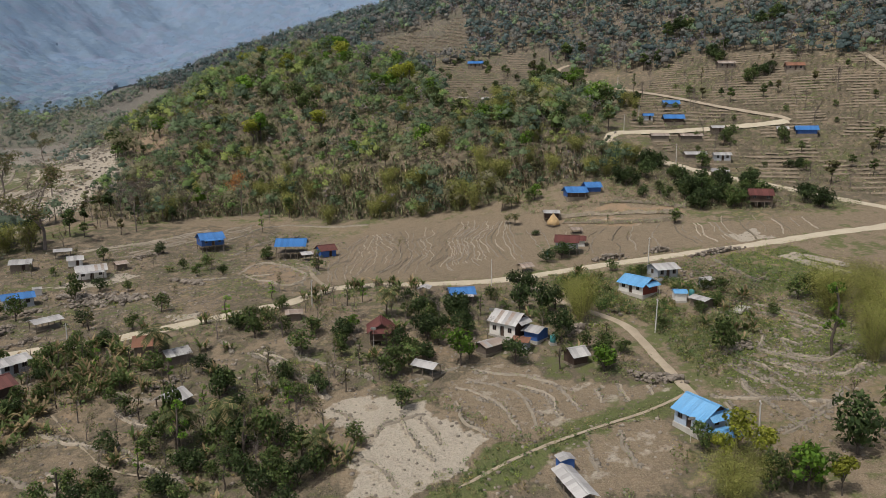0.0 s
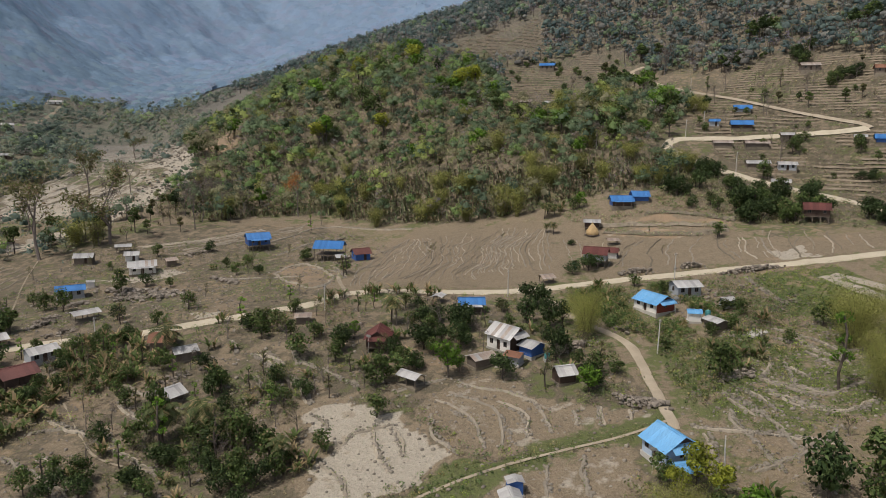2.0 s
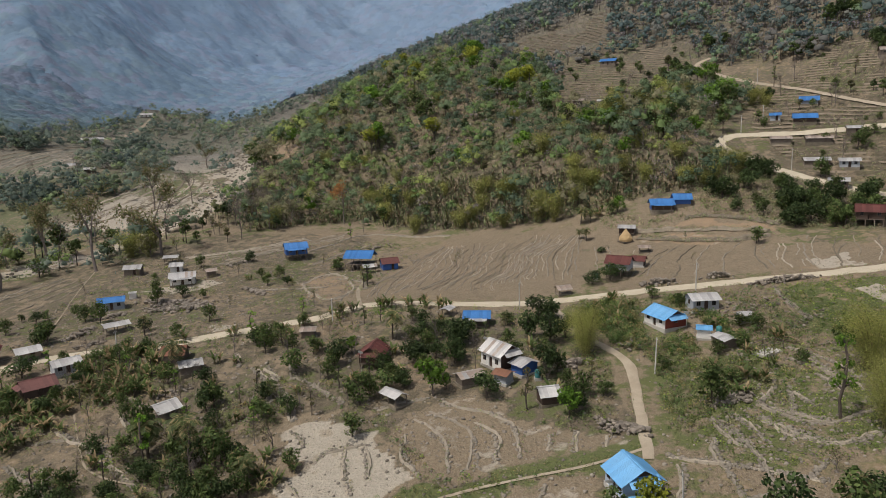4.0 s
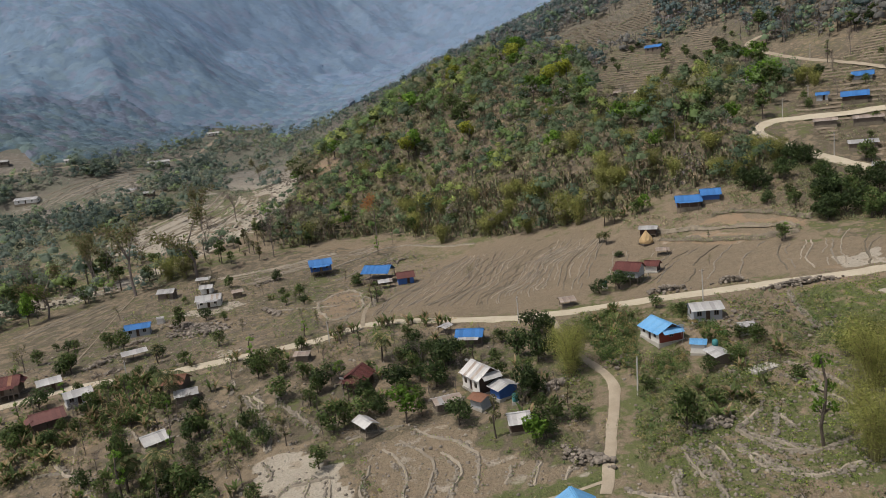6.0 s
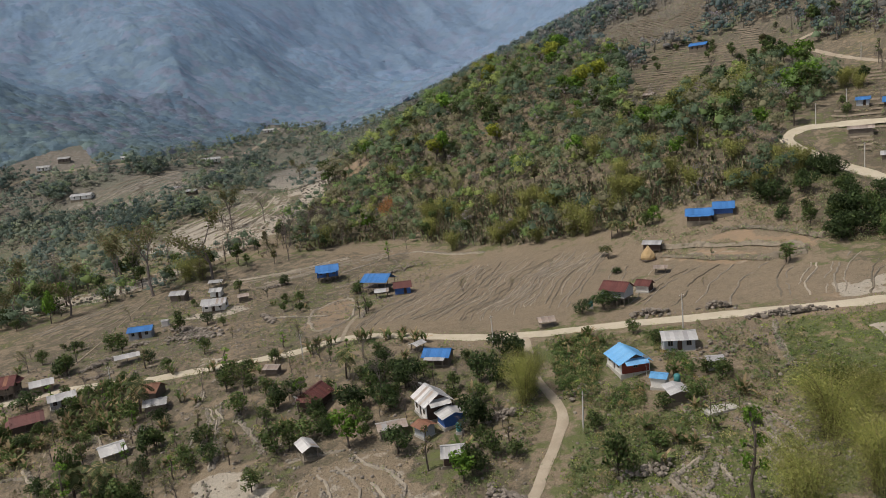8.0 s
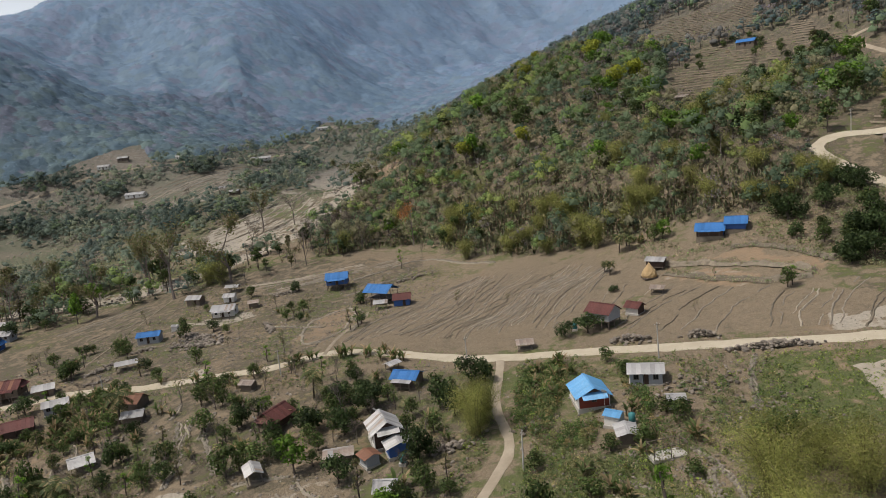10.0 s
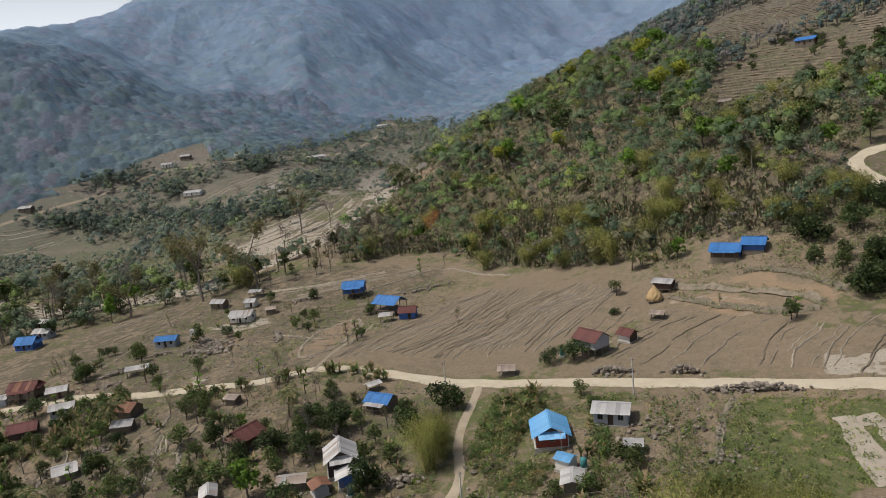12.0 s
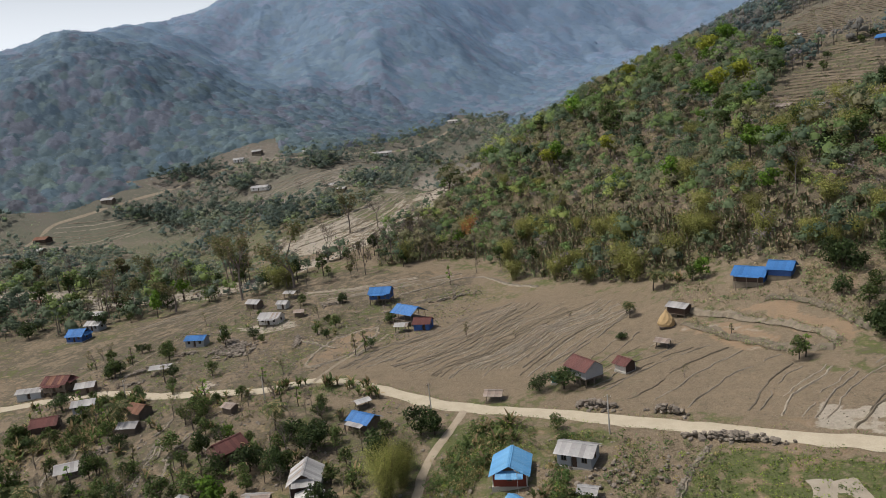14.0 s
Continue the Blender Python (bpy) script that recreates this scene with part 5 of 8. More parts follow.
between([(139, 177), (132.5, 167.4), (127.7, 155.7)], [(158, 165), (156, 159), (154, 153)], 5, 13, wander=1.0, wide=0.2, high=0.2)
between([(86, 200), (84, 186), (80, 172)], [(108, 188), (100, 181), (92, 166)], 6, 14, wander=1.0, wide=0.2, high=0.2)
bund(PLOT + PLOT[:1], 0.5, 0.4, "bund_pale", seed=228, gaps=0.2)
BANKS = [[(101, 201), (107, 193.6), (118, 185), (122.6, 182), (131, 182.6)], [(100.4, 206.5), (114.5, 199), (122.7, 193.4), (129.6, 187), (131.6, 183.6)],
                        [(116, 206), (120.7, 205.4), (126, 202.3), (132, 194.7), (137, 188)]]
for i, ln in enumerate(BANKS):
    bund(ln, 1.15, 1.0, "bund", "terrace_bank", "grass grown earth bank of a hillside terrace", "terrace banks", seed=230 + i)
FIELD_EDGES = [[(37, 110), (42.5, 106.5), (45, 102.8), (44.8, 96.6), (43.6, 92.8)], [(44.7, 105.8), (47.5, 103), (49, 99), (47, 94)], [(39.2, 113), (46, 109.3), (50.4, 106), (52, 102.8), (51.6, 94)],
               [(34.3, 108.4), (38.2, 104.6), (40.4, 100.4), (40, 93.5)], [(33.5, 104.7), (33.2, 99.3), (36, 93)], [(57, 100), (56, 95)], [(60.5, 100), (59, 94)], [(65.3, 98), (64.4, 94)],
               [(19, 99), (20.5, 102.6), (24.2, 102.7), (27.2, 103)], [(24, 103.5), (24, 99), (25, 94.6), (26, 90.3)], [(27.2, 103), (27.6, 98.5), (28.3, 94)], [(14.3, 108.6), (16.8, 106.2), (16.8, 104)],
               [(48, 87), (46, 79)], [(54, 87), (51, 78)], [(43.5, 86), (41, 79)], [(14, 97), (19, 91), (20, 86)]]
for i, ln in enumerate(FIELD_EDGES):
    bund(ln, 0.34, 0.26, "bund_pale", "field_bund", "crumbling pale bund of clods and stones", "pale field bunds", seed=260 + i)
WALLS = [[(90.3, 101), (94, 104), (95.2, 105.5)], [(90.3, 101), (92.3, 96), (95.3, 93), (99, 93), (105.5, 95.5)], [(88.5, 96.8), (91, 91), (94.2, 88.8), (97.7, 87.7), (103, 89)],
         [(97, 104.7), (95, 99.8), (93.6, 96.3)], [(97, 103.3), (97.5, 98.5)], [(101.7, 114), (105.4, 109.7), (106.4, 105), (107.2, 103.4), (109.5, 105.6), (114.2, 106.5)],
         [(103.3, 118.8), (105.6, 115.4), (107.6, 111.5), (109, 106.4)], [(81.3, 98.5), (82.5, 94), (84, 89)], [(85, 99), (86.2, 94.3), (87, 90)], [(28, 113), (34.6, 114.6), (37.6, 115.2)],
         [(-4, 238), (4.6, 247.5), (11.6, 259), (23, 257), (33, 249), (46.4, 243.7)], [(0, 222), (8, 234), (18, 244)], [(12, 198), (20, 190), (21, 180)], [(-14, 196), (0, 190), (10, 186)],
         [(-30, 118), (-22, 112), (-14, 104), (-8, 98)], [(-34, 108), (-26, 102), (-20, 94)], [(6, 128), (12, 120), (14, 112)], [(12, 128), (18, 121), (22, 116)], [(74, 78), (84, 79), (92, 84)],
         [(72, 90), (80, 86), (90, 80)], [(115, 147), (113, 138), (113, 128)], [(-24, 130), (-18, 124), (-8, 122)],
         [(79.6, 92.2), (78.5, 87.8), (78.7, 83.2), (78.4, 76)], [(82, 97.8), (83.9, 92.8), (84, 87.7), (83.1, 81.3), (83.3, 77.2)], [(89, 96.5), (91.3, 92), (95.7, 88.3)],
         [(103.3, 107.6), (104.8, 102)], [(91, 99.3), (98, 93.3)], [(73.5, 87.7), (72, 83), (70, 79)], [(105.5, 113.6), (105, 106.8), (108, 102)],
         [(-19.8, 121.6), (-16.3, 116.3), (-12, 111)], [(-19.5, 112), (-16.4, 108), (-14.6, 104)], [(-27, 106.8), (-24, 102.6), (-22, 100.4)], [(-32.6, 114.6), (-27, 115.5)],
         [(-3.2, 141), (-1, 134.2)], [(2, 133), (7, 125), (8.6, 118.6)], [(3.4, 124), (6.8, 117.2)], [(5, 133), (8.7, 126.5)], [(9, 135.7), (11.7, 126.6)]]
for i, ln in enumerate(WALLS):
    bund(ln, 0.32, 0.32, "bund_pale", "terrace_wall", "rough dry stone terrace wall", "terrace walls", seed=300 + i, gaps=0.2)


# ---- stones ----
def stone_mesh(seed, flat=0.7):
    rng = random.Random(seed)
    bm = bmesh.new()
    bmesh.ops.create_icosphere(bm, subdivisions=1, radius=0.5)
    for v in bm.verts:
        v.co *= rng.uniform(0.72, 1.2)
        v.co.z *= flat
    me = bpy.data.meshes.new("stone")
    bm.to_mesh(me)
    bm.free()
    me.materials.append(MAT["stone"])
    return me


STONES = [stone_mesh(i, 0.55 + 0.06 * i) for i in range(6)]


def rock_pile(x, y, long, wide, high, n, yaw, size, seed, label):
    rng = random.Random(seed)
    p = root("rock_pile", x, y, stand(x, y), yaw, label, "rocks")
    c, s = math.cos(radians(yaw)), math.sin(radians(yaw))
    for i in range(n):
        u, v = rng.gauss(0, 0.36), rng.gauss(0, 0.36)
        u, v = max(-1, min(1, u)), max(-1, min(1, v))
        k = size * rng.uniform(0.5, 1.5)
        lx, ly = u * long / 2, v * wide / 2
        lift = high * max(0, 1 - u * u - v * v) * rng.random()
        g = stand(x + c * lx - s * ly, y + s * lx + c * ly) - p.matrix_world.translation.z
        ob = part("stone", rng.choice(STONES), None, p)
        ob.matrix_basis = pose(lx, ly, g + lift + k * 0.14, rng.uniform(-25, 25), rng.uniform(-25, 25), rng.uniform(0, 360)) @ Matrix.Diagonal((k, k * rng.uniform(0.7, 1.1), k, 1))


rock_pile(93, 159.3, 11, 3.6, 1.3, 80, -12, 0.85, 1, "heap of cleared field boulders beside the road")
rock_pile(106.3, 157.3, 8, 3.0, 1.2, 60, -14, 0.85, 2, "heap of cleared boulders at the field edge")
rock_pile(118, 149.2, 19, 2.6, 1.2, 110, -3, 0.9, 3, "long bank of boulders below the road")
rock_pile(-34, 190, 18, 9, 0.7, 110, 20, 0.9, 4, "spread of grey boulders between fields")
rock_pile(-30, 184, 26, 11, 0.8, 150, 5, 1.0, 9, "broad spread of cleared boulders and rubble")
rock_pile(-49, 169, 10, 4, 0.6, 50, 60, 0.8, 10, "bank of grey stones near the road")
rock_pile(112, 128, 16, 9, 0.3, 50, 30, 0.7, 11, "scattered stones on dry pasture")
rock_pile(65, 122.8, 11, 3.5, 0.9, 60, 15, 0.9, 5, "bank of boulders beside the dirt track")
rock_pile(66, 100, 9, 3, 0.9, 55, -60, 0.8, 6, "bank of boulders at the field corner")
rock_pile(88, 103, 10, 5, 0.7, 60, 20, 0.9, 7, "scattered grey boulders on rough grass")
rock_pile(105, 138, 22, 14, 0.3, 70, 10, 0.75, 8, "scattered boulders on stony ground")
rock_pile(-42, 158, 12, 4, 0.4, 40, 40, 0.7, 9, "rubble bank beside the village road")
rock_pile(-12, 128, 10, 5, 0.5, 45, 30, 0.7, 10, "rubble heap between the gardens")
rock_pile(18, 238, 20, 5, 0.5, 70, 40, 0.8, 11, "pale boulders along the upper field edge")
rock_pile(78, 128, 8, 9, 0.6, 45, 0, 0.8, 12, "boulders among weeds beside the track")

rock_pile(-38, 192, 15, 6, 0.9, 90, -12, 1.2, 13, "dark heap of cleared boulders behind the blue roofed house")
rock_pile(-27, 182, 14, 8, 0.9, 90, -20, 1.25, 14, "dark tumbled boulders between bare plots")
rock_pile(-46, 181, 7, 4, 0.7, 36, 40, 1.0, 15, "boulders beside the low blue roofed house")
rock_pile(-48.6, 165, 10, 3.5, 0.6, 44, 68, 0.9, 16, "rubble bank along the field path")
rock_pile(-11, 193, 20, 3, 0.6, 44, -50, 1.35, 17, "row of large boulders across bare ground")
rock_pile(-25, 227, 13, 4, 0.5, 44, 20, 1.0, 18, "spread of stones above the hamlet")
rock_pile(69.5, 98, 8, 3, 0.8, 44, -50, 0.95, 19, "boulders heaped at the corner of the track")

rng = np.random.default_rng(5)


def scatter(poly, n, seed, avoid_roads=True):
    """Random points of the plan inside a shape, clear of roads and houses."""
    g = np.random.default_rng(seed)
    lo, hi = np.min(poly, 0), np.max(poly, 0)
    out = np.zeros((0, 2))
    while len(out) < n:
        p = g.uniform(lo, hi, (n * 3, 2))
        p = p[inside(p[:, 0], p[:, 1], poly)]
        if avoid_roads:
            p = p[roads_near(p[:, 0], p[:, 1]) > 0.6]
        out = np.vstack([out, p])
    return out[:n]


ICO = [((0, 0, 1)), (0.894, 0, 0.447), (0.276, 0.851, 0.447), (-0.724, 0.526, 0.447), (-0.724, -0.526, 0.447), (0.276, -0.851, 0.447),
       (0.724, 0.526, -0.447), (-0.276, 0.851, -0.447), (-0.894, 0, -0.447), (-0.276, -0.851, -0.447), (0.724, -0.526, -0.447), (0, 0, -1)]
ICO_FACES = np.array([(0, 1, 2), (0, 2, 3), (0, 3, 4), (0, 4, 5), (0, 5, 1), (1, 6, 2), (2, 7, 3), (3, 8, 4), (4, 9, 5), (5, 10, 1),
                      (6, 7, 2), (7, 8, 3), (8, 9, 4), (9, 10, 5), (10, 6, 1)])


def fast_mesh(name, verts, faces, material, normals=None, tint=None):
    me = bpy.data.meshes.new(name)
    faces = np.asarray(faces, np.int32)
    k = faces.shape[1]
    me.vertices.add(len(verts))
    me.vertices.foreach_set("co", np.asarray(verts, np.float32).ravel())
    me.loops.add(faces.size)
    me.loops.foreach_set("vertex_index", faces.ravel())
    me.polygons.add(len(faces))
    me.polygons.foreach_set("loop_start", np.arange(0, faces.size, k, dtype=np.int32))
    me.update(calc_edges=True)
    me.materials.append(MAT[material])
    if normals is not None:
        at = me.attributes.new("custom_normal", "FLOAT_VECTOR", "POINT")
        at.data.foreach_set("vector", np.asarray(normals, np.float32).ravel())
    if tint is not None:
        at = me.color_attributes.new("tint", "FLOAT_COLOR", "POINT")
        at.data.foreach_set("color", np.c_[tint, np.ones(len(tint))].astype(np.float32).ravel())
    return me


def small_stones(name, pts, lo, hi, seed, label, material="stone"):
    g = np.random.default_rng(seed)
    n = len(pts)
    size = g.uniform(lo, hi, n) * g.uniform(0.5, 1.0, n)
    base = np.array(ICO)[None] * (size[:, None, None] * g.uniform(0.65, 1.25, (n, 12, 1)))
    base[..., 2] *= 0.65
    z = ground_height(pts[:, 0], pts[:, 1])
    verts = base + np.stack([pts[:, 0], pts[:, 1], z + size * 0.2], -1)[:, None]
    faces = (ICO_FACES[None] + 12 * np.arange(n)[:, None, None]).reshape(-1, 3)
    tagged(new(name, fast_mesh(name, verts.reshape(-1, 3), faces, material)), label, "stones", kind="stuff")


VILLAGE = [(-70, 110), (-20, 84), (30, 76), (62, 66), (104, 72), (122, 100), (126, 120), (116, 147), (70, 154), (30, 162), (0, 150), (-60, 150)]
UPLAND = [(-80, 156), (-10, 156), (16, 164), (20, 178), (26, 196), (34, 214), (36, 236), (20, 252), (-10, 248), (-60, 236)]
small_stones("scattered_stones", np.vstack([scatter(VILLAGE, 2600, 1), scatter(UPLAND, 3000, 2), scatter(GREEN, 600, 3)]), 0.12, 0.48, 4, "small grey stones strewn over rough ground")
small_stones("pale_stones", np.vstack([scatter(VILLAGE, 700, 5), scatter(UPLAND, 800, 6), scatter(GREEN, 200, 7)]), 0.15, 0.5, 12, "pale stones strewn between plots", "stone_pale")
small_stones("field_clods", np.vstack([scatter(BIG_FIELD, 1500, 13), scatter(RIGHT_FIELD, 900, 14), scatter(ROUND_FIELD, 350, 15)]), 0.06, 0.17, 16, "dry clods of earth over stubble fields", "bund")
wall_pts = []
for ln in WALLS:
    pts = smooth_line(ln, 0.42)
    for off in (-0.18, 0.16):
        wall_pts.append(pts + rng.normal(0, 0.14, pts.shape) + off)
wall_pts = np.vstack(wall_pts)
small_stones("wall_stones", wall_pts, 0.26, 0.56, 8, "rough stones laid along terrace walls", "stone_pale")
edge_stones = []
for i, ln in enumerate(FIELD_EDGES):
    p = smooth_line(ln, 0.26)
    p = p[value_noise(p[:, 0], p[:, 1], 3.5, 41) > -0.45]
    edge_stones.append(p + np.stack([value_noise(p[:, 0], p[:, 1], 5, 42), value_noise(p[:, 0], p[:, 1], 5, 43)], -1) * 0.7)
edge_stones = np.vstack(edge_stones)
small_stones("field_edge_stones", edge_stones + rng.normal(0, 0.2, edge_stones.shape), 0.22, 0.48, 11, "small stones along crumbling field bunds", "stone_pale")
river_pts = scatter([(-110, 540), (-85, 540), (-45, 335), (-55, 295), (-90, 250), (-180, 235), (-180, 215), (-100, 235), (-75, 262), (-65, 330)], 900, 9, False)
small_stones("river_stones", river_pts, 0.3, 1.1, 10, "pale boulders in a dry stream bed")


# ---- plants ----
def cards(centres, size, rng_np, up=0.3, out=None, shape=0.62):
    """Little leaf clumps: one crooked four-cornered blade at each centre."""
    n = len(centres)
    nor = rng_np.normal(0, 1, (n, 3))
    if out is not None:
        nor = nor * 0.75 + out
    nor[:, 2] += up
    nor /= np.linalg.norm(nor, axis=1)[:, None] + 1e-9
    a = np.cross(nor, rng_np.normal(0, 1, (n, 3)))
    a /= np.linalg.norm(a, axis=1)[:, None] + 1e-9
    b = np.cross(nor, a)
    s = np.broadcast_to(size, (n,))[:, None] * rng_np.uniform(0.6, 1.35, (n, 1))
    verts = np.empty((n, 4, 3))
    for k, (u, v) in enumerate(((-1, -0.25), (0.1, -1), (1, 0.2), (-0.15, 1))):
        j = rng_np.uniform(0.7, 1.25, (n, 1))
        verts[:, k] = centres + (a * u + b * v * shape) * s * 0.5 * j + nor * s * 0.12 * (k % 2)
    return verts.reshape(-1, 3), np.arange(n * 4).reshape(-1, 4)


def tube(verts, faces, pts, radii, sides=6):
    """Adds a tapered limb through pts to the lists."""
    base = len(verts)
    prev = None
    for i, (p, r) in enumerate(zip(pts, radii)):
        p = Vector(p)
        d = (Vector(pts[min(i + 1, len(pts) - 1)]) - Vector(pts[max(i - 1, 0)])).normalized()
        u = d.orthogonal().normalized() if prev is None else (prev - d * prev.dot(d)).normalized()
        prev = u
        w = d.cross(u)
        for k in range(sides):
            a = 2 * math.pi * k / sides
            verts.append(tuple(p + (u * math.cos(a) + w * math.sin(a)) * r))
    for i in range(len(pts) - 1):
        for k in range(sides):
            a, b = base + i * sides + k, base + i * sides + (k + 1) % sides
            faces.append((a, b, b + sides, a + sides))


def blob_points(rng_np, blobs, n):
    """Points towards the outside of several rounded masses, and the way out of each."""
    w = np.array([b[3] ** 2 for b in blobs])
    pick = rng_np.choice(len(blobs), n, p=w / w.sum())
    d = rng_np.normal(0, 1, (n, 3))
    d /= np.linalg.norm(d, axis=1)[:, None]
    r = rng_np.uniform(0.25, 1.0, n) ** 0.45
    arr = np.array([(*b[:3], b[3]) for b in blobs])[pick]
    squash = np.array([1, 1, 0.8])
    return arr[:, :3] + d * (r * arr[:, 3])[:, None] * squash, d


def tree_parts(seed, height, crown_w, leaves, leaf, trunk_share=0.35, thick=0.16, lumps=7, tall=1.0, bark="bark", material="leaf_mid"):
    """Meshes of a trunk with limbs and of a crown made of many leaf clumps; foot at the origin."""
    rg = random.Random(seed)
    rn = np.random.default_rng(seed)
    tv, tf = [], []
    lean = (rg.uniform(-0.06, 0.06), rg.uniform(-0.06, 0.06))
    top = height * 0.78
    line = [(lean[0] * h + rg.uniform(-0.05, 0.05) * height * 0.1, lean[1] * h, h) for h in (-0.3, height * 0.12, height * trunk_share, height * 0.55, top)]
    tube(tv, tf, line, [thick * 1.3, thick, thick * 0.8, thick * 0.5, thick * 0.2])
    blobs = []
    for i in range(lumps):
        a = 2 * math.pi * i / lumps + rg.uniform(-0.5, 0.5)
        rad = crown_w * rg.uniform(0.12, 0.34)
        hh = height * (trunk_share + (1 - trunk_share) * rg.uniform(0.25, 0.78))
        c = (math.cos(a) * rad, math.sin(a) * rad, hh)
        blobs.append((*c, crown_w * rg.uniform(0.17, 0.27) * tall))
        start = line[2] if rg.random() < 0.6 else line[3]
        mid = tuple((s * 0.45 + e * 0.55) for s, e in zip(start, c))
        mid = (mid[0], mid[1], mid[2] - height * 0.02)
        tube(tv, tf, [start, mid, c], [thick * 0.5, thick * 0.3, thick * 0.1], 5)
    blobs.append((lean[0] * height, lean[1] * height, height * 0.86, crown_w * 0.2))
    pts, d = blob_points(rn, blobs, leaves)
    cv, cf = cards(pts, leaf, rn, 0.35, d)
    soft = np.repeat(d + 0.35 * rn.normal(0, 1, d.shape) + np.array([0, 0, 0.25]), 4, 0)
    return mesh_of("trunk", tv, tf, bark), fast_mesh("crown", cv, cf, material, soft / np.linalg.norm(soft, axis=1)[:, None])


def make_tree(name, meshes, label, category="tree", group=""):
    e = new(name)
    e.empty_display_size = 0.3
    tagged(e, label, category, group)
    for nm, me in zip(("trunk", "crown"), meshes):
        ob = new("stand" if name in ("bamboo_clump", "banana_plant") and nm == "trunk" else nm, me)
        ob.parent = e
        if nm == "crown" or name in ("bamboo_clump", "banana_plant"):
            tagged(ob, kind="stuff")
    return e


def plant(master, x, y, size, yaw, tilt=0.0, wide=1.0):
    m = pose(x, y, stand(x, y) - 0.05, tilt, tilt * 0.6, yaw) @ Matrix.Diagonal((size * wide, size * wide, size, 1))
    return copy_thing(master, m)


def bare_parts(seed, height, spread, twigs, material="twig", card=0.5, lean=0.0, thick=0.22):
    rg = random.Random(seed)
    rn = np.random.default_rng(seed)
    tv, tf, tips = [], [], []

    def grow(p, d, length, r, depth):
        q = p + d * length * 0.5 + Vector((rg.uniform(-1, 1), rg.uniform(-1, 1), rg.uniform(-0.3, 0.5))) * length * 0.07
        e = p + d * length
        tube(tv, tf, [p, q, e], [r, r * 0.8, r * 0.6], (6, 5, 4, 3)[depth])
        if depth >= 3:
            tips.append(e)
            tips.append(q)
            return
        for _ in range(rg.choice((2, 3)) if depth else rg.choice((3, 4))):
            nd = (d + Vector((rg.uniform(-1, 1), rg.uniform(-1, 1), rg.uniform(-0.25, 0.6))) * spread).normalized()
            grow(e if rg.random() < 0.6 else q, nd, length * rg.uniform(0.5, 0.75), r * 0.52, depth + 1)
    grow(Vector((0, 0, -0.3)), Vector((lean, lean * 0.3, 1)).normalized(), height * 0.45, thick, 0)
    tips = np.array([tuple(t) for t in tips])
    pts = tips[rn.integers(0, len(tips), twigs)] + rn.normal(0, height * 0.045, (twigs, 3))
    cv, cf = cards(pts, card, rn, 0.5, None, 0.3)
    return mesh_of("trunk", tv, tf, "pale_bark"), fast_mesh("crown", cv, cf, material)


def pollard_parts(seed, height, material="leaf_olive"):
    rg = random.Random(seed)
    rn = np.random.default_rng(seed)
    tv, tf = [], []
    line = [(0, 0, -0.3)] + [(rg.uniform(-0.25, 0.25), rg.uniform(-0.25, 0.25), height * f) for f in (0.25, 0.5, 0.75, 0.97)]
    tube(tv, tf, line, [0.17, 0.15, 0.13, 0.12, 0.09])
    blobs = [(0, 0, height * 0.96, 0.7)]
    for i in range(7):
        f = rg.uniform(0.3, 0.95)
        a = rg.uniform(0, 6.28)
        c = (math.cos(a) * 0.8, math.sin(a) * 0.8, height * f + 0.4)
        tube(tv, tf, [(0, 0, height * f), c], [0.09, 0.05], 5)
        blobs.append((*c, rg.uniform(0.3, 0.6)))
    pts, d = blob_points(rn, blobs, 320)
    cv, cf = cards(pts, 0.32, rn, 0.3, d)
    return mesh_of("trunk", tv, tf, "bark"), fast_mesh("crown", cv, cf, material)


def blade(verts, faces, start, way, length, width, droop, steps=5, fold=0.12):
    """A long arching leaf of two folded halves."""
    side = way.cross(Vector((0, 0, 1))).normalized()
    p, d = Vector(start), way.normalized()
    base = len(verts)
    for i in range(steps + 1):
        f = i / steps
        w = width * math.sin(math.pi * min(0.98, 0.12 + 0.86 * f)) ** 0.7
        verts += [tuple(p - side * w / 2 + Vector((0, 0, fold * w))), tuple(p), tuple(p + side * w / 2 + Vector((0, 0, fold * w)))]
        d = (d + Vector((0, 0, -droop / steps))).normalized()
        p = p + d * length / steps
    for i in range(steps):
        a = base + i * 3
        faces += [(a, a + 1, a + 4, a + 3), (a + 1, a + 2, a + 5, a + 4)]


def banana_parts(seed, stems=3, height=2.6, material="leaf_banana"):
    rg = random.Random(seed)
    tv, tf, lv, lf = [], [], [], []
    for s in range(stems):
        a = rg.uniform(0, 6.28)
        b = Vector((math.cos(a), math.sin(a), 0)) * (0.0 if s == 0 else rg.uniform(0.4, 1.0))
        h = height * rg.uniform(0.55, 1.0)
        tube(tv, tf, [tuple(b + Vector((0, 0, -0.2))), tuple(b + Vector((0.04, 0, h * 0.42)))], [0.13, 0.09], 6)
        for k in range(rg.randint(6, 9)):
            az = 2.4 * k + rg.uniform(-0.3, 0.3)
            way = Vector((math.cos(az) * 0.7, math.sin(az) * 0.7, rg.uniform(0.9, 2.6)))
            blade(lv, lf, b + Vector((0.04, 0, h * rg.uniform(0.18, 0.4))), way, h * rg.uniform(0.55, 0.9), h * rg.uniform(0.15, 0.21), rg.uniform(0.5, 1.7))
    return mesh_of("trunk", tv, tf, "stem"), mesh_of("crown", lv, lf, material)


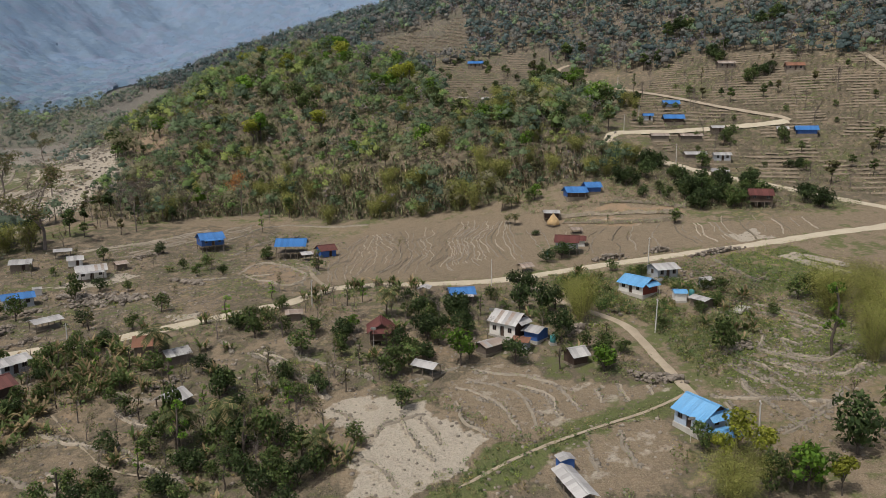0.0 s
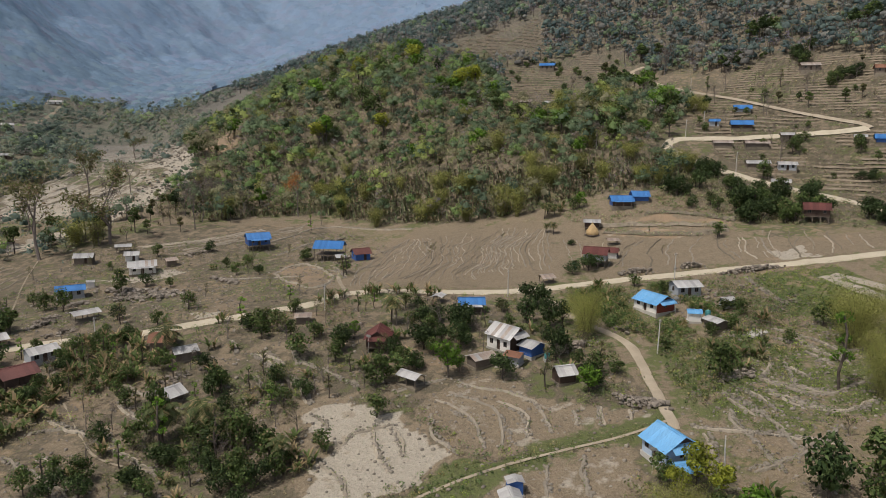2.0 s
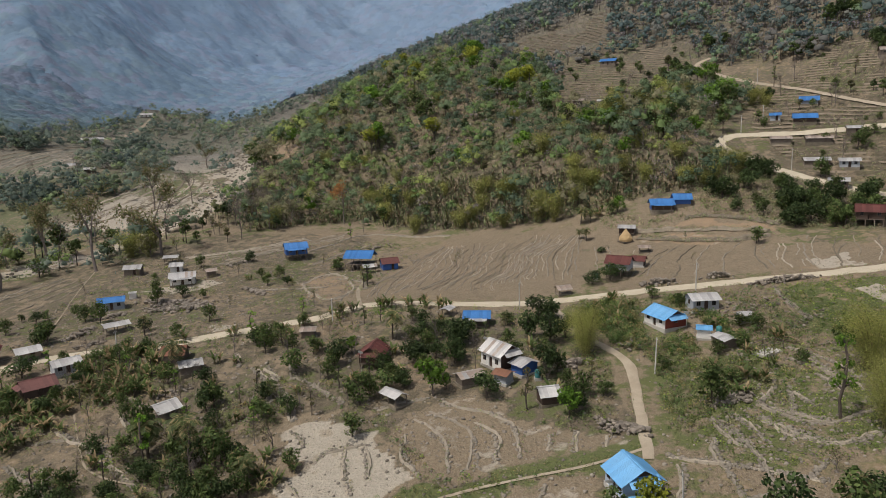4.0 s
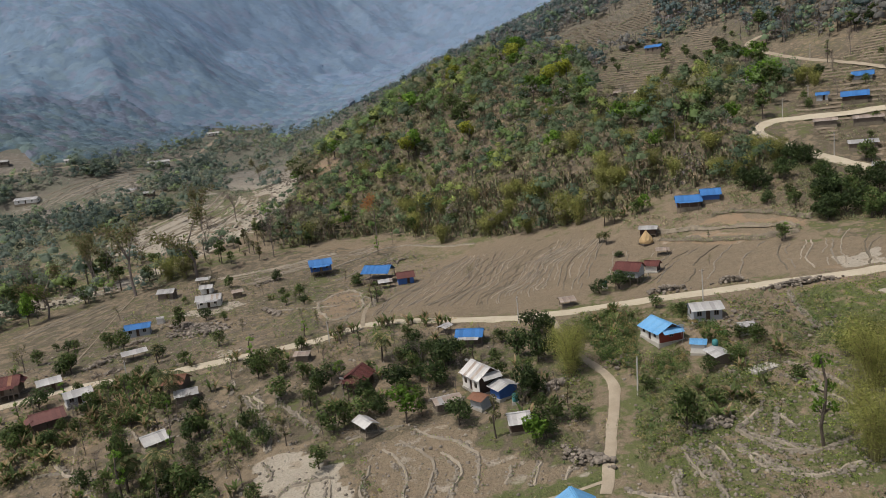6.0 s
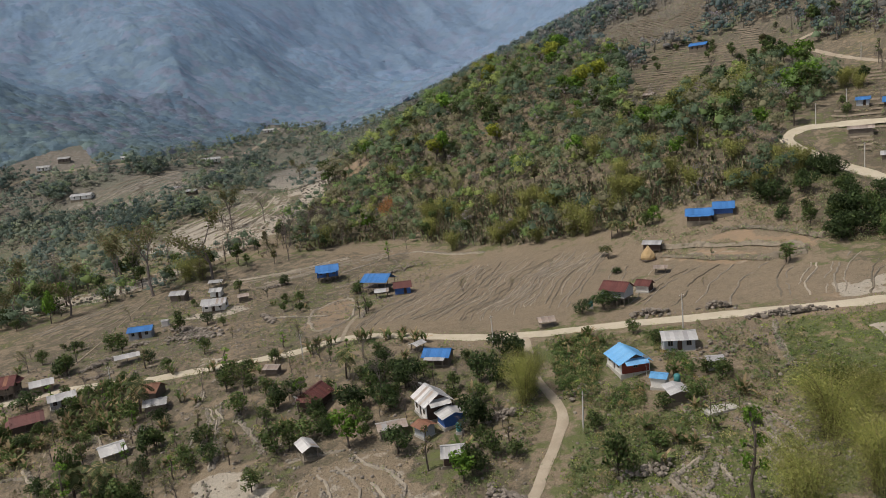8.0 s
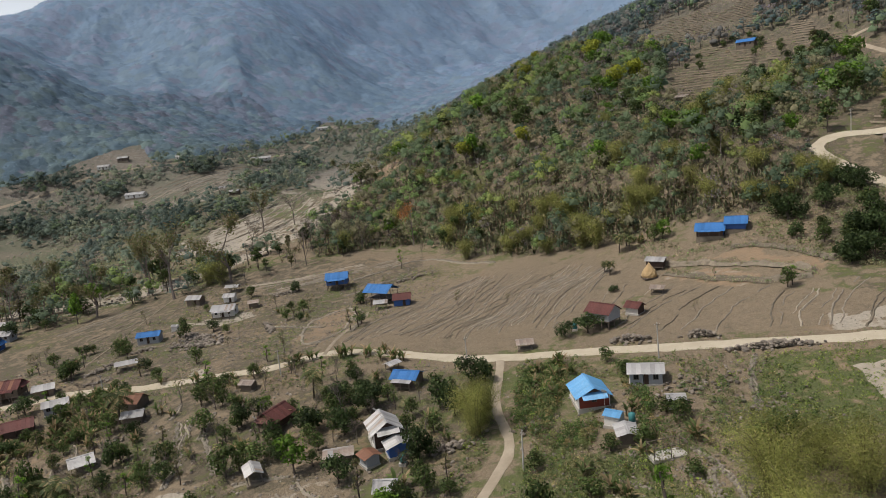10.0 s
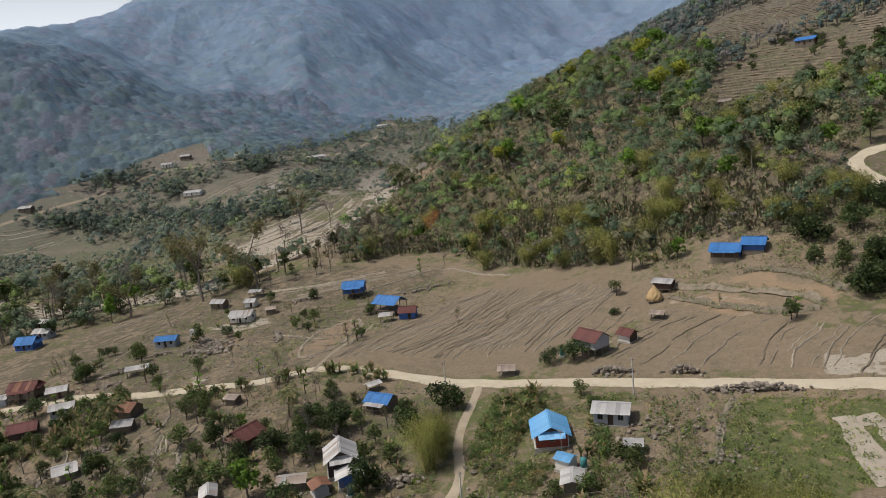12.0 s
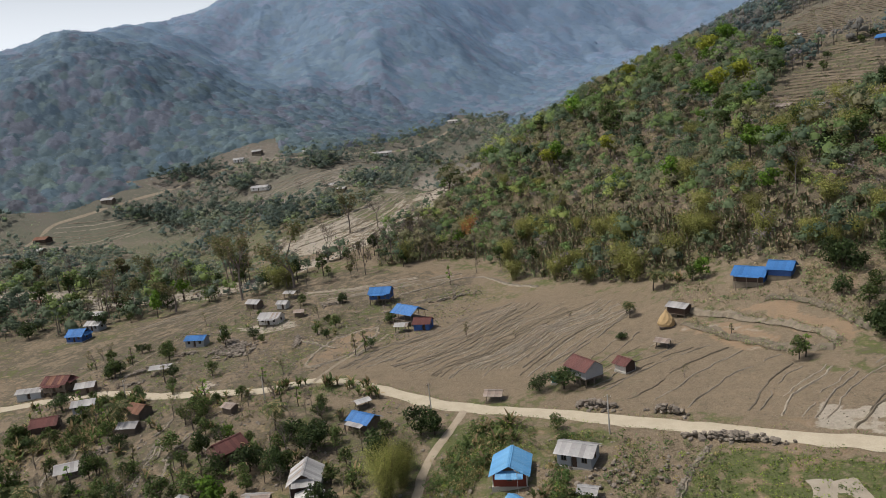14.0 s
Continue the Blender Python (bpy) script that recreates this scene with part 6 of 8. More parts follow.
def palm_parts(seed, height, fronds=16, reach=3.0):
    rg = random.Random(seed)
    tv, tf, lv, lf = [], [], [], []
    top = Vector((rg.uniform(-0.5, 0.5), rg.uniform(-0.5, 0.5), height * 0.72))
    tube(tv, tf, [(0, 0, -0.3), (top.x * 0.2, top.y * 0.2, height * 0.25), (top.x * 0.6, top.y * 0.6, height * 0.5), tuple(top)], [0.24, 0.18, 0.15, 0.14], 7)
    for k in range(fronds):
        az = 2.4 * k + rg.uniform(-0.2, 0.2)
        rise = 1.3 - 1.9 * k / fronds
        d = Vector((math.cos(az), math.sin(az), rise)).normalized()
        p, step = top.copy(), reach / 9
        for i in range(9):
            q = p + d * step
            side = d.cross(Vector((0, 0, 1))).normalized()
            ln = reach * 0.27 * math.sin(math.pi * (0.12 + 0.8 * i / 9))
            for sg in (-1, 1):
                for o in (0.0, 0.5):
                    r0 = p.lerp(q, o)
                    tip = r0 + (side * sg + d * 0.55 + Vector((0, 0, -0.45))) * ln
                    n = len(lv)
                    lv += [tuple(r0), tuple(r0 + d * step * 0.42), tuple(tip + d * 0.1), tuple(tip)]
                    lf.append((n, n + 1, n + 2, n + 3))
            p = q
            d = (d + Vector((0, 0, -0.17))).normalized()
    return mesh_of("trunk", tv, tf, "bark"), mesh_of("crown", lv, lf, "leaf_palm")


def bamboo_parts(seed, height, spread, culms=20, leaves=1250, size=0.8, material="leaf_bamboo"):
    rg = random.Random(seed)
    rn = np.random.default_rng(seed)
    tv, tf, spots = [], [], []
    for c in range(culms):
        a = rg.uniform(0, 6.28)
        r0 = spread * 0.12 * math.sqrt(rg.random())
        out = spread * rg.uniform(0.15, 0.5)
        h = height * rg.uniform(0.65, 1.0)
        pts = []
        for i in range(6):
            f = i / 5
            rad = r0 + out * f ** 2.2
            pts.append((math.cos(a) * rad, math.sin(a) * rad, h * (f - 0.16 * f ** 4) - 0.2))
        tube(tv, tf, pts, [0.06, 0.055, 0.05, 0.04, 0.03, 0.015], 4)
        spots.append(np.array(pts))
    spots = np.array(spots)
    ci = rn.integers(0, culms, leaves)
    f = rn.uniform(0.12, 1.0, leaves) ** 0.75 * 4.999
    i0 = f.astype(int)
    fr = (f - i0)[:, None]
    pos = spots[ci, i0] * (1 - fr) + spots[ci, i0 + 1] * fr
    pos += rn.normal(0, 1, pos.shape) * (0.3 + 0.055 * height) * np.array([1, 1, 0.8])
    way = np.stack([pos[:, 0] / spread, pos[:, 1] / spread, pos[:, 2] * 0 + 0.25], -1) * 1.6
    cv, cf = cards(pos, size, rn, 0.1, way, 0.24)
    soft = np.repeat(way + rn.normal(0, 0.25, way.shape) + np.array([0, 0, 0.3]), 4, 0)
    return mesh_of("culms", tv, tf, "culm"), fast_mesh("crown", cv, cf, material, soft / np.linalg.norm(soft, axis=1)[:, None])


# masters stand out of the way under the ground and are planted by copies
def master(name, meshes, label, category="tree", group=""):
    e = make_tree(name, meshes, label, category, group)
    return e


KINDS = {}
for i in range(4):
    KINDS["mango%d" % i] = ("garden_tree", tree_parts(20 + i, 5.5, 5.6, 760, 0.52, 0.13, 0.16, 9, 1.15, material="leaf_dark"), "dense dark green leafy garden tree", "tree", "dark garden trees")
    KINDS["green%d" % i] = ("garden_tree", tree_parts(40 + i, 5.5, 4.8, 560, 0.5, 0.16, 0.14, 8, 1.1, material="leaf_mid"), "green leafy garden tree with an open crown", "tree", "green garden trees")
    KINDS["forest%d" % i] = ("forest_tree", tree_parts(60 + i, 11, 6.0, 420, 0.95, 0.35, 0.2, 8, 0.95, material=("leaf_mid", "leaf_dark", "leaf_olive", "leaf_mid")[i]), "tall forest tree on the wooded hill", "tree", "hill forest trees")
    KINDS["bare%d" % i] = ("leafless_tree", bare_parts(80 + i, 14, 0.75, 420, "twig", 0.5), "tall leafless tree with grey branches", "tree", "leafless trees")
    KINDS["banana%d" % i] = ("banana_plant", banana_parts(100 + i, 2 + i % 3), "banana plant with ragged arching leaves", "banana plant", "banana plants")
    KINDS["dry_banana%d" % i] = ("banana_plant", banana_parts(120 + i, 2 + i % 2, 2.6, "leaf_banana_dry"), "half withered banana plant on the slope", "banana plant", "slope banana plants")
for i in range(3):
    KINDS["bright%d" % i] = ("garden_tree", tree_parts(140 + i, 6, 4.6, 600, 0.52, 0.25, 0.15, 8, 1.1, material="leaf_bright"), "bright fresh green leafy tree", "tree", "bright green trees")
    KINDS["bamboo%d" % i] = ("bamboo_clump", bamboo_parts(160 + i, 10, 7, 24, 2600, 0.55), "feathery yellow green bamboo clump", "bamboo", "bamboo clumps")
    KINDS["fine_bamboo%d" % i] = ("bamboo_clump", bamboo_parts(165 + i, 10, 7, 34, 21000, 0.2), "tall feathery yellow green bamboo clump", "bamboo", "bamboo clumps")
    KINDS["thin%d" % i] = ("field_tree", bare_parts(180 + i, 5, 0.8, 160, "leaf_olive", 0.35, thick=0.1), "thin small tree with few dry leaves", "tree", "thin field trees")
    KINDS["pollard%d" % i] = ("lopped_tree", pollard_parts(200 + i, 6.5, ("leaf_bright", "leaf_olive", "leaf_mid")[i]), "lopped tree trunk with tufts of leaves", "tree", "lopped trees")
    KINDS["half%d" % i] = ("riverside_tree", bare_parts(220 + i, 16, 0.7, 900, "leaf_olive", 0.75, thick=0.3), "tall spreading tree with thin olive leaves", "tree", "tall riverside trees")
for i in range(2):
    KINDS["palm%d" % i] = ("palm_tree", palm_parts(240 + i, 7.5), "coconut palm with drooping fronds", "palm tree", "palms")
    KINDS["yellow%d" % i] = ("garden_tree", tree_parts(250 + i, 7, 5, 850, 0.46, 0.3, 0.15, 8, 1.0, material="leaf_yellow"), "leafy tree with bright yellow green crown", "tree", "yellow green trees")
for i in range(4):
    KINDS["hill_mango%d" % i] = ("hillside_tree", KINDS["mango%d" % i][1], "dense dark green tree on the terraced hillside", "tree", "dark hillside trees")
    KINDS["hill_green%d" % i] = ("hillside_tree", KINDS["green%d" % i][1], "green leafy tree on the terraced hillside", "tree", "green hillside trees")
KINDS["orange0"] = ("tree", bare_parts(270, 13, 0.5, 700, "leaf_orange", 0.55, thick=0.2), "tree covered in rusty orange leaves", "tree")
MASTERS = {}


def put(kind, x, y, size=1.0, yaw=None, tilt=0.0, wide=1.0):
    """Plants one of a kind; the first stands as the master for the copies."""
    name, meshes, *tags = KINDS[kind]
    yaw = PLANT_RNG.uniform(0, 360) if yaw is None else yaw
    if kind not in MASTERS:
        MASTERS[kind] = make_tree(name, meshes, *tags)
        MASTERS[kind].matrix_basis = pose(x, y, stand(x, y) - 0.05, tilt, 0, yaw) @ Matrix.Diagonal((size * wide, size * wide, size, 1))
        return MASTERS[kind]
    e = MASTERS[kind]
    made = e.copy()
    scene.collection.objects.link(made)
    for o in e.children:
        q = o.copy()
        scene.collection.objects.link(q)
        q.parent = made
    made.matrix_basis = pose(x, y, stand(x, y) - 0.05, tilt, 0, yaw) @ Matrix.Diagonal((size * wide, size * wide, size, 1))
    return made


def clear(pts, margin=0.8):
    """Leaves out what would stand inside a house."""
    ok = np.ones(len(pts), bool)
    for _, hx, hy, hyaw, hl, hw, _o in HOUSES:
        c, s = math.cos(radians(hyaw)), math.sin(radians(hyaw))
        u, v = (pts[:, 0] - hx) * c + (pts[:, 1] - hy) * s, -(pts[:, 0] - hx) * s + (pts[:, 1] - hy) * c
        ok &= ~((np.abs(u) < hl / 2 + margin) & (np.abs(v) < hw / 2 + margin))
    for poly in (BIG_FIELD, RIGHT_FIELD, SHELF_LOW, PALE_FIELD, ROUND_FIELD, NEAR_FIELD):
        ok &= ~inside(pts[:, 0], pts[:, 1], poly)
    return pts[ok]


PLANT_RNG = random.Random(11)

# garden trees: kind, x, y, height, width
DARK = [(42.8, 127.6, 5.9, 5.4), (35.4, 127.8, 5.4, 5.8), (43.8, 136.3, 5.6, 5.2), (19, 130.5, 5.2, 4.7), (29.5, 125.1, 4.9, 4.2), (60.0, 119.6, 6.4, 5.0), (47.8, 113.5, 5.1, 4.9),
        (58.6, 136.8, 6.5, 5.0), (62.5, 133.5, 7.4, 5.0), (66, 134.7, 5.3, 4.4), (62.2, 146.6, 5.9, 5.6), (65.2, 147, 5.2, 4.4), (-3.5, 119.4, 6, 3.9), (83.6, 167.4, 4.6, 5.8), (78.8, 166.3, 3.4, 4.4), (79.6, 69.4, 9, 7),
        (87.7, 193.5, 1.8, 3), (9.7, 212.6, 2.5, 3.6), (44.4, 136.6, 5.6, 5.5), (36.6, 138.8, 5, 5.6), (-55.6, 161, 5.4, 5.2), (-49.2, 141.4, 5, 5.8)]
for i, (x, y, h, w) in enumerate(DARK):
    put("mango%d" % (i % 4), x, y, h / 5.5, wide=w / 5.2 / (h / 5.5))
LEAFY = [(25.3, 115, 6.4, 5.1), (24.8, 105.6, 4.2, 3.8), (32.4, 120.8, 3, 3), (83.1, 102, 7.6, 5.2), (89, 108.4, 3, 3.6), (96, 120.4, 3.2, 3.8), (101.5, 126.2, 3.8, 3.2), (91.2, 119.4, 2.8, 3.4),
         (113, 116.5, 5.9, 4.8), (11.4, 129, 5, 5.3), (-53, 178.3, 4.9, 4.7), (-31, 151.9, 3.4, 3), (-44.6, 126.9, 5.3, 5.4), (9.3, 112.3, 3.8, 3.2), (2.5, 144.3, 4.9, 4.7), (88.8, 150.4, 3.2, 3.4),
         (92.6, 143.5, 3.1, 3.2), (102.1, 128.3, 2.8, 3), (99.4, 129.3, 2.8, 3.8), (-9.7, 107, 11, 4.6), (-2.2, 120.4, 5.3, 4.1), (3.3, 101.4, 7.1, 4.8), (-12, 95.9, 3.4, 2.7), (-4.5, 97.4, 3.3, 2.4),
         (61, 77.8, 4.6, 3.4)]
for i, (x, y, h, w) in enumerate(LEAFY):
    put("green%d" % (i % 4), x, y, h / 5.5, wide=w / 4.4 / (h / 5.5))
MORE_LEAFY = [(62.9, 66.7, 6.5, 3.7), (61.5, 106, 5.2, 3.8), (73.4, 67, 3.2, 2.4), (29.4, 118.8, 4.2, 5), (-47.6, 175.3, 6.4, 4.4), (-37.8, 189.1, 7.4, 4.4), (-53.8, 161, 6.2, 4.6), (125, 177.8, 4.6, 3.9),
              (97.9, 221.8, 5, 4.5), (0.5, 104.7, 4.6, 5.4), (-3.6, 105.3, 5.4, 5), (16, 99, 3.4, 3), (8, 98, 5, 4.5), (4, 95, 3.5, 4), (68, 110, 3, 3), (80, 116, 3, 3.4), (60, 128, 4, 3.6), (55.2, 145.2, 3.4, 3.4),
              (-20, 128, 4, 3.6), (14, 136, 4.2, 3.6), (8, 122, 3.4, 3.2), (103, 112, 2.6, 3), (116, 115.5, 6.4, 5)]
for i, (x, y, h, w) in enumerate(MORE_LEAFY):
    put("green%d" % ((i + 2) % 4), x, y, h / 5.5, wide=w / 4.4 / (h / 5.5))
for i, (x, y, h) in enumerate([(38.4, 115.9, 7.2), (60.5, 103.8, 5.6), (67.2, 65, 7.2), (-114, 236, 10), (22, 135, 4), (100, 222, 6), (112, 258, 8), (140, 262, 8)]):
    put("bright%d" % (i % 3), x, y, h / 6)
for i, (x, y, h) in enumerate([(64.6, 74.8, 7.2), (61.3, 73.5, 5.2), (66.5, 72.2, 5.5), (71, 63.5, 5.5)]):
    put("yellow%d" % (i % 2), x, y, h / 7)
for i, (x, y, h) in enumerate([(30.1, 140.6, 7.6), (-9.3, 106.3, 8.6), (-15.1, 135.1, 9), (-2.6, 106, 8.2), (9.9, 96, 5.6), (66, 66.5, 6), (88, 222, 6.5), (91, 221, 5.5)]):
    put("palm%d" % (i % 2), x, y, h / 7.5)
for i, (x, y, h, w) in enumerate([(68.2, 126.4, 12, 7.5), (68.8, 130.4, 10, 6), (33.7, 252.9, 9, 7), (76.4, 235, 14, 8.5), (80.8, 231, 12, 7), (64.8, 239, 7, 6), (-67.3, 244.3, 11, 9.5), (-60.4, 242.5, 11, 8),
                                 (57.6, 66.5, 9, 8), (104.2, 89.7, 14, 9), (112.4, 107, 14, 11), (122.5, 108, 11, 10), (118.3, 113, 8, 6), (114, 95, 15, 10), (50, 250, 8, 7), (70, 262, 10, 7), (96, 246, 9, 8),
                                 (104, 268, 10, 8), (118, 262, 9, 8), (128, 246, 8, 8), (86, 284, 11, 9), (112, 292, 11, 9), (120, 300, 12, 9), (132, 281, 12, 8), (141, 301, 13, 9), (150, 330, 12, 9), (128, 330, 10, 8)]):
    put(("fine_bamboo%d" if y < 140 else "bamboo%d") % (i % 3), x, y, h / 10, wide=w / 7 / (h / 10))
for i, (x, y, h, tl) in enumerate([(-74, 231.7, 29, 6), (-55.6, 241.8, 29, -9), (-99.8, 248.7, 21, 4), (-85.7, 317.8, 23, -4), (-96.6, 436.6, 18, 3), (-130, 232, 20, 4), (-150, 228, 18, -4), (-118, 215, 17, 3)]):
    put("half%d" % (i % 3), x, y, h / 16, tilt=tl)
for i, (x, y, h, tl) in enumerate([(-114.6, 236.6, 20, 3), (-68.6, 318.4, 17, 2), (-146.8, 376.5, 15, 0), (-174, 384.9, 12, 2), (-30.7, 255.3, 15, 2), (27.1, 311.9, 13, -3), (-25.6, 316, 12, 4), (43.7, 308.1, 12, -12),
                                   (39.5, 133.6, 7.4, 0), (98, 398, 14, 0), (60, 352, 13, 0), (14, 345, 13, 5), (140, 352, 11, 0), (176, 350, 11, 0), (205, 318, 12, 0), (254, 275, 14, 0), (90, 430, 13, 0), (-16, 345, 14, -4)]):
    put("bare%d" % (i % 4), x, y, h / 14, tilt=tl)
put("orange0", 4.2, 281.5, 1.25)
for i, (x, y, h) in enumerate([(46.2, 195.4, 5.2), (13.5, 263.6, 6.5), (-3.9, 141.9, 6.8), (-25.4, 120.1, 6), (-23.2, 114.3, 4.6), (8.5, 137.2, 7), (14.5, 115.6, 5.6), (20.5, 133, 4), (5, 118, 5), (17, 125, 5), (33, 136, 5),
                               (60, 196, 3), (-6, 112, 5), (-20, 104, 5), (70, 208, 3), (106, 172, 3), (12, 104, 6), (92, 82, 4), (84, 76, 3.6), (110, 100, 4), (25, 150, 3), (34, 150, 3), (-14, 176, 4), (2, 178, 4),
                               (-6, 208, 5), (4, 222, 4), (-22, 216, 5), (-44, 226, 5), (-66, 206, 5), (-76, 172, 5)]):
    put("thin%d" % (i % 3), x, y, h / 5)
for i, (x, y, h) in enumerate([(99.1, 93.4, 13), (54.2, 107.9, 7.5), (21.5, 184.2, 5.8), (-9, 104, 9), (0.2, 99.3, 9), (-24, 98, 5.5), (-2, 150, 5.5), (20.5, 181, 6), (111.4, 192.4, 2.2), (126, 178.5, 4.2), (90, 225, 5),
                               (-28, 141, 5), (8, 160, 4), (-30, 160, 5), (-58, 170, 6), (10, 250, 7), (222, 300, 8), (196, 318, 9)]):
    put("pollard%d" % (i % 3), x, y, h / 6.5, wide=0.8 + 0.5 * (h < 6))

GARDENS = [(-62, 128), (-36, 112), (-16, 92), (12, 84), (18, 96), (14, 112), (30, 116), (44, 118), (62, 104), (68, 116), (64, 132), (68, 150), (44, 150), (20, 154), (-4, 148), (-40, 150)]
gpts = scatter(GARDENS, 900, 57)
chosen = []
for p in gpts[value_noise(gpts[:, 0], gpts[:, 1], 13, 17) > -0.1]:
    free = all(abs(p[0] - h[1]) + abs(p[1] - h[2]) > 5.5 for h in HOUSES)
    if free and not any(inside(np.array([p[0]]), np.array([p[1]]), f)[0] for f in (PALE_FIELD, ROUND_FIELD)) and all((p[0] - q[0]) ** 2 + (p[1] - q[1]) ** 2 > 9 for q in chosen):
        chosen.append((float(p[0]), float(p[1])))
    if len(chosen) >= 185:
        break
for i, (x, y) in enumerate(chosen):
    put(("green%d", "mango%d", "thin%d", "banana%d", "green%d", "pollard%d", "bare%d")[i % 7] % (i % 3), x, y, (PLANT_RNG.uniform(0.5, 0.95), 0.7, 1.0, 1.1, 0.7, 0.7, 0.38)[i % 7])
# thickets of the upland plots and the shady clump below the village
for i, (x, y) in enumerate([(-71.4, 181.5), (-66.7, 179.9), (-65.0, 181.3), (-72.6, 164.8), (-69.3, 165.0), (-69.3, 170.4), (-56.4, 164.3), (-57.3, 183.2), (-54.6, 183.2), (-53.5, 215.6), (-48.0, 214.7), (-33.6, 197.1),
                            (-36.6, 225.1), (-17.4, 209.3), (-6.1, 198.6), (-9.7, 200.9), (-2.9, 197.1), (-26.4, 193.7), (-44.4, 205.5), (-34.7, 221.6), (-13.8, 211.3), (-21.3, 228.2), (-7.2, 206.9), (-2.7, 201.1),
                            (9.9, 164.9), (-15.9, 164.5), (-31.8, 164.1), (9.9, 214.8), (-62, 172), (-78, 176), (-20.9, 155.5), (21.1, 187.1), (9.2, 213.3)]):
    put(("green%d", "mango%d", "green%d", "banana%d", "thin%d")[i % 5] % (i % 3), x, y, PLANT_RNG.uniform(0.45, 0.85) * (1.6 if i % 5 > 2 else 1))
for i, (x, y) in enumerate([(-0.1, 95.9), (3.6, 95.9), (6.9, 91.9), (9.2, 92.7), (-0.5, 102.8), (4.0, 102.2), (-2.2, 99.0), (3.1, 92.6), (6.8, 101.3), (-26.4, 97.0), (-22.1, 94.9), (-18.9, 98.6), (-6.7, 99.8),
                            (87.4, 70.5), (92.1, 73.2), (83.4, 65.5), (96, 70), (90, 66), (100, 76), (89, 61)]):
    put(("mango%d", "green%d", "mango%d", "green%d")[i % 4] % (i % 4), x, y, PLANT_RNG.uniform(0.75, 1.2) * (1.25 if x > 80 else 0.8))
put("bright0", -102.4, 213.6, 2.0, wide=0.6)
put("half1", -99.6, 220.0, 1.3)
put("half2", -101.6, 252.4, 1.35)
# banana groves
GROVE_A = [(-42, 149), (-32, 153), (-22, 149), (-18, 138), (-15, 129), (-26, 127), (-37, 138)]
GROVE_B = [(-50, 131), (-46, 136), (-32, 130), (-29, 118), (-37, 112)]
spots = [tuple(p) for p in np.vstack([scatter(GROVE_A, 80, 21), scatter(GROVE_B, 50, 22)])]
spots += [(12, 97), (14, 95.5), (16, 98), (10, 94), (96, 118), (98, 112), (89.5, 104), (92, 109), (94, 107), (98, 122), (88, 114), (20, 160), (27, 161.5), (33, 161.5), (37, 160.6), (15, 158), (41, 160),
          (78, 140), (76, 143), (80, 138), (79, 145), (82, 146), (77, 136), (75, 148), (80, 150), (73, 139), (67, 68), (69, 66), (70, 69), (64, 68), (72, 71), (31, 133), (24, 122), (51, 132), (60, 112), (94, 130), (103, 121),
          (58, 131), (-6, 138), (-2, 136), (-60, 140), (-55, 136), (-18, 153), (92, 226), (94, 223), (96, 227), (3, 152), (9, 153), (-6, 151), (102, 232), (106, 229), (11, 96.7), (12.8, 93.5), (13.9, 94.4), (11.3, 101), (17.2, 155.1), (17.7, 158.2), (26.4, 162.1), (29, 162.8), (32.8, 163.2), (37.1, 163.6), (43.2, 159.5),
          (-1.3, 149), (0.8, 147.7), (4, 144.1), (5.5, 149)]
for i, (x, y) in enumerate(spots):
    put("banana%d" % (i % 4), x, y, PLANT_RNG.uniform(0.9, 1.5))
SLOPE = [(-28, 266), (-8, 287), (8, 292), (8, 330), (30, 318), (57, 290), (92, 262), (118, 250), (138, 240), (138, 225), (108, 229), (86, 234), (70, 239), (49, 249), (24, 266), (12, 289)]
for i, (x, y) in enumerate(scatter(SLOPE, 90, 31)):
    put("dry_banana%d" % (i % 4), float(x), float(y), PLANT_RNG.uniform(0.9, 1.6))

# the wooded knoll: tall trees, more of them towards the top
knoll_pts = scatter(KNOLL, 1400, 41)
kz = land(knoll_pts[:, 0], knoll_pts[:, 1])
keep = []
for p, z in zip(knoll_pts, kz):
    chance = 0.22 if inside(np.array([p[0]]), np.array([p[1]]), SLOPE)[0] else 0.8
    gap = 6.5 if chance < 0.5 else 4.6
    if PLANT_RNG.random() < chance and all((p[0] - q[0]) ** 2 + (p[1] - q[1]) ** 2 > gap * gap for q in keep):
        if not any(inside(np.array([p[0]]), np.array([p[1]]), t)[0] for t in TERRACES):
            keep.append((float(p[0]), float(p[1])))
    if len(keep) >= 130:
        break
for i, (x, y) in enumerate(keep):
    r = PLANT_RNG.random()
    high = float(land(x, y)) > 48
    if r < 0.13:
        put("bare%d" % (i % 4), x, y, PLANT_RNG.uniform(0.6, 0.95))
    elif r < 0.22:
        put("bright%d" % (i % 3), x, y, PLANT_RNG.uniform(1.0, 1.7))
    elif r < 0.36:
        put("bamboo%d" % (i % 3), x, y, PLANT_RNG.uniform(0.7, 1.1))
    else:
        put("forest%d" % (i % 4), x, y, PLANT_RNG.uniform(0.6, 1.1) * (1.0 if high else 0.7))
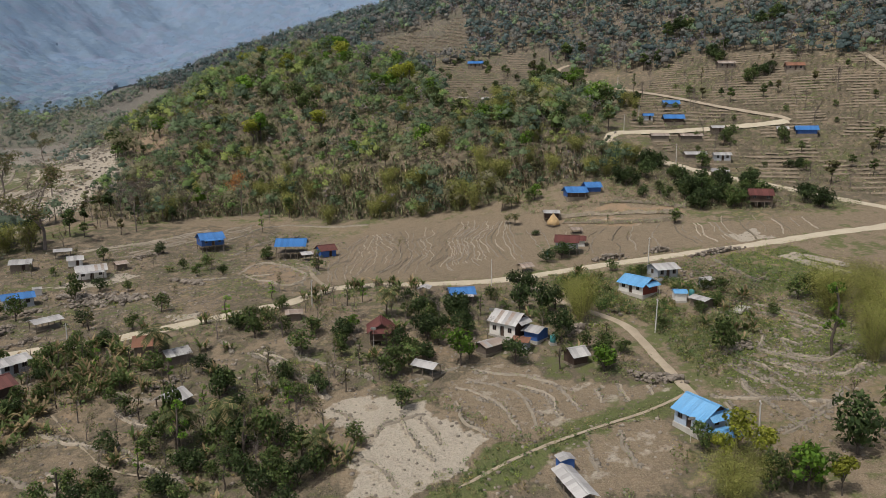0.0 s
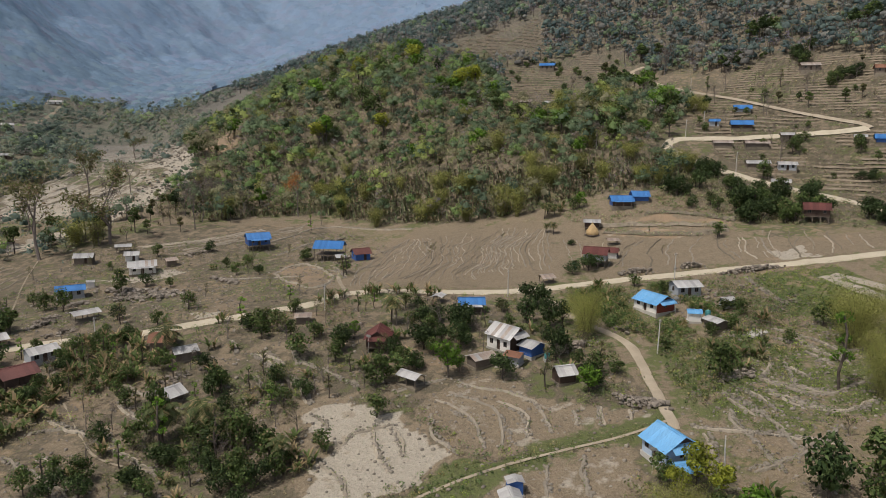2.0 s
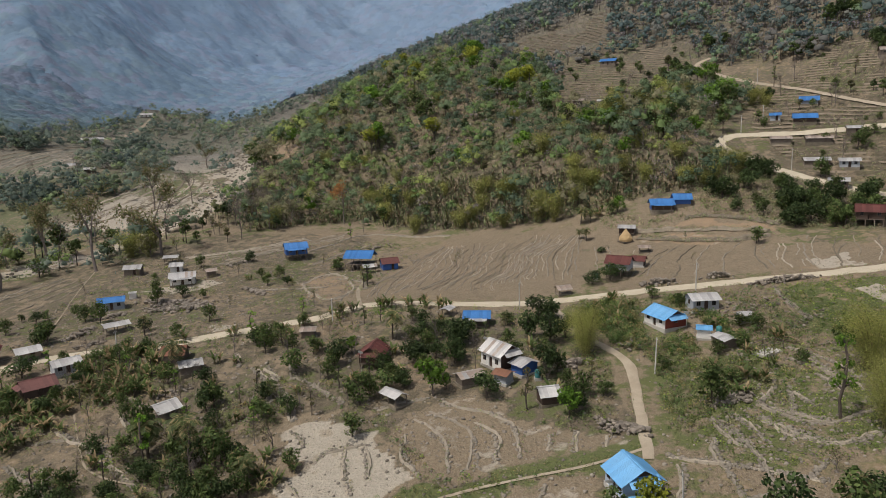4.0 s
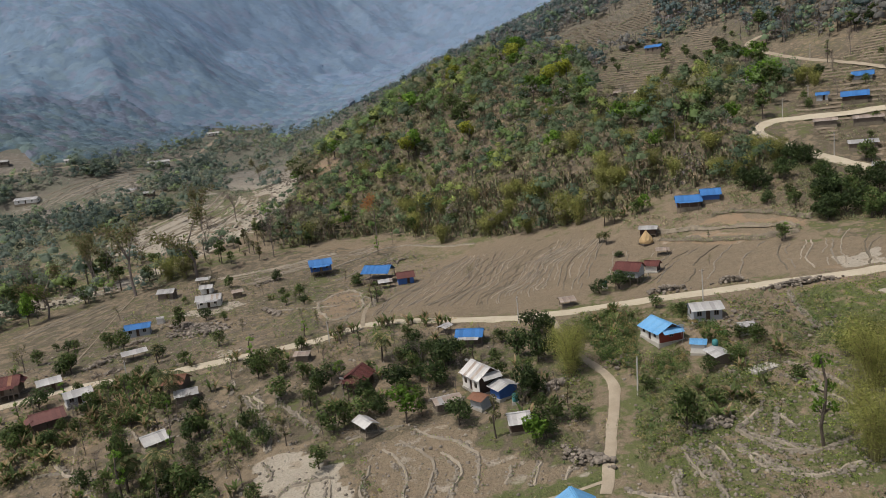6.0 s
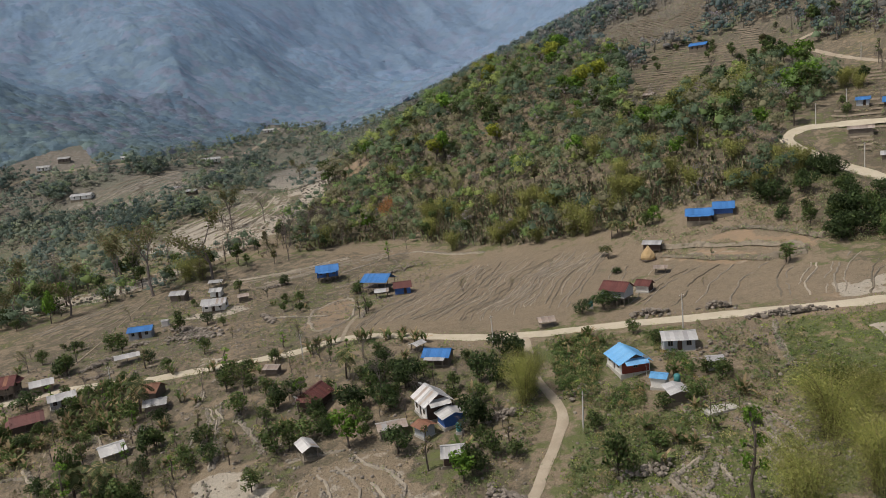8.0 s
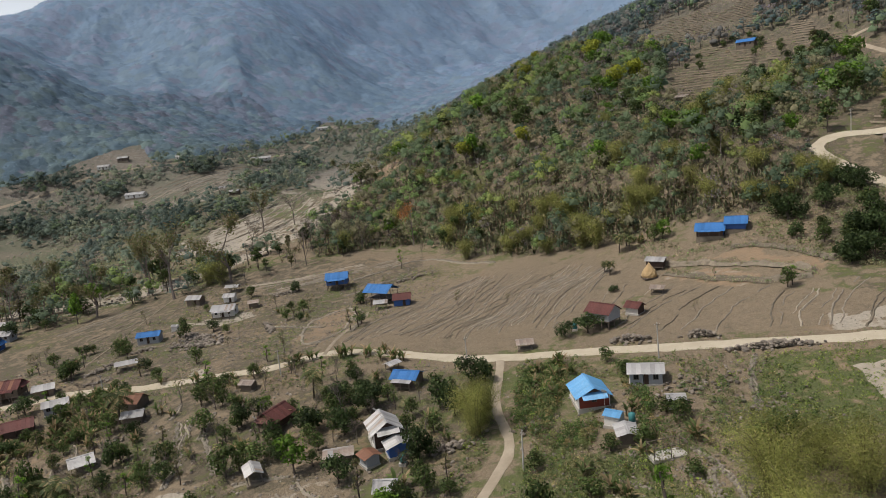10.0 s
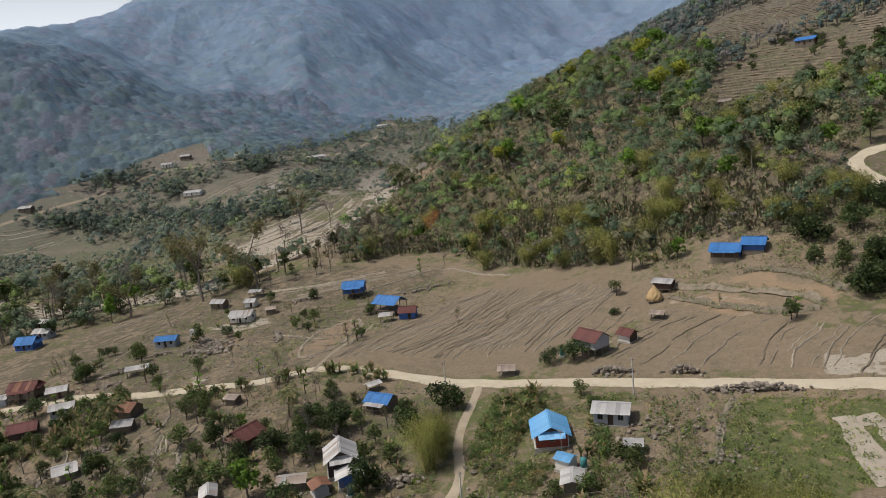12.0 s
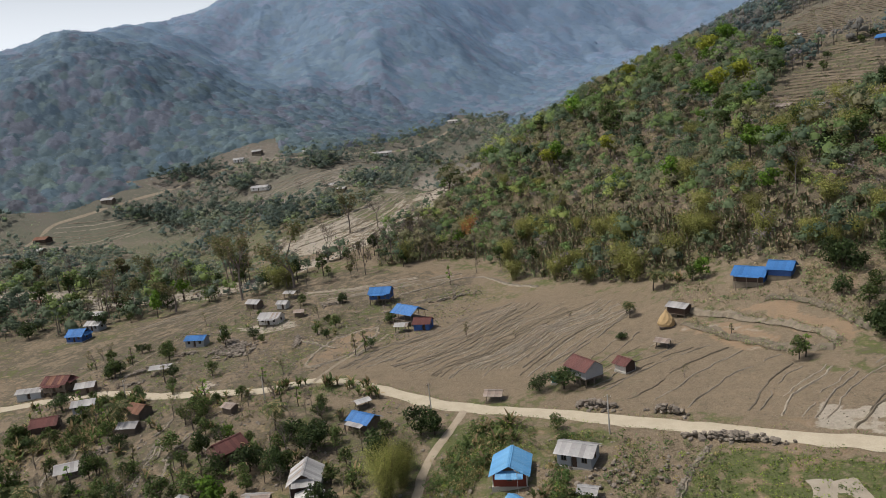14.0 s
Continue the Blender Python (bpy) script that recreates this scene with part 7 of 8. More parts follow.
# broad crowns on the upper knoll and bamboo along its foot
broad = scatter(KNOLL, 160, 43)
broad = broad[(land(broad[:, 0], broad[:, 1]) > 40) & ~inside(broad[:, 0], broad[:, 1], SLOPE)]
for t_ in TERRACES:
    broad = broad[~inside(broad[:, 0], broad[:, 1], t_)]
for i, (x, y) in enumerate(broad[:46]):
    put(("bright%d", "green%d", "green%d", "yellow%d", "bright%d")[i % 5] % (i % 2), float(x), float(y), PLANT_RNG.uniform(1.5, 2.3), wide=PLANT_RNG.uniform(0.95, 1.25))
for i, (x, y) in enumerate(scatter(SLOPE, 24, 33)):
    put("bamboo%d" % (i % 3), float(x), float(y), PLANT_RNG.uniform(0.65, 1.15), wide=PLANT_RNG.uniform(0.9, 1.2))
# hillside gardens, gully and riverside
GULLY = [(125, 263), (132, 281), (140, 300), (152, 335), (163, 363), (171, 377)]
for i, p in enumerate(smooth_line(GULLY, 5.5)):
    put("forest%d" % (i % 4), float(p[0]) + PLANT_RNG.uniform(-4, 4), float(p[1]) + PLANT_RNG.uniform(-4, 4), PLANT_RNG.uniform(0.6, 1.0))
HILL_GARDEN = [(128, 226), (150, 222), (160, 206), (166, 194), (160, 180), (148, 178), (138, 190), (128, 208)]
for i, (x, y) in enumerate(scatter(HILL_GARDEN, 34, 51)):
    put(("hill_mango%d", "hill_green%d", "hill_mango%d")[i % 3] % (i % 4), float(x), float(y), PLANT_RNG.uniform(0.8, 1.35))
for i, (x, y) in enumerate(scatter(TERRACES[0], 96, 52)):
    put(("hill_green%d", "forest%d", "bare%d", "thin%d")[i % 4] % (i % 3), float(x), float(y), PLANT_RNG.uniform(0.35, 0.8))
# trees among the hill hamlet and on its terraces: x, y, how many, spread, kind, size
for x, y, n, spread, kind, size in [(147, 229.6, 3, 3, "hill_mango%d", 1.0), (151, 223, 2, 2.5, "hill_mango%d", 1.0), (164.3, 218, 4, 3, "hill_green%d", 1.0), (139, 187, 4, 3.5, "hill_mango%d", 1.1), (147, 181, 4, 3.5, "hill_green%d", 1.0),
                                    (169, 196, 4, 3.5, "hill_mango%d", 1.1), (169, 173, 4, 4, "hill_mango%d", 1.1), (187, 235, 3, 3, "hill_green%d", 1.0), (225.6, 261.5, 1, 0, "forest%d", 0.7), (214, 268, 1, 0, "forest%d", 0.7),
                                    (195, 272.5, 2, 3, "bare%d", 0.6), (169, 312, 5, 4, "bamboo%d", 0.8), (199, 365, 3, 5, "bare%d", 0.9), (177, 292.5, 4, 4, "bamboo%d", 0.8), (170, 356, 5, 5, "forest%d", 1.0),
                                    (249, 321, 6, 6, "hill_mango%d", 1.2), (243, 283, 4, 5, "hill_mango%d", 1.1), (279, 321, 5, 7, "forest%d", 1.0), (249, 359, 6, 8, "forest%d", 1.0), (197, 386, 4, 7, "forest%d", 0.9),
                                    (236, 282, 3, 4, "hill_green%d", 1.1), (222, 346, 4, 7, "forest%d", 0.8), (141, 234, 4, 4, "bamboo%d", 0.8), (126, 226, 3, 3, "bamboo%d", 0.8), (207, 225, 3, 4, "hill_green%d", 0.9), (196, 206, 3, 4, "hill_mango%d", 0.8)]:
    for i in range(n):
        px, py = x + PLANT_RNG.uniform(-1, 1) * spread, y + PLANT_RNG.uniform(-1, 1) * spread
        if roads_near(np.array([px]), np.array([py]))[0] > 1.0 and len(clear(np.array([[px, py]]), 1.5)):
            put(kind % (i % 2), px, py, size * PLANT_RNG.uniform(0.8, 1.2))
put("palm0", 86.2, 206.0, 0.62)
put("palm0", 84.6, 209.0, 0.5)
for i, (x, y) in enumerate(scatter(TERRACES[1], 24, 53)):
    put(("hill_green%d", "hill_mango%d")[i % 2] % (i % 4), float(x), float(y), PLANT_RNG.uniform(0.5, 1.0))
RIVERSIDE = [(-250, 170), (-150, 176), (-112, 204), (-86, 238), (-62, 246), (-46, 300), (-58, 330), (-76, 290), (-110, 262), (-170, 250), (-250, 240)]
for i, (x, y) in enumerate(scatter(RIVERSIDE, 90, 54, False)):
    if from_line(np.array([x]), np.array([y]), RIVER)[0] > 5:
        put(("forest%d", "forest%d", "green%d", "mango%d", "bare%d")[i % 5] % (i % 4), float(x), float(y), PLANT_RNG.uniform(0.75, 1.35))
BANK = [(-62, 240), (-40, 247), (-18, 266), (-10, 284), (-28, 300), (-46, 300)]
for i, (x, y) in enumerate(scatter(BANK, 60, 55, False)):
    put(("forest%d", "thin%d", "bare%d", "dry_banana%d")[i % 4] % (i % 3), float(x), float(y), PLANT_RNG.uniform(0.5, 0.95) if i % 4 != 1 else 1.4)


# ---- undergrowth and woods that nobody could count ----
def clumped(pts, size, seed, level):
    return pts[value_noise(pts[:, 0], pts[:, 1], size, seed) > level]


gp = scatter([(122, 222), (146, 240), (160, 215), (175, 195), (190, 168), (160, 168), (135, 186), (124, 205)], 900, 76)


# leaf colours of the woods: share, colour, leafless or not; the knoll's nudged blue grey for haze
KNOLL_MIX = [(28, (0.112, 0.152, 0.082), 0), (20, (0.078, 0.112, 0.07), 0), (12, (0.146, 0.212, 0.076), 0), (5, (0.225, 0.265, 0.085), 0), (17, (0.19, 0.182, 0.108), 0), (18, (0.2, 0.174, 0.168), 1)]
SCRUB_MIX = [(34, (0.162, 0.19, 0.1), 0), (28, (0.222, 0.215, 0.12), 0), (14, (0.265, 0.228, 0.14), 0), (14, (0.235, 0.192, 0.158), 1), (10, (0.19, 0.24, 0.095), 0)]
STREAM_MIX = [(36, (0.118, 0.155, 0.098), 0), (28, (0.09, 0.122, 0.086), 0), (16, (0.18, 0.192, 0.098), 0), (8, (0.17, 0.23, 0.082), 0), (12, (0.2, 0.17, 0.145), 1)]
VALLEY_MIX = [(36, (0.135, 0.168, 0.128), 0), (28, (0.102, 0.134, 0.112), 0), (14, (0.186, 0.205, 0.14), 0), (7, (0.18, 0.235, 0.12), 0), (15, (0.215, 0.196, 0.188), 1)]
# upper hillside leaves made bluer and greyer, with distance haze in the colour
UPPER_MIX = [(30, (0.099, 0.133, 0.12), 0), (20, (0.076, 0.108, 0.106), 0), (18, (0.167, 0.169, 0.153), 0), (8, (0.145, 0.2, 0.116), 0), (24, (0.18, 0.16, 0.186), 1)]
ICO_UNIT = np.array(ICO)


def forest(name, pts, lo, hi, wide, per, leaf, mix, seed, label, lumps=4, core=True, stems=True, category="woods", rise=0.4, solid=0.85, drop=0.5):
    """A wood of many rounded crowns: each tree a stem, some leafy lumps and leaf clumps all over them, in one mesh."""
    g = np.random.default_rng(seed)
    n = len(pts)
    share = np.array([m[0] for m in mix], float)
    pick = g.choice(len(mix), n, p=share / share.sum())
    near = value_noise(pts[:, 0], pts[:, 1], 19, seed % 13)
    pick = np.where((near > 0.25) & (g.random(n) < 0.5), np.roll(pick, 1), pick)
    colour = np.array([m[1] for m in mix])[pick] * g.uniform(0.84, 1.16, (n, 1)) * g.uniform(0.98, 1.02, (n, 3))
    bare = np.array([m[2] for m in mix])[pick] > 0
    h = lo + (hi - lo) * g.random(n) ** 1.3
    rad = h * wide * g.uniform(0.65, 1.45, n)
    z = ground_height(pts[:, 0], pts[:, 1])
    low_r, high_r = {1: (0.9, 1.1), 2: (0.55, 0.8), 3: (0.45, 0.7)}.get(lumps, (0.28, 0.5))
    lump_r = rad[:, None] * g.uniform(low_r, high_r, (n, lumps))
    ang = g.uniform(0, 2 * math.pi, (n, 1)) + np.arange(lumps) * 2.4
    far = np.sqrt((np.arange(lumps) + 0.3) / lumps)[None] * g.uniform(0.6, 0.95, (n, lumps)) * (lumps > 1)
    out = rad[:, None] * far
    lump_z = z[:, None] + h[:, None] - lump_r - h[:, None] * drop * far ** 1.6 * g.uniform(0.6, 1.2, (n, lumps))
    lump_z = np.maximum(lump_z, z[:, None] + 0.25 * lump_r)
    lc = np.stack([pts[:, :1] + np.cos(ang) * out, pts[:, 1:] + np.sin(ang) * out, lump_z], -1)
    # leaf clumps
    t = np.repeat(np.arange(n), per)
    keep = ~bare[t] | (g.random(len(t)) < 0.62)
    t = t[keep]
    k = g.integers(0, lumps, len(t))
    d = g.normal(0, 1, (len(t), 3))
    d[:, 2] = np.where((d[:, 2] < 0) & (g.random(len(t)) < 0.5), -d[:, 2], d[:, 2])
    d /= np.linalg.norm(d, axis=1)[:, None]
    reach = np.where(bare[t], g.uniform(0.2, 1.1, len(t)), g.uniform(0.75, 1.3, len(t)))
    c = lc[t, k] + d * (lump_r[t, k] * reach)[:, None] * np.array([1, 1, 0.85])
    size = leaf * (0.55 + 0.45 * h[t] / hi) * np.where(bare[t], 0.7, 1.0)
    v, f = cards(c, size, g, 0.15, d * 1.2, 0.7)
    way = d + 0.3 * (c - np.stack([pts[t, 0], pts[t, 1], z[t] + 0.5 * h[t]], -1)) / rad[t][:, None] + g.normal(0, 0.2, d.shape) + np.array([0, 0, rise])
    way /= np.linalg.norm(way, axis=1)[:, None]
    all_v, all_n, all_t = [v], [np.repeat(way, 4, 0)], [np.repeat(colour[t], 4, 0)]
    tri = [np.stack([f[:, 0], f[:, 1], f[:, 2]], -1), np.stack([f[:, 0], f[:, 2], f[:, 3]], -1)]
    base = len(v)
    if core:
        w = np.nonzero(~bare | (per < 12))[0]
        shape = ICO_UNIT[None, None] * (lump_r[w][:, :, None, None] * g.uniform(solid - 0.2, solid + 0.2, (len(w), lumps, 12, 1))) * np.array([1, 1, 0.85])
        cv = (lc[w][:, :, None] + shape).reshape(-1, 3)
        nf = len(w) * lumps
        tri.append((ICO_FACES[None] + 12 * np.arange(nf)[:, None, None]).reshape(-1, 3) + base)
        all_v.append(cv)
        up_way = np.tile(ICO_UNIT + np.array([0, 0, rise]), (nf, 1)) + g.normal(0, 0.3, (nf * 12, 3))
        all_n.append(up_way / (np.linalg.norm(up_way, axis=1)[:, None] + 1e-6))
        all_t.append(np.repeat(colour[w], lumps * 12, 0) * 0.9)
        base += len(cv)
    if stems:
        th = 0.02 * h + 0.03
        for q in range(3):
            a0, a1 = q * 2.094, (q + 1) * 2.094
            ring = []
            for a_, zz, sc in ((a0, -0.4, 1.2), (a1, -0.4, 1.2), (a1, 0.85, 0.4), (a0, 0.85, 0.4)):
                ring.append(np.stack([pts[:, 0] + math.cos(a_) * th * sc, pts[:, 1] + math.sin(a_) * th * sc, z + zz * h * (1 if zz > 0 else 1 / h)], -1))
            sv = np.stack(ring, 1).reshape(-1, 3)
            o = base + 4 * np.arange(n)[:, None]
            tri += [o + np.array([[0, 1, 2]]), o + np.array([[0, 2, 3]])]
            am = (a0 + a1) / 2
            all_v.append(sv)
            all_n.append(np.tile([math.cos(am), math.sin(am), 0.05], (len(sv), 1)))
            all_t.append(np.tile([0.14, 0.12, 0.1], (len(sv), 1)) * np.repeat(g.uniform(0.7, 1.3, (n, 1)), 4, 0))
            base += len(sv)
    me = fast_mesh(name, np.vstack(all_v), np.vstack(tri), "leaf_mixed", np.vstack(all_n), np.vstack(all_t))
    tagged(new(name, me), label, category, kind="stuff")


def even_points(x0, x1, y0, y1, step, seed, polys_out=()):
    """Places about one step apart, with a jitter, clear of the given patches."""
    g = np.random.default_rng(seed)
    gx_, gy_ = np.meshgrid(np.arange(x0, x1, step), np.arange(y0, y1, step))
    p = np.stack([gx_.ravel(), gy_.ravel()], -1) + g.uniform(-0.48, 0.48, (gx_.size, 2)) * step
    for poly in polys_out:
        p = p[~inside(p[:, 0], p[:, 1], poly)]
    ok = from_line(p[:, 0], p[:, 1], RIVER) > 7
    ok &= from_line(p[:, 0], p[:, 1], FAR_ROAD) > 5
    ok &= roads_near(p[:, 0], p[:, 1]) > 2.5
    return clear(p[ok], 3.0)


def in_poly(p, poly):
    return p[inside(p[:, 0], p[:, 1], poly)]


def thin_out(p, poly, share, seed):
    low = inside(p[:, 0], p[:, 1], poly)
    return p[~low | (np.random.default_rng(seed).random(len(p)) < share)]


GARDEN_MIX = [(36, (0.105, 0.15, 0.058), 0), (28, (0.165, 0.185, 0.078), 0), (16, (0.205, 0.192, 0.1), 0), (7, (0.27, 0.23, 0.11), 0), (5, (0.2, 0.25, 0.06), 0), (8, (0.2, 0.16, 0.122), 1)]
YARD_MIX = [(46, (0.078, 0.125, 0.04), 0), (24, (0.125, 0.165, 0.055), 0), (14, (0.19, 0.18, 0.08), 0), (8, (0.25, 0.2, 0.09), 0), (8, (0.17, 0.24, 0.05), 0)]
WEED_MIX = [(40, (0.18, 0.18, 0.096), 0), (30, (0.24, 0.21, 0.12), 0), (30, (0.132, 0.15, 0.072), 0)]
gv = np.vstack([in_poly(even_points(-72, 128, 64, 166, 1.5, 61), VILLAGE), in_poly(even_points(60, 120, 90, 156, 1.25, 62), TRACK_SIDE)])
lush = value_noise(gv[:, 0], gv[:, 1], 15, 3) + 0.6 * value_noise(gv[:, 0], gv[:, 1], 5, 4) + 0.55 * inside(gv[:, 0], gv[:, 1], TRACK_SIDE)
forest("garden_shrubs", gv[lush > 0.02], 0.4, 1.9, 0.45, 30, 0.3, GARDEN_MIX, 63, "low green and yellow shrubs between gardens", 1, False, False, "shrubs")
GARDEN_PATCH = [(69.5, 152), (84, 153), (83, 141), (80, 132), (83, 123), (78, 119), (75.5, 127), (71, 138)]
LOWER_GARDEN = [(84, 128), (90, 122), (102, 126), (108, 118), (104, 106), (92, 104), (84, 112), (80, 118)]
gr = np.vstack([in_poly(even_points(66, 90, 116, 156, 1.35, 72), GARDEN_PATCH), in_poly(even_points(78, 112, 100, 132, 2.0, 73), LOWER_GARDEN)])
ys = np.vstack([scatter([(72, 150), (82, 151), (82, 140), (80, 124), (74, 127)], 330, 64), scatter([(90.5, 147), (93.5, 147), (99, 124), (96, 122)], 120, 65), scatter([(84, 128), (89.5, 127), (88, 120), (82, 121)], 70, 66)])
forest("yard_shrubs", clear(ys, 0.6), 0.5, 2.4, 0.5, 46, 0.32, YARD_MIX, 72, "thick green and yellowing plants in a house yard", 2, False, False, "shrubs")
forest("garden_rows", gr, 0.7, 2.3, 0.5, 22, 0.4, GARDEN_MIX, 74, "thick green and yellow garden plants in rows", 2, False, False, "shrubs")
wv = np.vstack([in_poly(even_points(-72, 128, 64, 166, 1.3, 65), VILLAGE), in_poly(even_points(-84, 40, 154, 256, 2.0, 66), UPLAND)])
lush = value_noise(wv[:, 0], wv[:, 1], 12, 5) + 0.6 * value_noise(wv[:, 0], wv[:, 1], 4, 6)
BANK_SIDE = [(97, 207), (112, 207.5), (124, 204), (135, 191), (146, 180), (166, 184), (172, 200), (150, 228), (128, 222), (112, 227), (98, 224), (88, 224)]
bs = in_poly(even_points(86, 176, 176, 230, 1.5, 68, [SHELF_HIGH, SHELF_LOW]), BANK_SIDE)
bs = bs[value_noise(bs[:, 0], bs[:, 1], 9, 7) + 0.5 * value_noise(bs[:, 0], bs[:, 1], 3, 8) > -0.25]
forest("slope_scrub", clear(np.vstack([gp, scatter(TERRACES[0], 420, 78)])), 0.6, 1.9, 0.55, 18, 0.42, SCRUB_MIX, 80, "dry scrub on the slope above the fields", 1, False, False, "shrubs")
forest("bank_scrub", bs, 0.4, 1.8, 0.7, 12, 0.5, SCRUB_MIX, 69, "dry grass and scrub on the banks above fields", 1, False, False, "shrubs")
PASTURE_MIX = [(40, (0.13, 0.185, 0.045), 0), (35, (0.22, 0.275, 0.062), 0), (25, (0.09, 0.13, 0.042), 0)]
us = clear(clumped(scatter(UPLAND, 2600, 58), 8, 19, 0.2))
forest("upland_shrubs", us, 0.3, 1.5, 0.6, 20, 0.28, GARDEN_MIX, 59, "low green shrubs among bare upland plots", 1, False, False, "shrubs")
forest("pasture_bushes", np.vstack([scatter(PASTURE, 700, 69), scatter(GREEN, 900, 70)]), 0.2, 0.9, 0.75, 12, 0.26, PASTURE_MIX, 75, "small green bushes in rough pasture", 1, False, False, "shrubs")
side_pts = []
for ln, half in ((ROAD[1:18], 2.1), (TRACK, 1.15), (GRASS_TRACK, 0.7), (HILL_ROAD, 2.2)):
    pts = smooth_line(ln, 0.45)
    tan = np.gradient(pts, axis=0)
    tan /= np.hypot(*tan.T)[:, None]
    for sg in (-1, 1):
        side_pts.append(pts + np.stack([-tan[:, 1], tan[:, 0]], -1) * sg * half)
side_pts = np.vstack(side_pts)
side_pts = side_pts + np.random.default_rng(76).normal(0, 0.3, side_pts.shape)
side_pts = side_pts[value_noise(side_pts[:, 0], side_pts[:, 1], 6, 9) > -0.35]
forest("roadside_weeds", side_pts, 0.12, 0.55, 0.8, 7, 0.22, GARDEN_MIX, 77, "weeds along the edges of roads and tracks", 1, False, False, "weeds")
line_pts = np.vstack([smooth_line(ln, 0.5) for ln in FIELD_EDGES + WALLS])
line_pts = line_pts + np.random.default_rng(78).normal(0, 0.35, line_pts.shape)
line_pts = line_pts[value_noise(line_pts[:, 0], line_pts[:, 1], 4, 44) > 0.05]
forest("wall_weeds", line_pts, 0.15, 0.6, 0.6, 10, 0.2, GARDEN_MIX, 79, "weeds growing along stone lines", 1, False, False, "weeds")
edge_pts = np.vstack([smooth_line(ln, 0.4) for ln in BANKS])
edge_pts = np.vstack([edge_pts, edge_pts]) + np.random.default_rng(70).normal(0, 0.75, (2 * len(edge_pts), 2))
forest("bank_edge_scrub", edge_pts, 0.4, 1.3, 0.6, 12, 0.34, SCRUB_MIX, 71, "dry grass along the terrace banks", 1, False, False, "shrubs")
forest("dry_weeds", wv[lush > 0.0], 0.18, 0.65, 0.55, 11, 0.2, WEED_MIX, 67, "dry olive weeds on rough ground", 1, False, False, "weeds")


def tufts(name, pts, lo, hi, blades, width, mix, seed, label):
    """Thickets of long leaved plants: arching blades of two lengths out of each foot."""
    g = np.random.default_rng(seed)
    n = len(pts)
    share = np.array([m[0] for m in mix], float)
    col = np.array([m[1] for m in mix])[g.choice(len(mix), (n, blades), p=share / share.sum())] * g.uniform(0.8, 1.2, (n, 1, 1))
    h = g.uniform(lo, hi, (n, 1)) * g.uniform(0.6, 1.1, (n, blades))
    a = g.uniform(0, 2 * math.pi, (n, blades))
    lean = g.uniform(0.12, 0.6, (n, blades)) * h
    foot = np.stack([pts[:, 0], pts[:, 1], ground_height(pts[:, 0], pts[:, 1]) - 0.1], -1)[:, None]
    way = np.stack([np.cos(a), np.sin(a), np.zeros_like(a)], -1)
    side = np.stack([-np.sin(a), np.cos(a), np.zeros_like(a)], -1) * (width * g.uniform(0.6, 1.3, (n, blades)))[..., None]
    up_ = np.array([0, 0, 1.0])
    p0 = foot + way * 0.12 + up_ * (h * 0.15)[..., None]
    p1 = p0 + way * (lean * 0.45)[..., None] + up_ * (h * 0.65)[..., None]
    p2 = p0 + way * (lean * 1.25)[..., None] + up_ * (h * g.uniform(0.55, 0.95, (n, blades)))[..., None]
    v = np.stack([p0 - side * 0.25, p0 + side * 0.25, p1 + side * 0.5, p1 - side * 0.5, p2 + side * 0.12, p2 - side * 0.12], 2).reshape(-1, 3)
    o = 6 * np.arange(n * blades)[:, None]
    f = np.vstack([o + np.array([[0, 1, 2, 3]]), o + np.array([[3, 2, 4, 5]])])
    nor = np.repeat((way * 0.35 + up_).reshape(-1, 3), 6, 0)
    me = fast_mesh(name, v, f, "leaf_mixed", nor / np.linalg.norm(nor, axis=1)[:, None], np.repeat(col.reshape(-1, 3), 6, 0))
    tagged(new(name, me), label, "thicket", kind="stuff")


THICKET_MIX = [(34, (0.202, 0.24, 0.132), 0), (20, (0.279, 0.302, 0.155), 0), (30, (0.373, 0.302, 0.209), 0), (16, (0.265, 0.217, 0.163), 0)]
sl = in_poly(even_points(-70, 180, 215, 345, 2.1, 82, TERRACES), SLOPE)
sl2 = in_poly(even_points(-70, 180, 215, 420, 5.0, 83, TERRACES), KNOLL)
tufts("banana_thicket", np.vstack([sl, sl2]), 1.4, 3.6, 9, 0.42, THICKET_MIX, 84, "half withered banana thicket on the lower slope")
kp = thin_out(in_poly(even_points(-70, 180, 215, 525, 6.2, 101, TERRACES), KNOLL), SLOPE, 0.14, 102)
kp = thin_out(kp, SCAR, 0.25, 108)
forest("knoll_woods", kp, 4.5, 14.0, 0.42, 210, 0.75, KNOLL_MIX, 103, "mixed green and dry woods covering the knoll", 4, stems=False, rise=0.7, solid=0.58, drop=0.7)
ks = in_poly(even_points(-70, 180, 215, 525, 2.7, 104, TERRACES), KNOLL)
ks = thin_out(ks, SCAR, 0.35, 109)
forest("hill_scrub", ks, 0.8, 2.8, 0.6, 16, 0.7, SCRUB_MIX, 105, "dense green and dry scrub on the hill", 1, False, False, "shrubs")
rp = in_poly(even_points(-260, -40, 160, 335, 7.0, 106, [LEFT_FIELD]), RIVERSIDE)
rp = thin_out(rp, SAND_BENCH, 0.05, 111)
rp = thin_out(rp, [(-112, 200), (-112, 330), (-40, 330), (-40, 240)], 0.5, 110)
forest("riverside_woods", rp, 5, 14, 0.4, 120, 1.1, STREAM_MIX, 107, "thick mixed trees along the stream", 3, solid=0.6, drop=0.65)

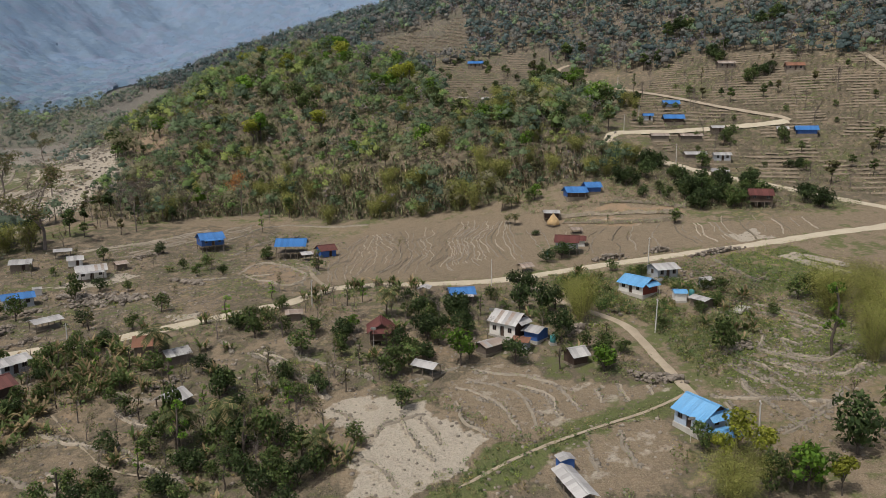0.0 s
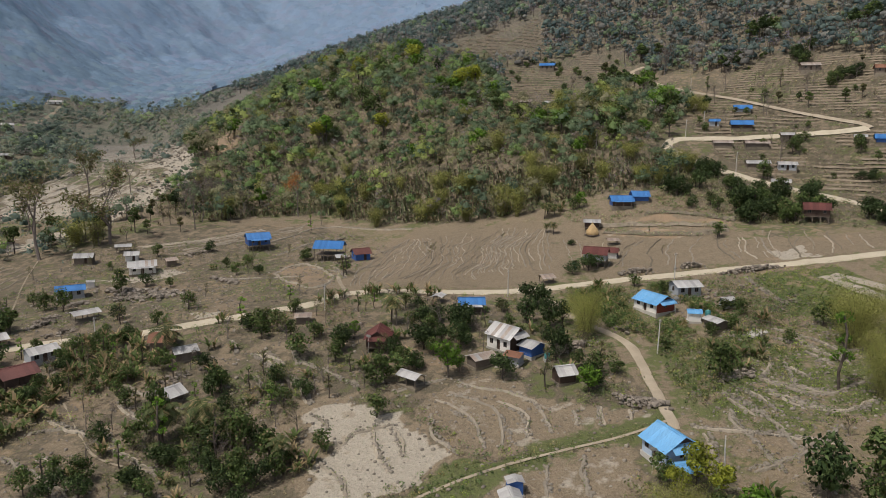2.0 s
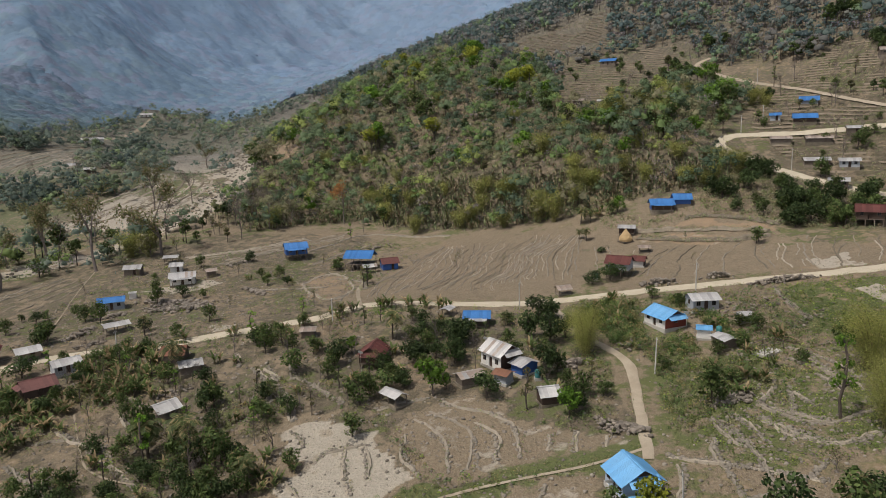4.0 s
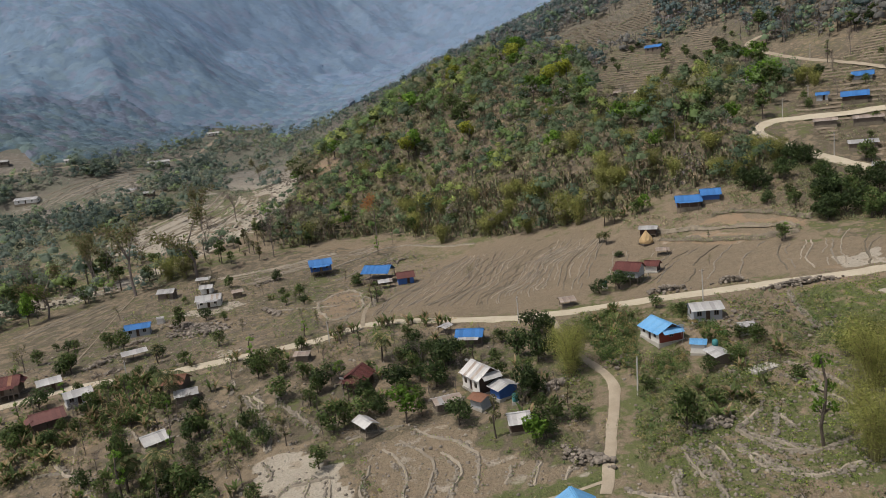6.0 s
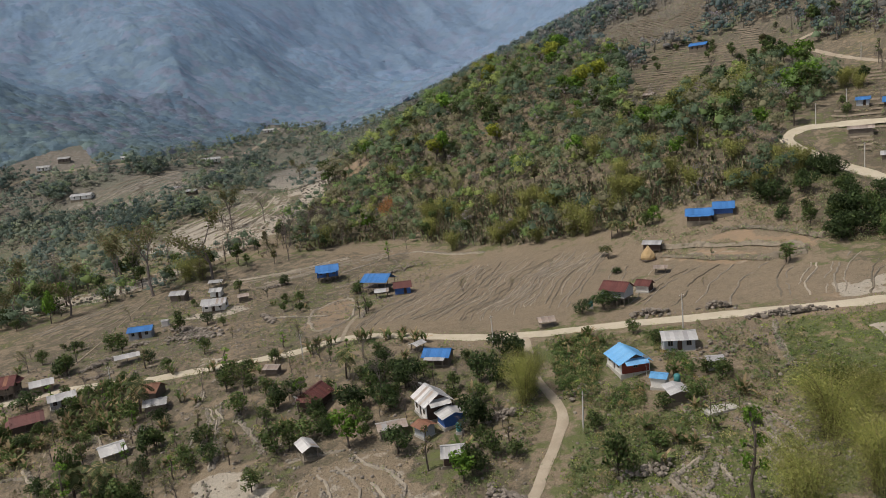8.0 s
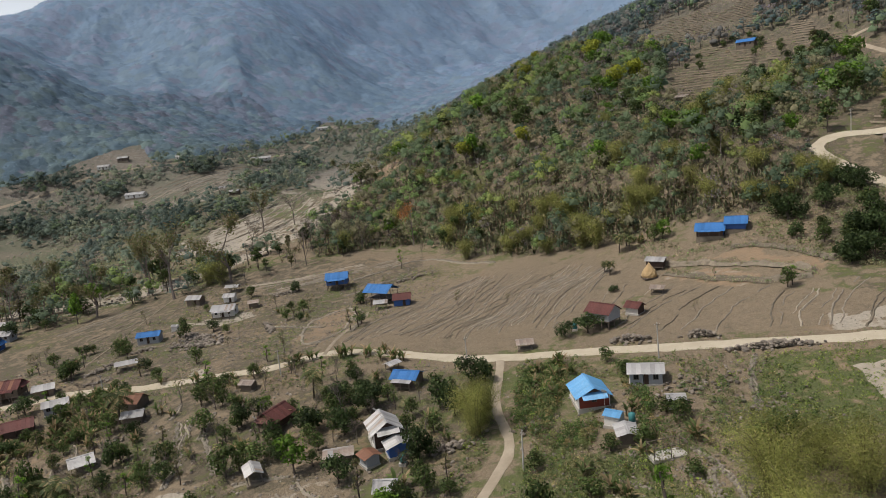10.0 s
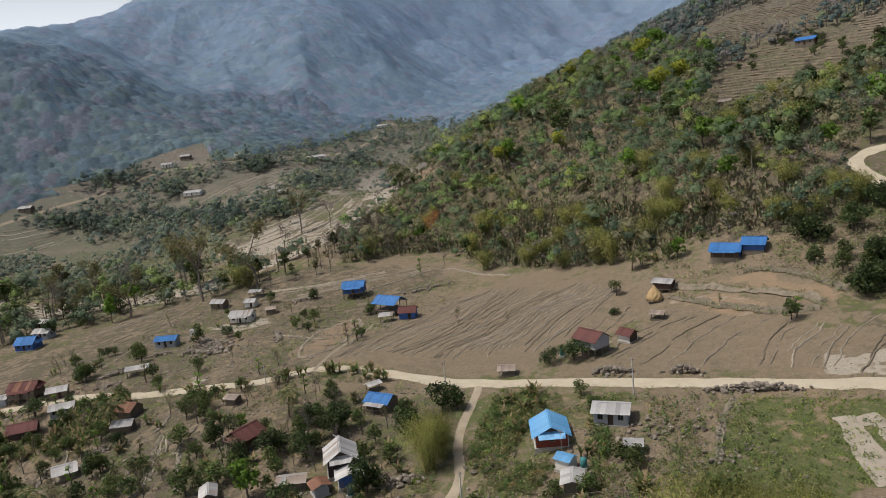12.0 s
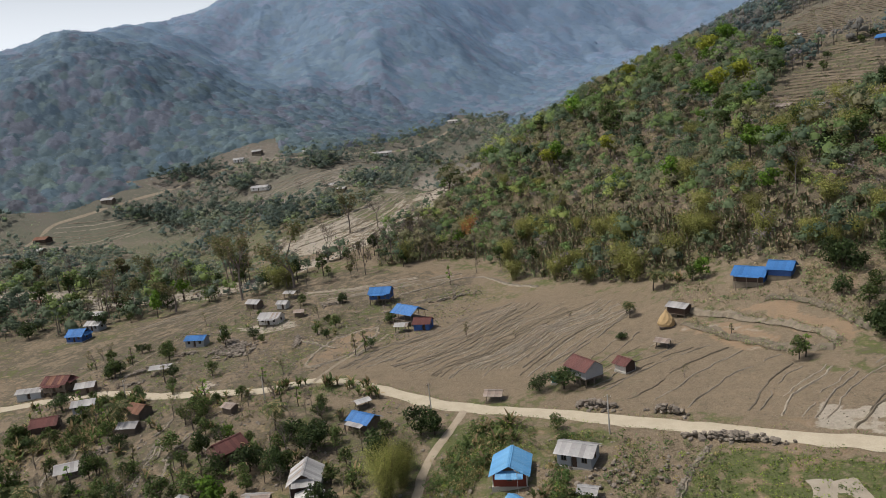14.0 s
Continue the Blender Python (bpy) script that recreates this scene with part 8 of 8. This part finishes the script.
span = lambda x, y: np.hypot(x - 60, y - 20)
def mountain_side(x, y):
    behind = (y > 540) | (x < np.interp(y, [p[1] for p in FAR_ROAD], [p[0] for p in FAR_ROAD]) - 8)
    return behind & (land(x, y) > np.where(x < -235, 50, 72) + 9 * value_noise(x, y, 70, 13)) & ((x < -150) | (y > 660)) & ((x < 60) | (span(x, y) > 640)) & (from_line(x, y, FAR_ROAD) > 13)


vp = even_points(-480, -66, 225, 830, 6.4, 91, FAR_FIELDS + [KNOLL, RIVERSIDE, LEFT_FIELD])
vp = vp[((vp[:, 0] < -45 + (vp[:, 1] - 330) * 0.04) | (vp[:, 0] < -100)) & ~mountain_side(vp[:, 0], vp[:, 1]) & (land(vp[:, 0], vp[:, 1]) < 92) & (span(vp[:, 0], vp[:, 1]) < 760)]
for poly in OPEN_GROUND:
    vp = thin_out(vp, poly, 0.06, 112)
vp = vp[value_noise(vp[:, 0], vp[:, 1], 34, 12) + 0.5 * value_noise(vp[:, 0], vp[:, 1], 11, 14) > -0.12 - 0.2 * (land(vp[:, 0], vp[:, 1]) > 52)]
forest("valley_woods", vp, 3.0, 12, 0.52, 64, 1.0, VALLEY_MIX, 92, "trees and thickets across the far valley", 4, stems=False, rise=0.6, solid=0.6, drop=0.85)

# dense dark groves along the valley's streams and field edges
GROVES = [(-284, 369), (-265, 368), (-241, 376), (-207, 373), (-180, 364), (-153, 348), (-122, 350), (-225, 462), (-265, 419), (-308, 429), (-320, 409), (-212, 460), (-172, 489),
          (-141, 413), (-173, 534), (-314, 359), (-292, 363)]
grove_rng = np.random.default_rng(115)
gt_pts = np.vstack([np.array(c) + grove_rng.normal(0, 1, (20, 2)) * np.array([8.5, 5.5]) for c in GROVES])
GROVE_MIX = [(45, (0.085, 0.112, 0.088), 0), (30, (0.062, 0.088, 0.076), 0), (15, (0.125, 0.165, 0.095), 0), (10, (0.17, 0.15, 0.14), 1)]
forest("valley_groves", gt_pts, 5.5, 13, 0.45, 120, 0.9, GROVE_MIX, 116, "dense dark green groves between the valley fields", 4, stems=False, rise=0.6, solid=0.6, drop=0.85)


def crowns(name, x0, x1, y0, y1, step, cell, tall, leaf, share, mixes, seed, label, test, vary=0.2, round_=0.75):
    """A closed forest over far slopes: one sheet heaved up into crowns that each have their own leaf colour, blended to
    a hazier one with distance, with loose leaf clumps all over it.
    """
    g = np.random.default_rng(seed)
    cx, cy = np.meshgrid(np.arange(x0, x1, step), np.arange(y0, y1, step))
    cx, cy = cx + g.uniform(-0.3, 0.3, cx.shape) * step, cy + g.uniform(-0.3, 0.3, cy.shape) * step
    base = land(cx, cy)
    rise_x, rise_y = land(cx + 6, cy) - land(cx - 6, cy), land(cx, cy + 6) - land(cx, cy - 6)
    on = test(cx, cy, base) & ((rise_x * (cx - 60) + rise_y * (cy - 20)) / span(cx, cy) > -7)
    for poly in FAR_FIELDS + TERRACES + OPEN_GROUND + [KNOLL]:
        on &= ~inside(cx, cy, poly)
    top, own = np.zeros(cx.shape), np.zeros((2,) + cx.shape)
    for size, weight, key in ((cell, 1.0, 1.0), (cell * 0.55, 0.62, 2.3)):
        ix, iy = np.floor(cx / size), np.floor(cy / size)
        for dx in (-1, 0, 1):
            for dy in (-1, 0, 1):
                jx, jy = ix + dx, iy + dy
                h = [np.sin(jx * 127.1 * key + jy * 311.7 + q * 74.7) * 43758.5453 for q in range(4)]
                h = [v - np.floor(v) for v in h]
                d = np.hypot(cx - (jx + 0.1 + 0.8 * h[0]) * size, cy - (jy + 0.1 + 0.8 * h[1]) * size) / (size * (0.62 + 0.4 * h[2]))
                lump = np.sqrt(np.clip(1 - d * d, 0, 1)) * (0.45 + 0.55 * h[2]) * weight
                win = lump > top
                top = np.where(win, lump, top)
                own = np.where(win[None], np.stack([jx * size, h[3]]), own)
    edge = on.astype(float)
    for _ in range(2):
        pad = np.pad(edge, 1, mode="edge")
        edge = np.minimum(edge, (pad[:-2, 1:-1] + pad[2:, 1:-1] + pad[1:-1, :-2] + pad[1:-1, 2:]) / 4)
    z = base + tall * top * edge + g.normal(0, 0.085, cx.shape) * tall - 1.0
    # each crown's colour: leafless trees stand in groups
    pick = own[1]
    grey = value_noise(cx, cy, 55, 61) + 0.6 * value_noise(cx, cy, 21, 62)
    # distance haze painted in: tints slide from the near mix to the bluer far one
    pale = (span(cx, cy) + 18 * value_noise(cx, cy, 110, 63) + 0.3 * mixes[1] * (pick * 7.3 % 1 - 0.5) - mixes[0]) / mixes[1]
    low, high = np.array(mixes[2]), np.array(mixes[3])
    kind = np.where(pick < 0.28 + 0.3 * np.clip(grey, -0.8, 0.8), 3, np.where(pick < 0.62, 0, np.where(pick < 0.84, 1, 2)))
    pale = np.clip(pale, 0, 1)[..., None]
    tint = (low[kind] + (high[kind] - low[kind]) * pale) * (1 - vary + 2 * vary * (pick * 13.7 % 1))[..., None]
    idx = np.arange(cx.size).reshape(cx.shape)
    quads = np.stack([idx[:-1, :-1], idx[:-1, 1:], idx[1:, 1:], idx[1:, :-1]], -1)[on[:-1, :-1] | on[:-1, 1:] | on[1:, 1:] | on[1:, :-1]]
    used, inv = np.unique(quads, return_inverse=True)
    verts, tints = np.stack([cx, cy, z], -1).reshape(-1, 3)[used], tint.reshape(-1, 3)[used]
    soft = base + round_ * (z - base)
    sy, sx = np.gradient(soft, step)
    way = np.stack([-sx, -sy, np.ones_like(sx)], -1)
    way = (way / np.linalg.norm(way, axis=-1)[..., None]).reshape(-1, 3)[used]
    inv = inv.reshape(quads.shape)
    tri = np.vstack([inv[:, [0, 1, 2]], inv[:, [0, 2, 3]]])
    at = np.repeat(np.arange(len(verts)), share)
    at = at[g.random(len(at)) < np.clip(top.reshape(-1)[used] * 1.3, 0.15, 1)[at]]
    c = verts[at] + g.normal(0, 0.45, (len(at), 3)) * step * np.array([1, 1, 0.25]) + way[at] * (0.15 * leaf)
    v, f = cards(c, np.full(len(c), leaf) * g.uniform(0.5, 1.2, len(c)), g, 0.2, way[at] * 1.6, 0.7)
    bent = way[at] + g.normal(0, 0.4 * round_, (len(at), 3))
    bent /= np.linalg.norm(bent, axis=1)[:, None]
    off = len(verts)
    tri = np.vstack([tri, f[:, [0, 1, 2]] + off, f[:, [0, 2, 3]] + off])
    me = fast_mesh(name, np.vstack([verts, v]), tri, "leaf_mixed", np.vstack([way, np.repeat(bent, 4, 0)]), np.vstack([tints, np.repeat(tints[at] * g.uniform(1 - vary, 1 + vary, (len(at), 1)), 4, 0)]))
    tagged(new(name, me), label, "woods", kind="stuff")

rs = clumped(scatter([(-260, 160), (-150, 170), (-80, 245), (-45, 300), (-55, 400), (-90, 480), (-150, 420), (-160, 300), (-260, 250)], 1800, 80, False), 22, 10, -0.1)
rs = thin_out(thin_out(rs, SAND_BENCH, 0.1, 114), STREAM_FLAT, 0.1, 118)
forest("river_scrub", rs[from_line(rs[:, 0], rs[:, 1], RIVER) > 4], 0.6, 2.4, 0.7, 16, 0.7, STREAM_MIX, 81, "green scrub along the stream", 1, False, False, "shrubs")
vs = even_points(-480, -66, 225, 700, 4.4, 93, FAR_FIELDS + [KNOLL, LEFT_FIELD])
vs = vs[((vs[:, 0] < -45 + (vs[:, 1] - 330) * 0.04) | (vs[:, 0] < -100)) & (land(vs[:, 0], vs[:, 1]) < 92) & (value_noise(vs[:, 0], vs[:, 1], 26, 12) > -0.35)]
for poly in OPEN_GROUND:
    vs = thin_out(vs, poly, 0.12, 113)
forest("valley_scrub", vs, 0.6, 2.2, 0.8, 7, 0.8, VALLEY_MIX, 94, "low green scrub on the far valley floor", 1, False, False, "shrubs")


# leaf colours on the mountain with blue haze painted in: green, dark, fresh, leafless
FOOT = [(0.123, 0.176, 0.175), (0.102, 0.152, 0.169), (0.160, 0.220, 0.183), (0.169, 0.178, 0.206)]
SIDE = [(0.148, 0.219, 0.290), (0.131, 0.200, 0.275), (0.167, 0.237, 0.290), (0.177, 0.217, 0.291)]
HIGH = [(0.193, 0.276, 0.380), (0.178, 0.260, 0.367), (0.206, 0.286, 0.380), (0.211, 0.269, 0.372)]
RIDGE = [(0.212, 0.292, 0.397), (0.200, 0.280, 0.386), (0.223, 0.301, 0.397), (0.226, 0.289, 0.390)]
crowns("mountain_woods", -720, -100, 250, 860, 1.7, 7.5, 5.2, 1.2, 2, (430, 330, FOOT, SIDE), 122, "green and leafless trees on the mountain side, tinted with haze",
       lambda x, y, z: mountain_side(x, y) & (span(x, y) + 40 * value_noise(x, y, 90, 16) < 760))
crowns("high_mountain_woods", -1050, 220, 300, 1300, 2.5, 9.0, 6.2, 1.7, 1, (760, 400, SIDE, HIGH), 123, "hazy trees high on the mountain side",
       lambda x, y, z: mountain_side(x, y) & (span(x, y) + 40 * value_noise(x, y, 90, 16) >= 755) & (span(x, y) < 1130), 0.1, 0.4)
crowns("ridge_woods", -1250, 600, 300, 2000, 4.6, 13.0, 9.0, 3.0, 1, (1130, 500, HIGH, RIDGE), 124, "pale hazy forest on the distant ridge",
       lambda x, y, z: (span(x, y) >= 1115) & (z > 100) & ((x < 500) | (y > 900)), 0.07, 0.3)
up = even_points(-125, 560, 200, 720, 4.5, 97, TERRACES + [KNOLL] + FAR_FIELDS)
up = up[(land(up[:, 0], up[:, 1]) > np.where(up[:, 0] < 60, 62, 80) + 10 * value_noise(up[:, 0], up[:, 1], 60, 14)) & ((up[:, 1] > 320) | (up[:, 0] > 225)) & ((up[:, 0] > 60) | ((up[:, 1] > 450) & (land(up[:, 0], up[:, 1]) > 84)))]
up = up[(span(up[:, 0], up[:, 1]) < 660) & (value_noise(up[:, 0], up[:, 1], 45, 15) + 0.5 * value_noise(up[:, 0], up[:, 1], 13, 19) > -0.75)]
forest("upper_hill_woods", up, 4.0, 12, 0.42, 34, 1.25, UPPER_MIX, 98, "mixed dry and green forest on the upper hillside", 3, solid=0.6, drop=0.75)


# bushes and stones along the edges of the hillside terraces
tp = np.vstack([in_poly(even_points(60, 290, 165, 505, 1.35, 131 + k), poly) for k, poly in enumerate(TERRACES)])
lift_ = (land(tp[:, 0], tp[:, 1]) + ripple(tp[:, 0], tp[:, 1])) / 1.25
part_way = lift_ - np.floor(lift_)
patchy = value_noise(tp[:, 0], tp[:, 1], 17, 33)
forest("terrace_edge_bushes", tp[(part_way > 0.62) & (patchy > -0.75)], 0.35, 1.2, 0.75, 9, 0.45, SCRUB_MIX, 134, "low dry bushes along terrace edges", 1, False, False, "shrubs")


def terrace_lips(name, poly, seed, label):
    """Low crumbling lips of earth and stone, one along the top of every terrace step."""
    g = np.random.default_rng(seed)
    xs = np.arange(min(p[0] for p in poly), max(p[0] for p in poly), 1.3)
    ys = np.arange(min(p[1] for p in poly), max(p[1] for p in poly), 1.3)
    cx, cy = np.meshgrid(xs, ys)
    s = (land(cx, cy) + ripple(cx, cy)) / 1.25 + 0.03
    verts, faces = [], []
    low = np.floor(np.minimum(np.minimum(s[:-1, :-1], s[1:, :-1]), np.minimum(s[:-1, 1:], s[1:, 1:])))
    high = np.floor(np.maximum(np.maximum(s[:-1, :-1], s[1:, :-1]), np.maximum(s[:-1, 1:], s[1:, 1:])))
    ok = (high > low) & inside(cx[:-1, :-1], cy[:-1, :-1], poly) & (value_noise(cx[:-1, :-1], cy[:-1, :-1], 9, seed) + 0.5 * value_noise(cx[:-1, :-1], cy[:-1, :-1], 3, seed) > -0.1) & (roads_near(cx[:-1, :-1], cy[:-1, :-1]) > 1.5)
    for i, j in zip(*np.nonzero(ok)):
        level = high[i, j]
        corner = [(cx[i, j], cy[i, j], s[i, j]), (cx[i, j + 1], cy[i, j + 1], s[i, j + 1]), (cx[i + 1, j + 1], cy[i + 1, j + 1], s[i + 1, j + 1]), (cx[i + 1, j], cy[i + 1, j], s[i + 1, j])]
        hits = []
        for p, q in zip(corner, corner[1:] + corner[:1]):
            if (p[2] - level) * (q[2] - level) < 0:
                f = (level - p[2]) / (q[2] - p[2])
                hits.append((p[0] + f * (q[0] - p[0]), p[1] + f * (q[1] - p[1])))
        if len(hits) != 2:
            continue
        gx_, gy_ = corner[1][2] - corner[0][2], corner[3][2] - corner[0][2]
        n = math.hypot(gx_, gy_) + 1e-9
        ux, uy = gx_ / n, gy_ / n
        base = len(verts)
        for x, y in hits:
            z = float(level) * 1.25
            for off, up_ in ((0.3, -0.02), (0.05, 0.16), (-0.22, 0.0), (-0.45, -0.4)):
                verts.append((x + ux * off, y + uy * off, z + up_ - float(ripple(x, y)) + 0.12 * float(value_noise(x, y, 2.2, 5))))
        for k in range(3):
            faces.append((base + k, base + k + 1, base + k + 5, base + k + 4))
    tagged(new(name, fast_mesh(name, verts, faces, "lip")), label, "bund", kind="stuff")


for k, poly in enumerate(TERRACES):
    terrace_lips("terrace_lips", poly, 140 + k, ("crumbling earth lips along hillside terraces", "crumbling earth lips along upper terraces", "crumbling earth lips along the highest terraces")[k])
small_stones("terrace_edge_stones", tp[(part_way > 0.52) & (part_way < 0.64) & (patchy > -0.3)], 0.2, 0.55, 135, "pale stones along terrace edges")


# ---- small things ----
def utility_pole(x, y, high, tilt=0.0, wires=True):
    p = root("utility_pole", x, y, stand(x, y), PLANT_RNG.uniform(0, 90), "pale concrete utility pole beside a road", "utility pole", "utility poles")
    p.matrix_world = p.matrix_world @ pose(0, 0, 0, tilt, tilt * 0.5, 0)
    v, f = [], []
    tube(v, f, [(0, 0, -0.4), (0, 0, high * 0.5), (0, 0, high)], [0.15, 0.12, 0.09], 8)
    part("shaft", mesh_of("shaft", v, f, "pole", True), None, p)
    part("crossarm", box(0, 0, high - 0.45, 1.1, 0.09, 0.1), "plank", p)
    for k in (-0.45, 0, 0.45):
        v, f = [], []
        tube(v, f, [(k, 0, high - 0.4), (k, 0, high - 0.22)], [0.05, 0.035], 6)
        part("insulator", mesh_of("insulator", v, f, "white"), None, p)


for px, py, ph, pt in [(78.3, 115.6, 6.8, 2), (98.4, 149.7, 7, 0), (59.2, 155.6, 6.5, 0), (155.5, 258.5, 7, 0), (167.5, 267, 7, 0), (158.6, 226.5, 7, 0), (193.9, 330, 7, 0), (69.3, 76.2, 6.5, -2), (16, 152, 6, 0), (-32, 149, 6, 0)]:
    utility_pole(px, py, ph, pt)


def haystack(x, y):
    h = root("haystack", x, y, stand(x, y), 20, "conical golden straw stack on a low platform", "haystack")
    v, f = [], []
    prof = [(1.75, 0.0), (1.95, 0.5), (1.85, 1.1), (1.5, 1.7), (1.05, 2.3), (0.6, 2.9), (0.25, 3.4), (0.05, 3.7)]
    rg = random.Random(4)
    n = 18
    for r, z in prof:
        for k in range(n):
            a = 2 * math.pi * k / n
            q = r * (1 + rg.uniform(-0.06, 0.06))
            v.append((q * math.cos(a), q * math.sin(a), z + 0.35 + rg.uniform(-0.05, 0.05)))
    for i in range(len(prof) - 1):
        for k in range(n):
            f.append((i * n + k, i * n + (k + 1) % n, (i + 1) * n + (k + 1) % n, (i + 1) * n + k))
    f.append(tuple(reversed(range(n))))
    part("straw", mesh_of("straw", v, f, "straw"), None, h)
    part("platform", box(0, 0, 0.2, 3.4, 3.4, 0.3), "plank", h)
    v, f = [], []
    tube(v, f, [(0, 0, 3.6), (0.05, 0, 4.5)], [0.05, 0.03], 5)
    part("centre_pole", mesh_of("centre_pole", v, f, "plank"), None, h)


haystack(96.4, 199.6)


def concrete_pad():
    """A small court: a pale slab with a rail on posts round one half."""
    x, y = 99.4, 117.2
    p = root("drying_floor", x, y, stand(x, y) + 0.1, 27, "pale concrete court with a pole frame", "drying floor")
    part("slab", box(0, 0, 0.0, 5.4, 2.6, 0.5), "concrete", p)
    me = None
    for u in (-2.6, 0, 2.6):
        for w in (-1.2, 1.2):
            if me is None:
                ob = part("post", box(0, 0, 1.0, 0.09, 0.09, 2.2), "plank", p)
                me = ob.data
            else:
                ob = part("post", me, None, p)
            ob.matrix_basis = pose(u, w, 0)
    for w in (-1.2, 1.2):
        part("rail", box(0, w, 2.05, 5.3, 0.08, 0.08), "plank", p)
    for u in (-2.6, 2.6):
        part("rail", box(u, 0, 2.13, 0.08, 2.5, 0.08), "plank", p)


concrete_pad()


def water_tank(x, y, tall=1.3, wide=0.55):
    t = root("water_tank", x, y, stand(x, y), 0, "teal plastic water tank on a block base", "water tank", "water tanks")
    v, f = [], []
    tube(v, f, [(0, 0, 0.5), (0, 0, 0.55), (0, 0, 0.5 + tall), (0, 0, 0.62 + tall), (0, 0, 0.72 + tall)], [wide * 0.9, wide, wide, wide * 0.6, wide * 0.25], 14)
    f.append(tuple(range(14 * 4, 14 * 5)))
    part("drum", mesh_of("drum", v, f, "plastic", True), None, t)
    part("base", box(0, 0, 0.2, 1.2, 1.2, 0.6), "concrete", t)


water_tank(94.2, 126.4)
water_tank(80.6, 169.8)
water_tank(57.6, 118.2)


def dish(x, y, z_top):
    s = root("satellite_dish", x, y, stand(x, y), 160, "white satellite dish on a tall thin mast", "satellite dish", "satellite dishes")
    v, f = [], []
    tube(v, f, [(0, 0, -0.2), (0, 0, z_top)], [0.035, 0.03], 6)
    part("mast", mesh_of("mast", v, f, "pole"), None, s)
    v, f = [(0, 0, -0.12)], []
    for r, z in ((0.3, -0.09), (0.55, 0.0)):
        for k in range(12):
            v.append((r * math.cos(k * math.pi / 6), r * math.sin(k * math.pi / 6), z))
    for k in range(12):
        f += [(0, 1 + k, 1 + (k + 1) % 12), (1 + k, 13 + k, 13 + (k + 1) % 12, 1 + (k + 1) % 12)]
    ob = part("reflector", mesh_of("reflector", v, f, "white", True), None, s)
    ob.matrix_basis = pose(0, 0, z_top + 0.1, 50, 0, 0)


dish(24.6, 127.0, 3.9)
dish(49.0, 128.6, 4.2)
dish(61.0, 80.2, 3.6)
dish(89.6, 131.4, 3.6)
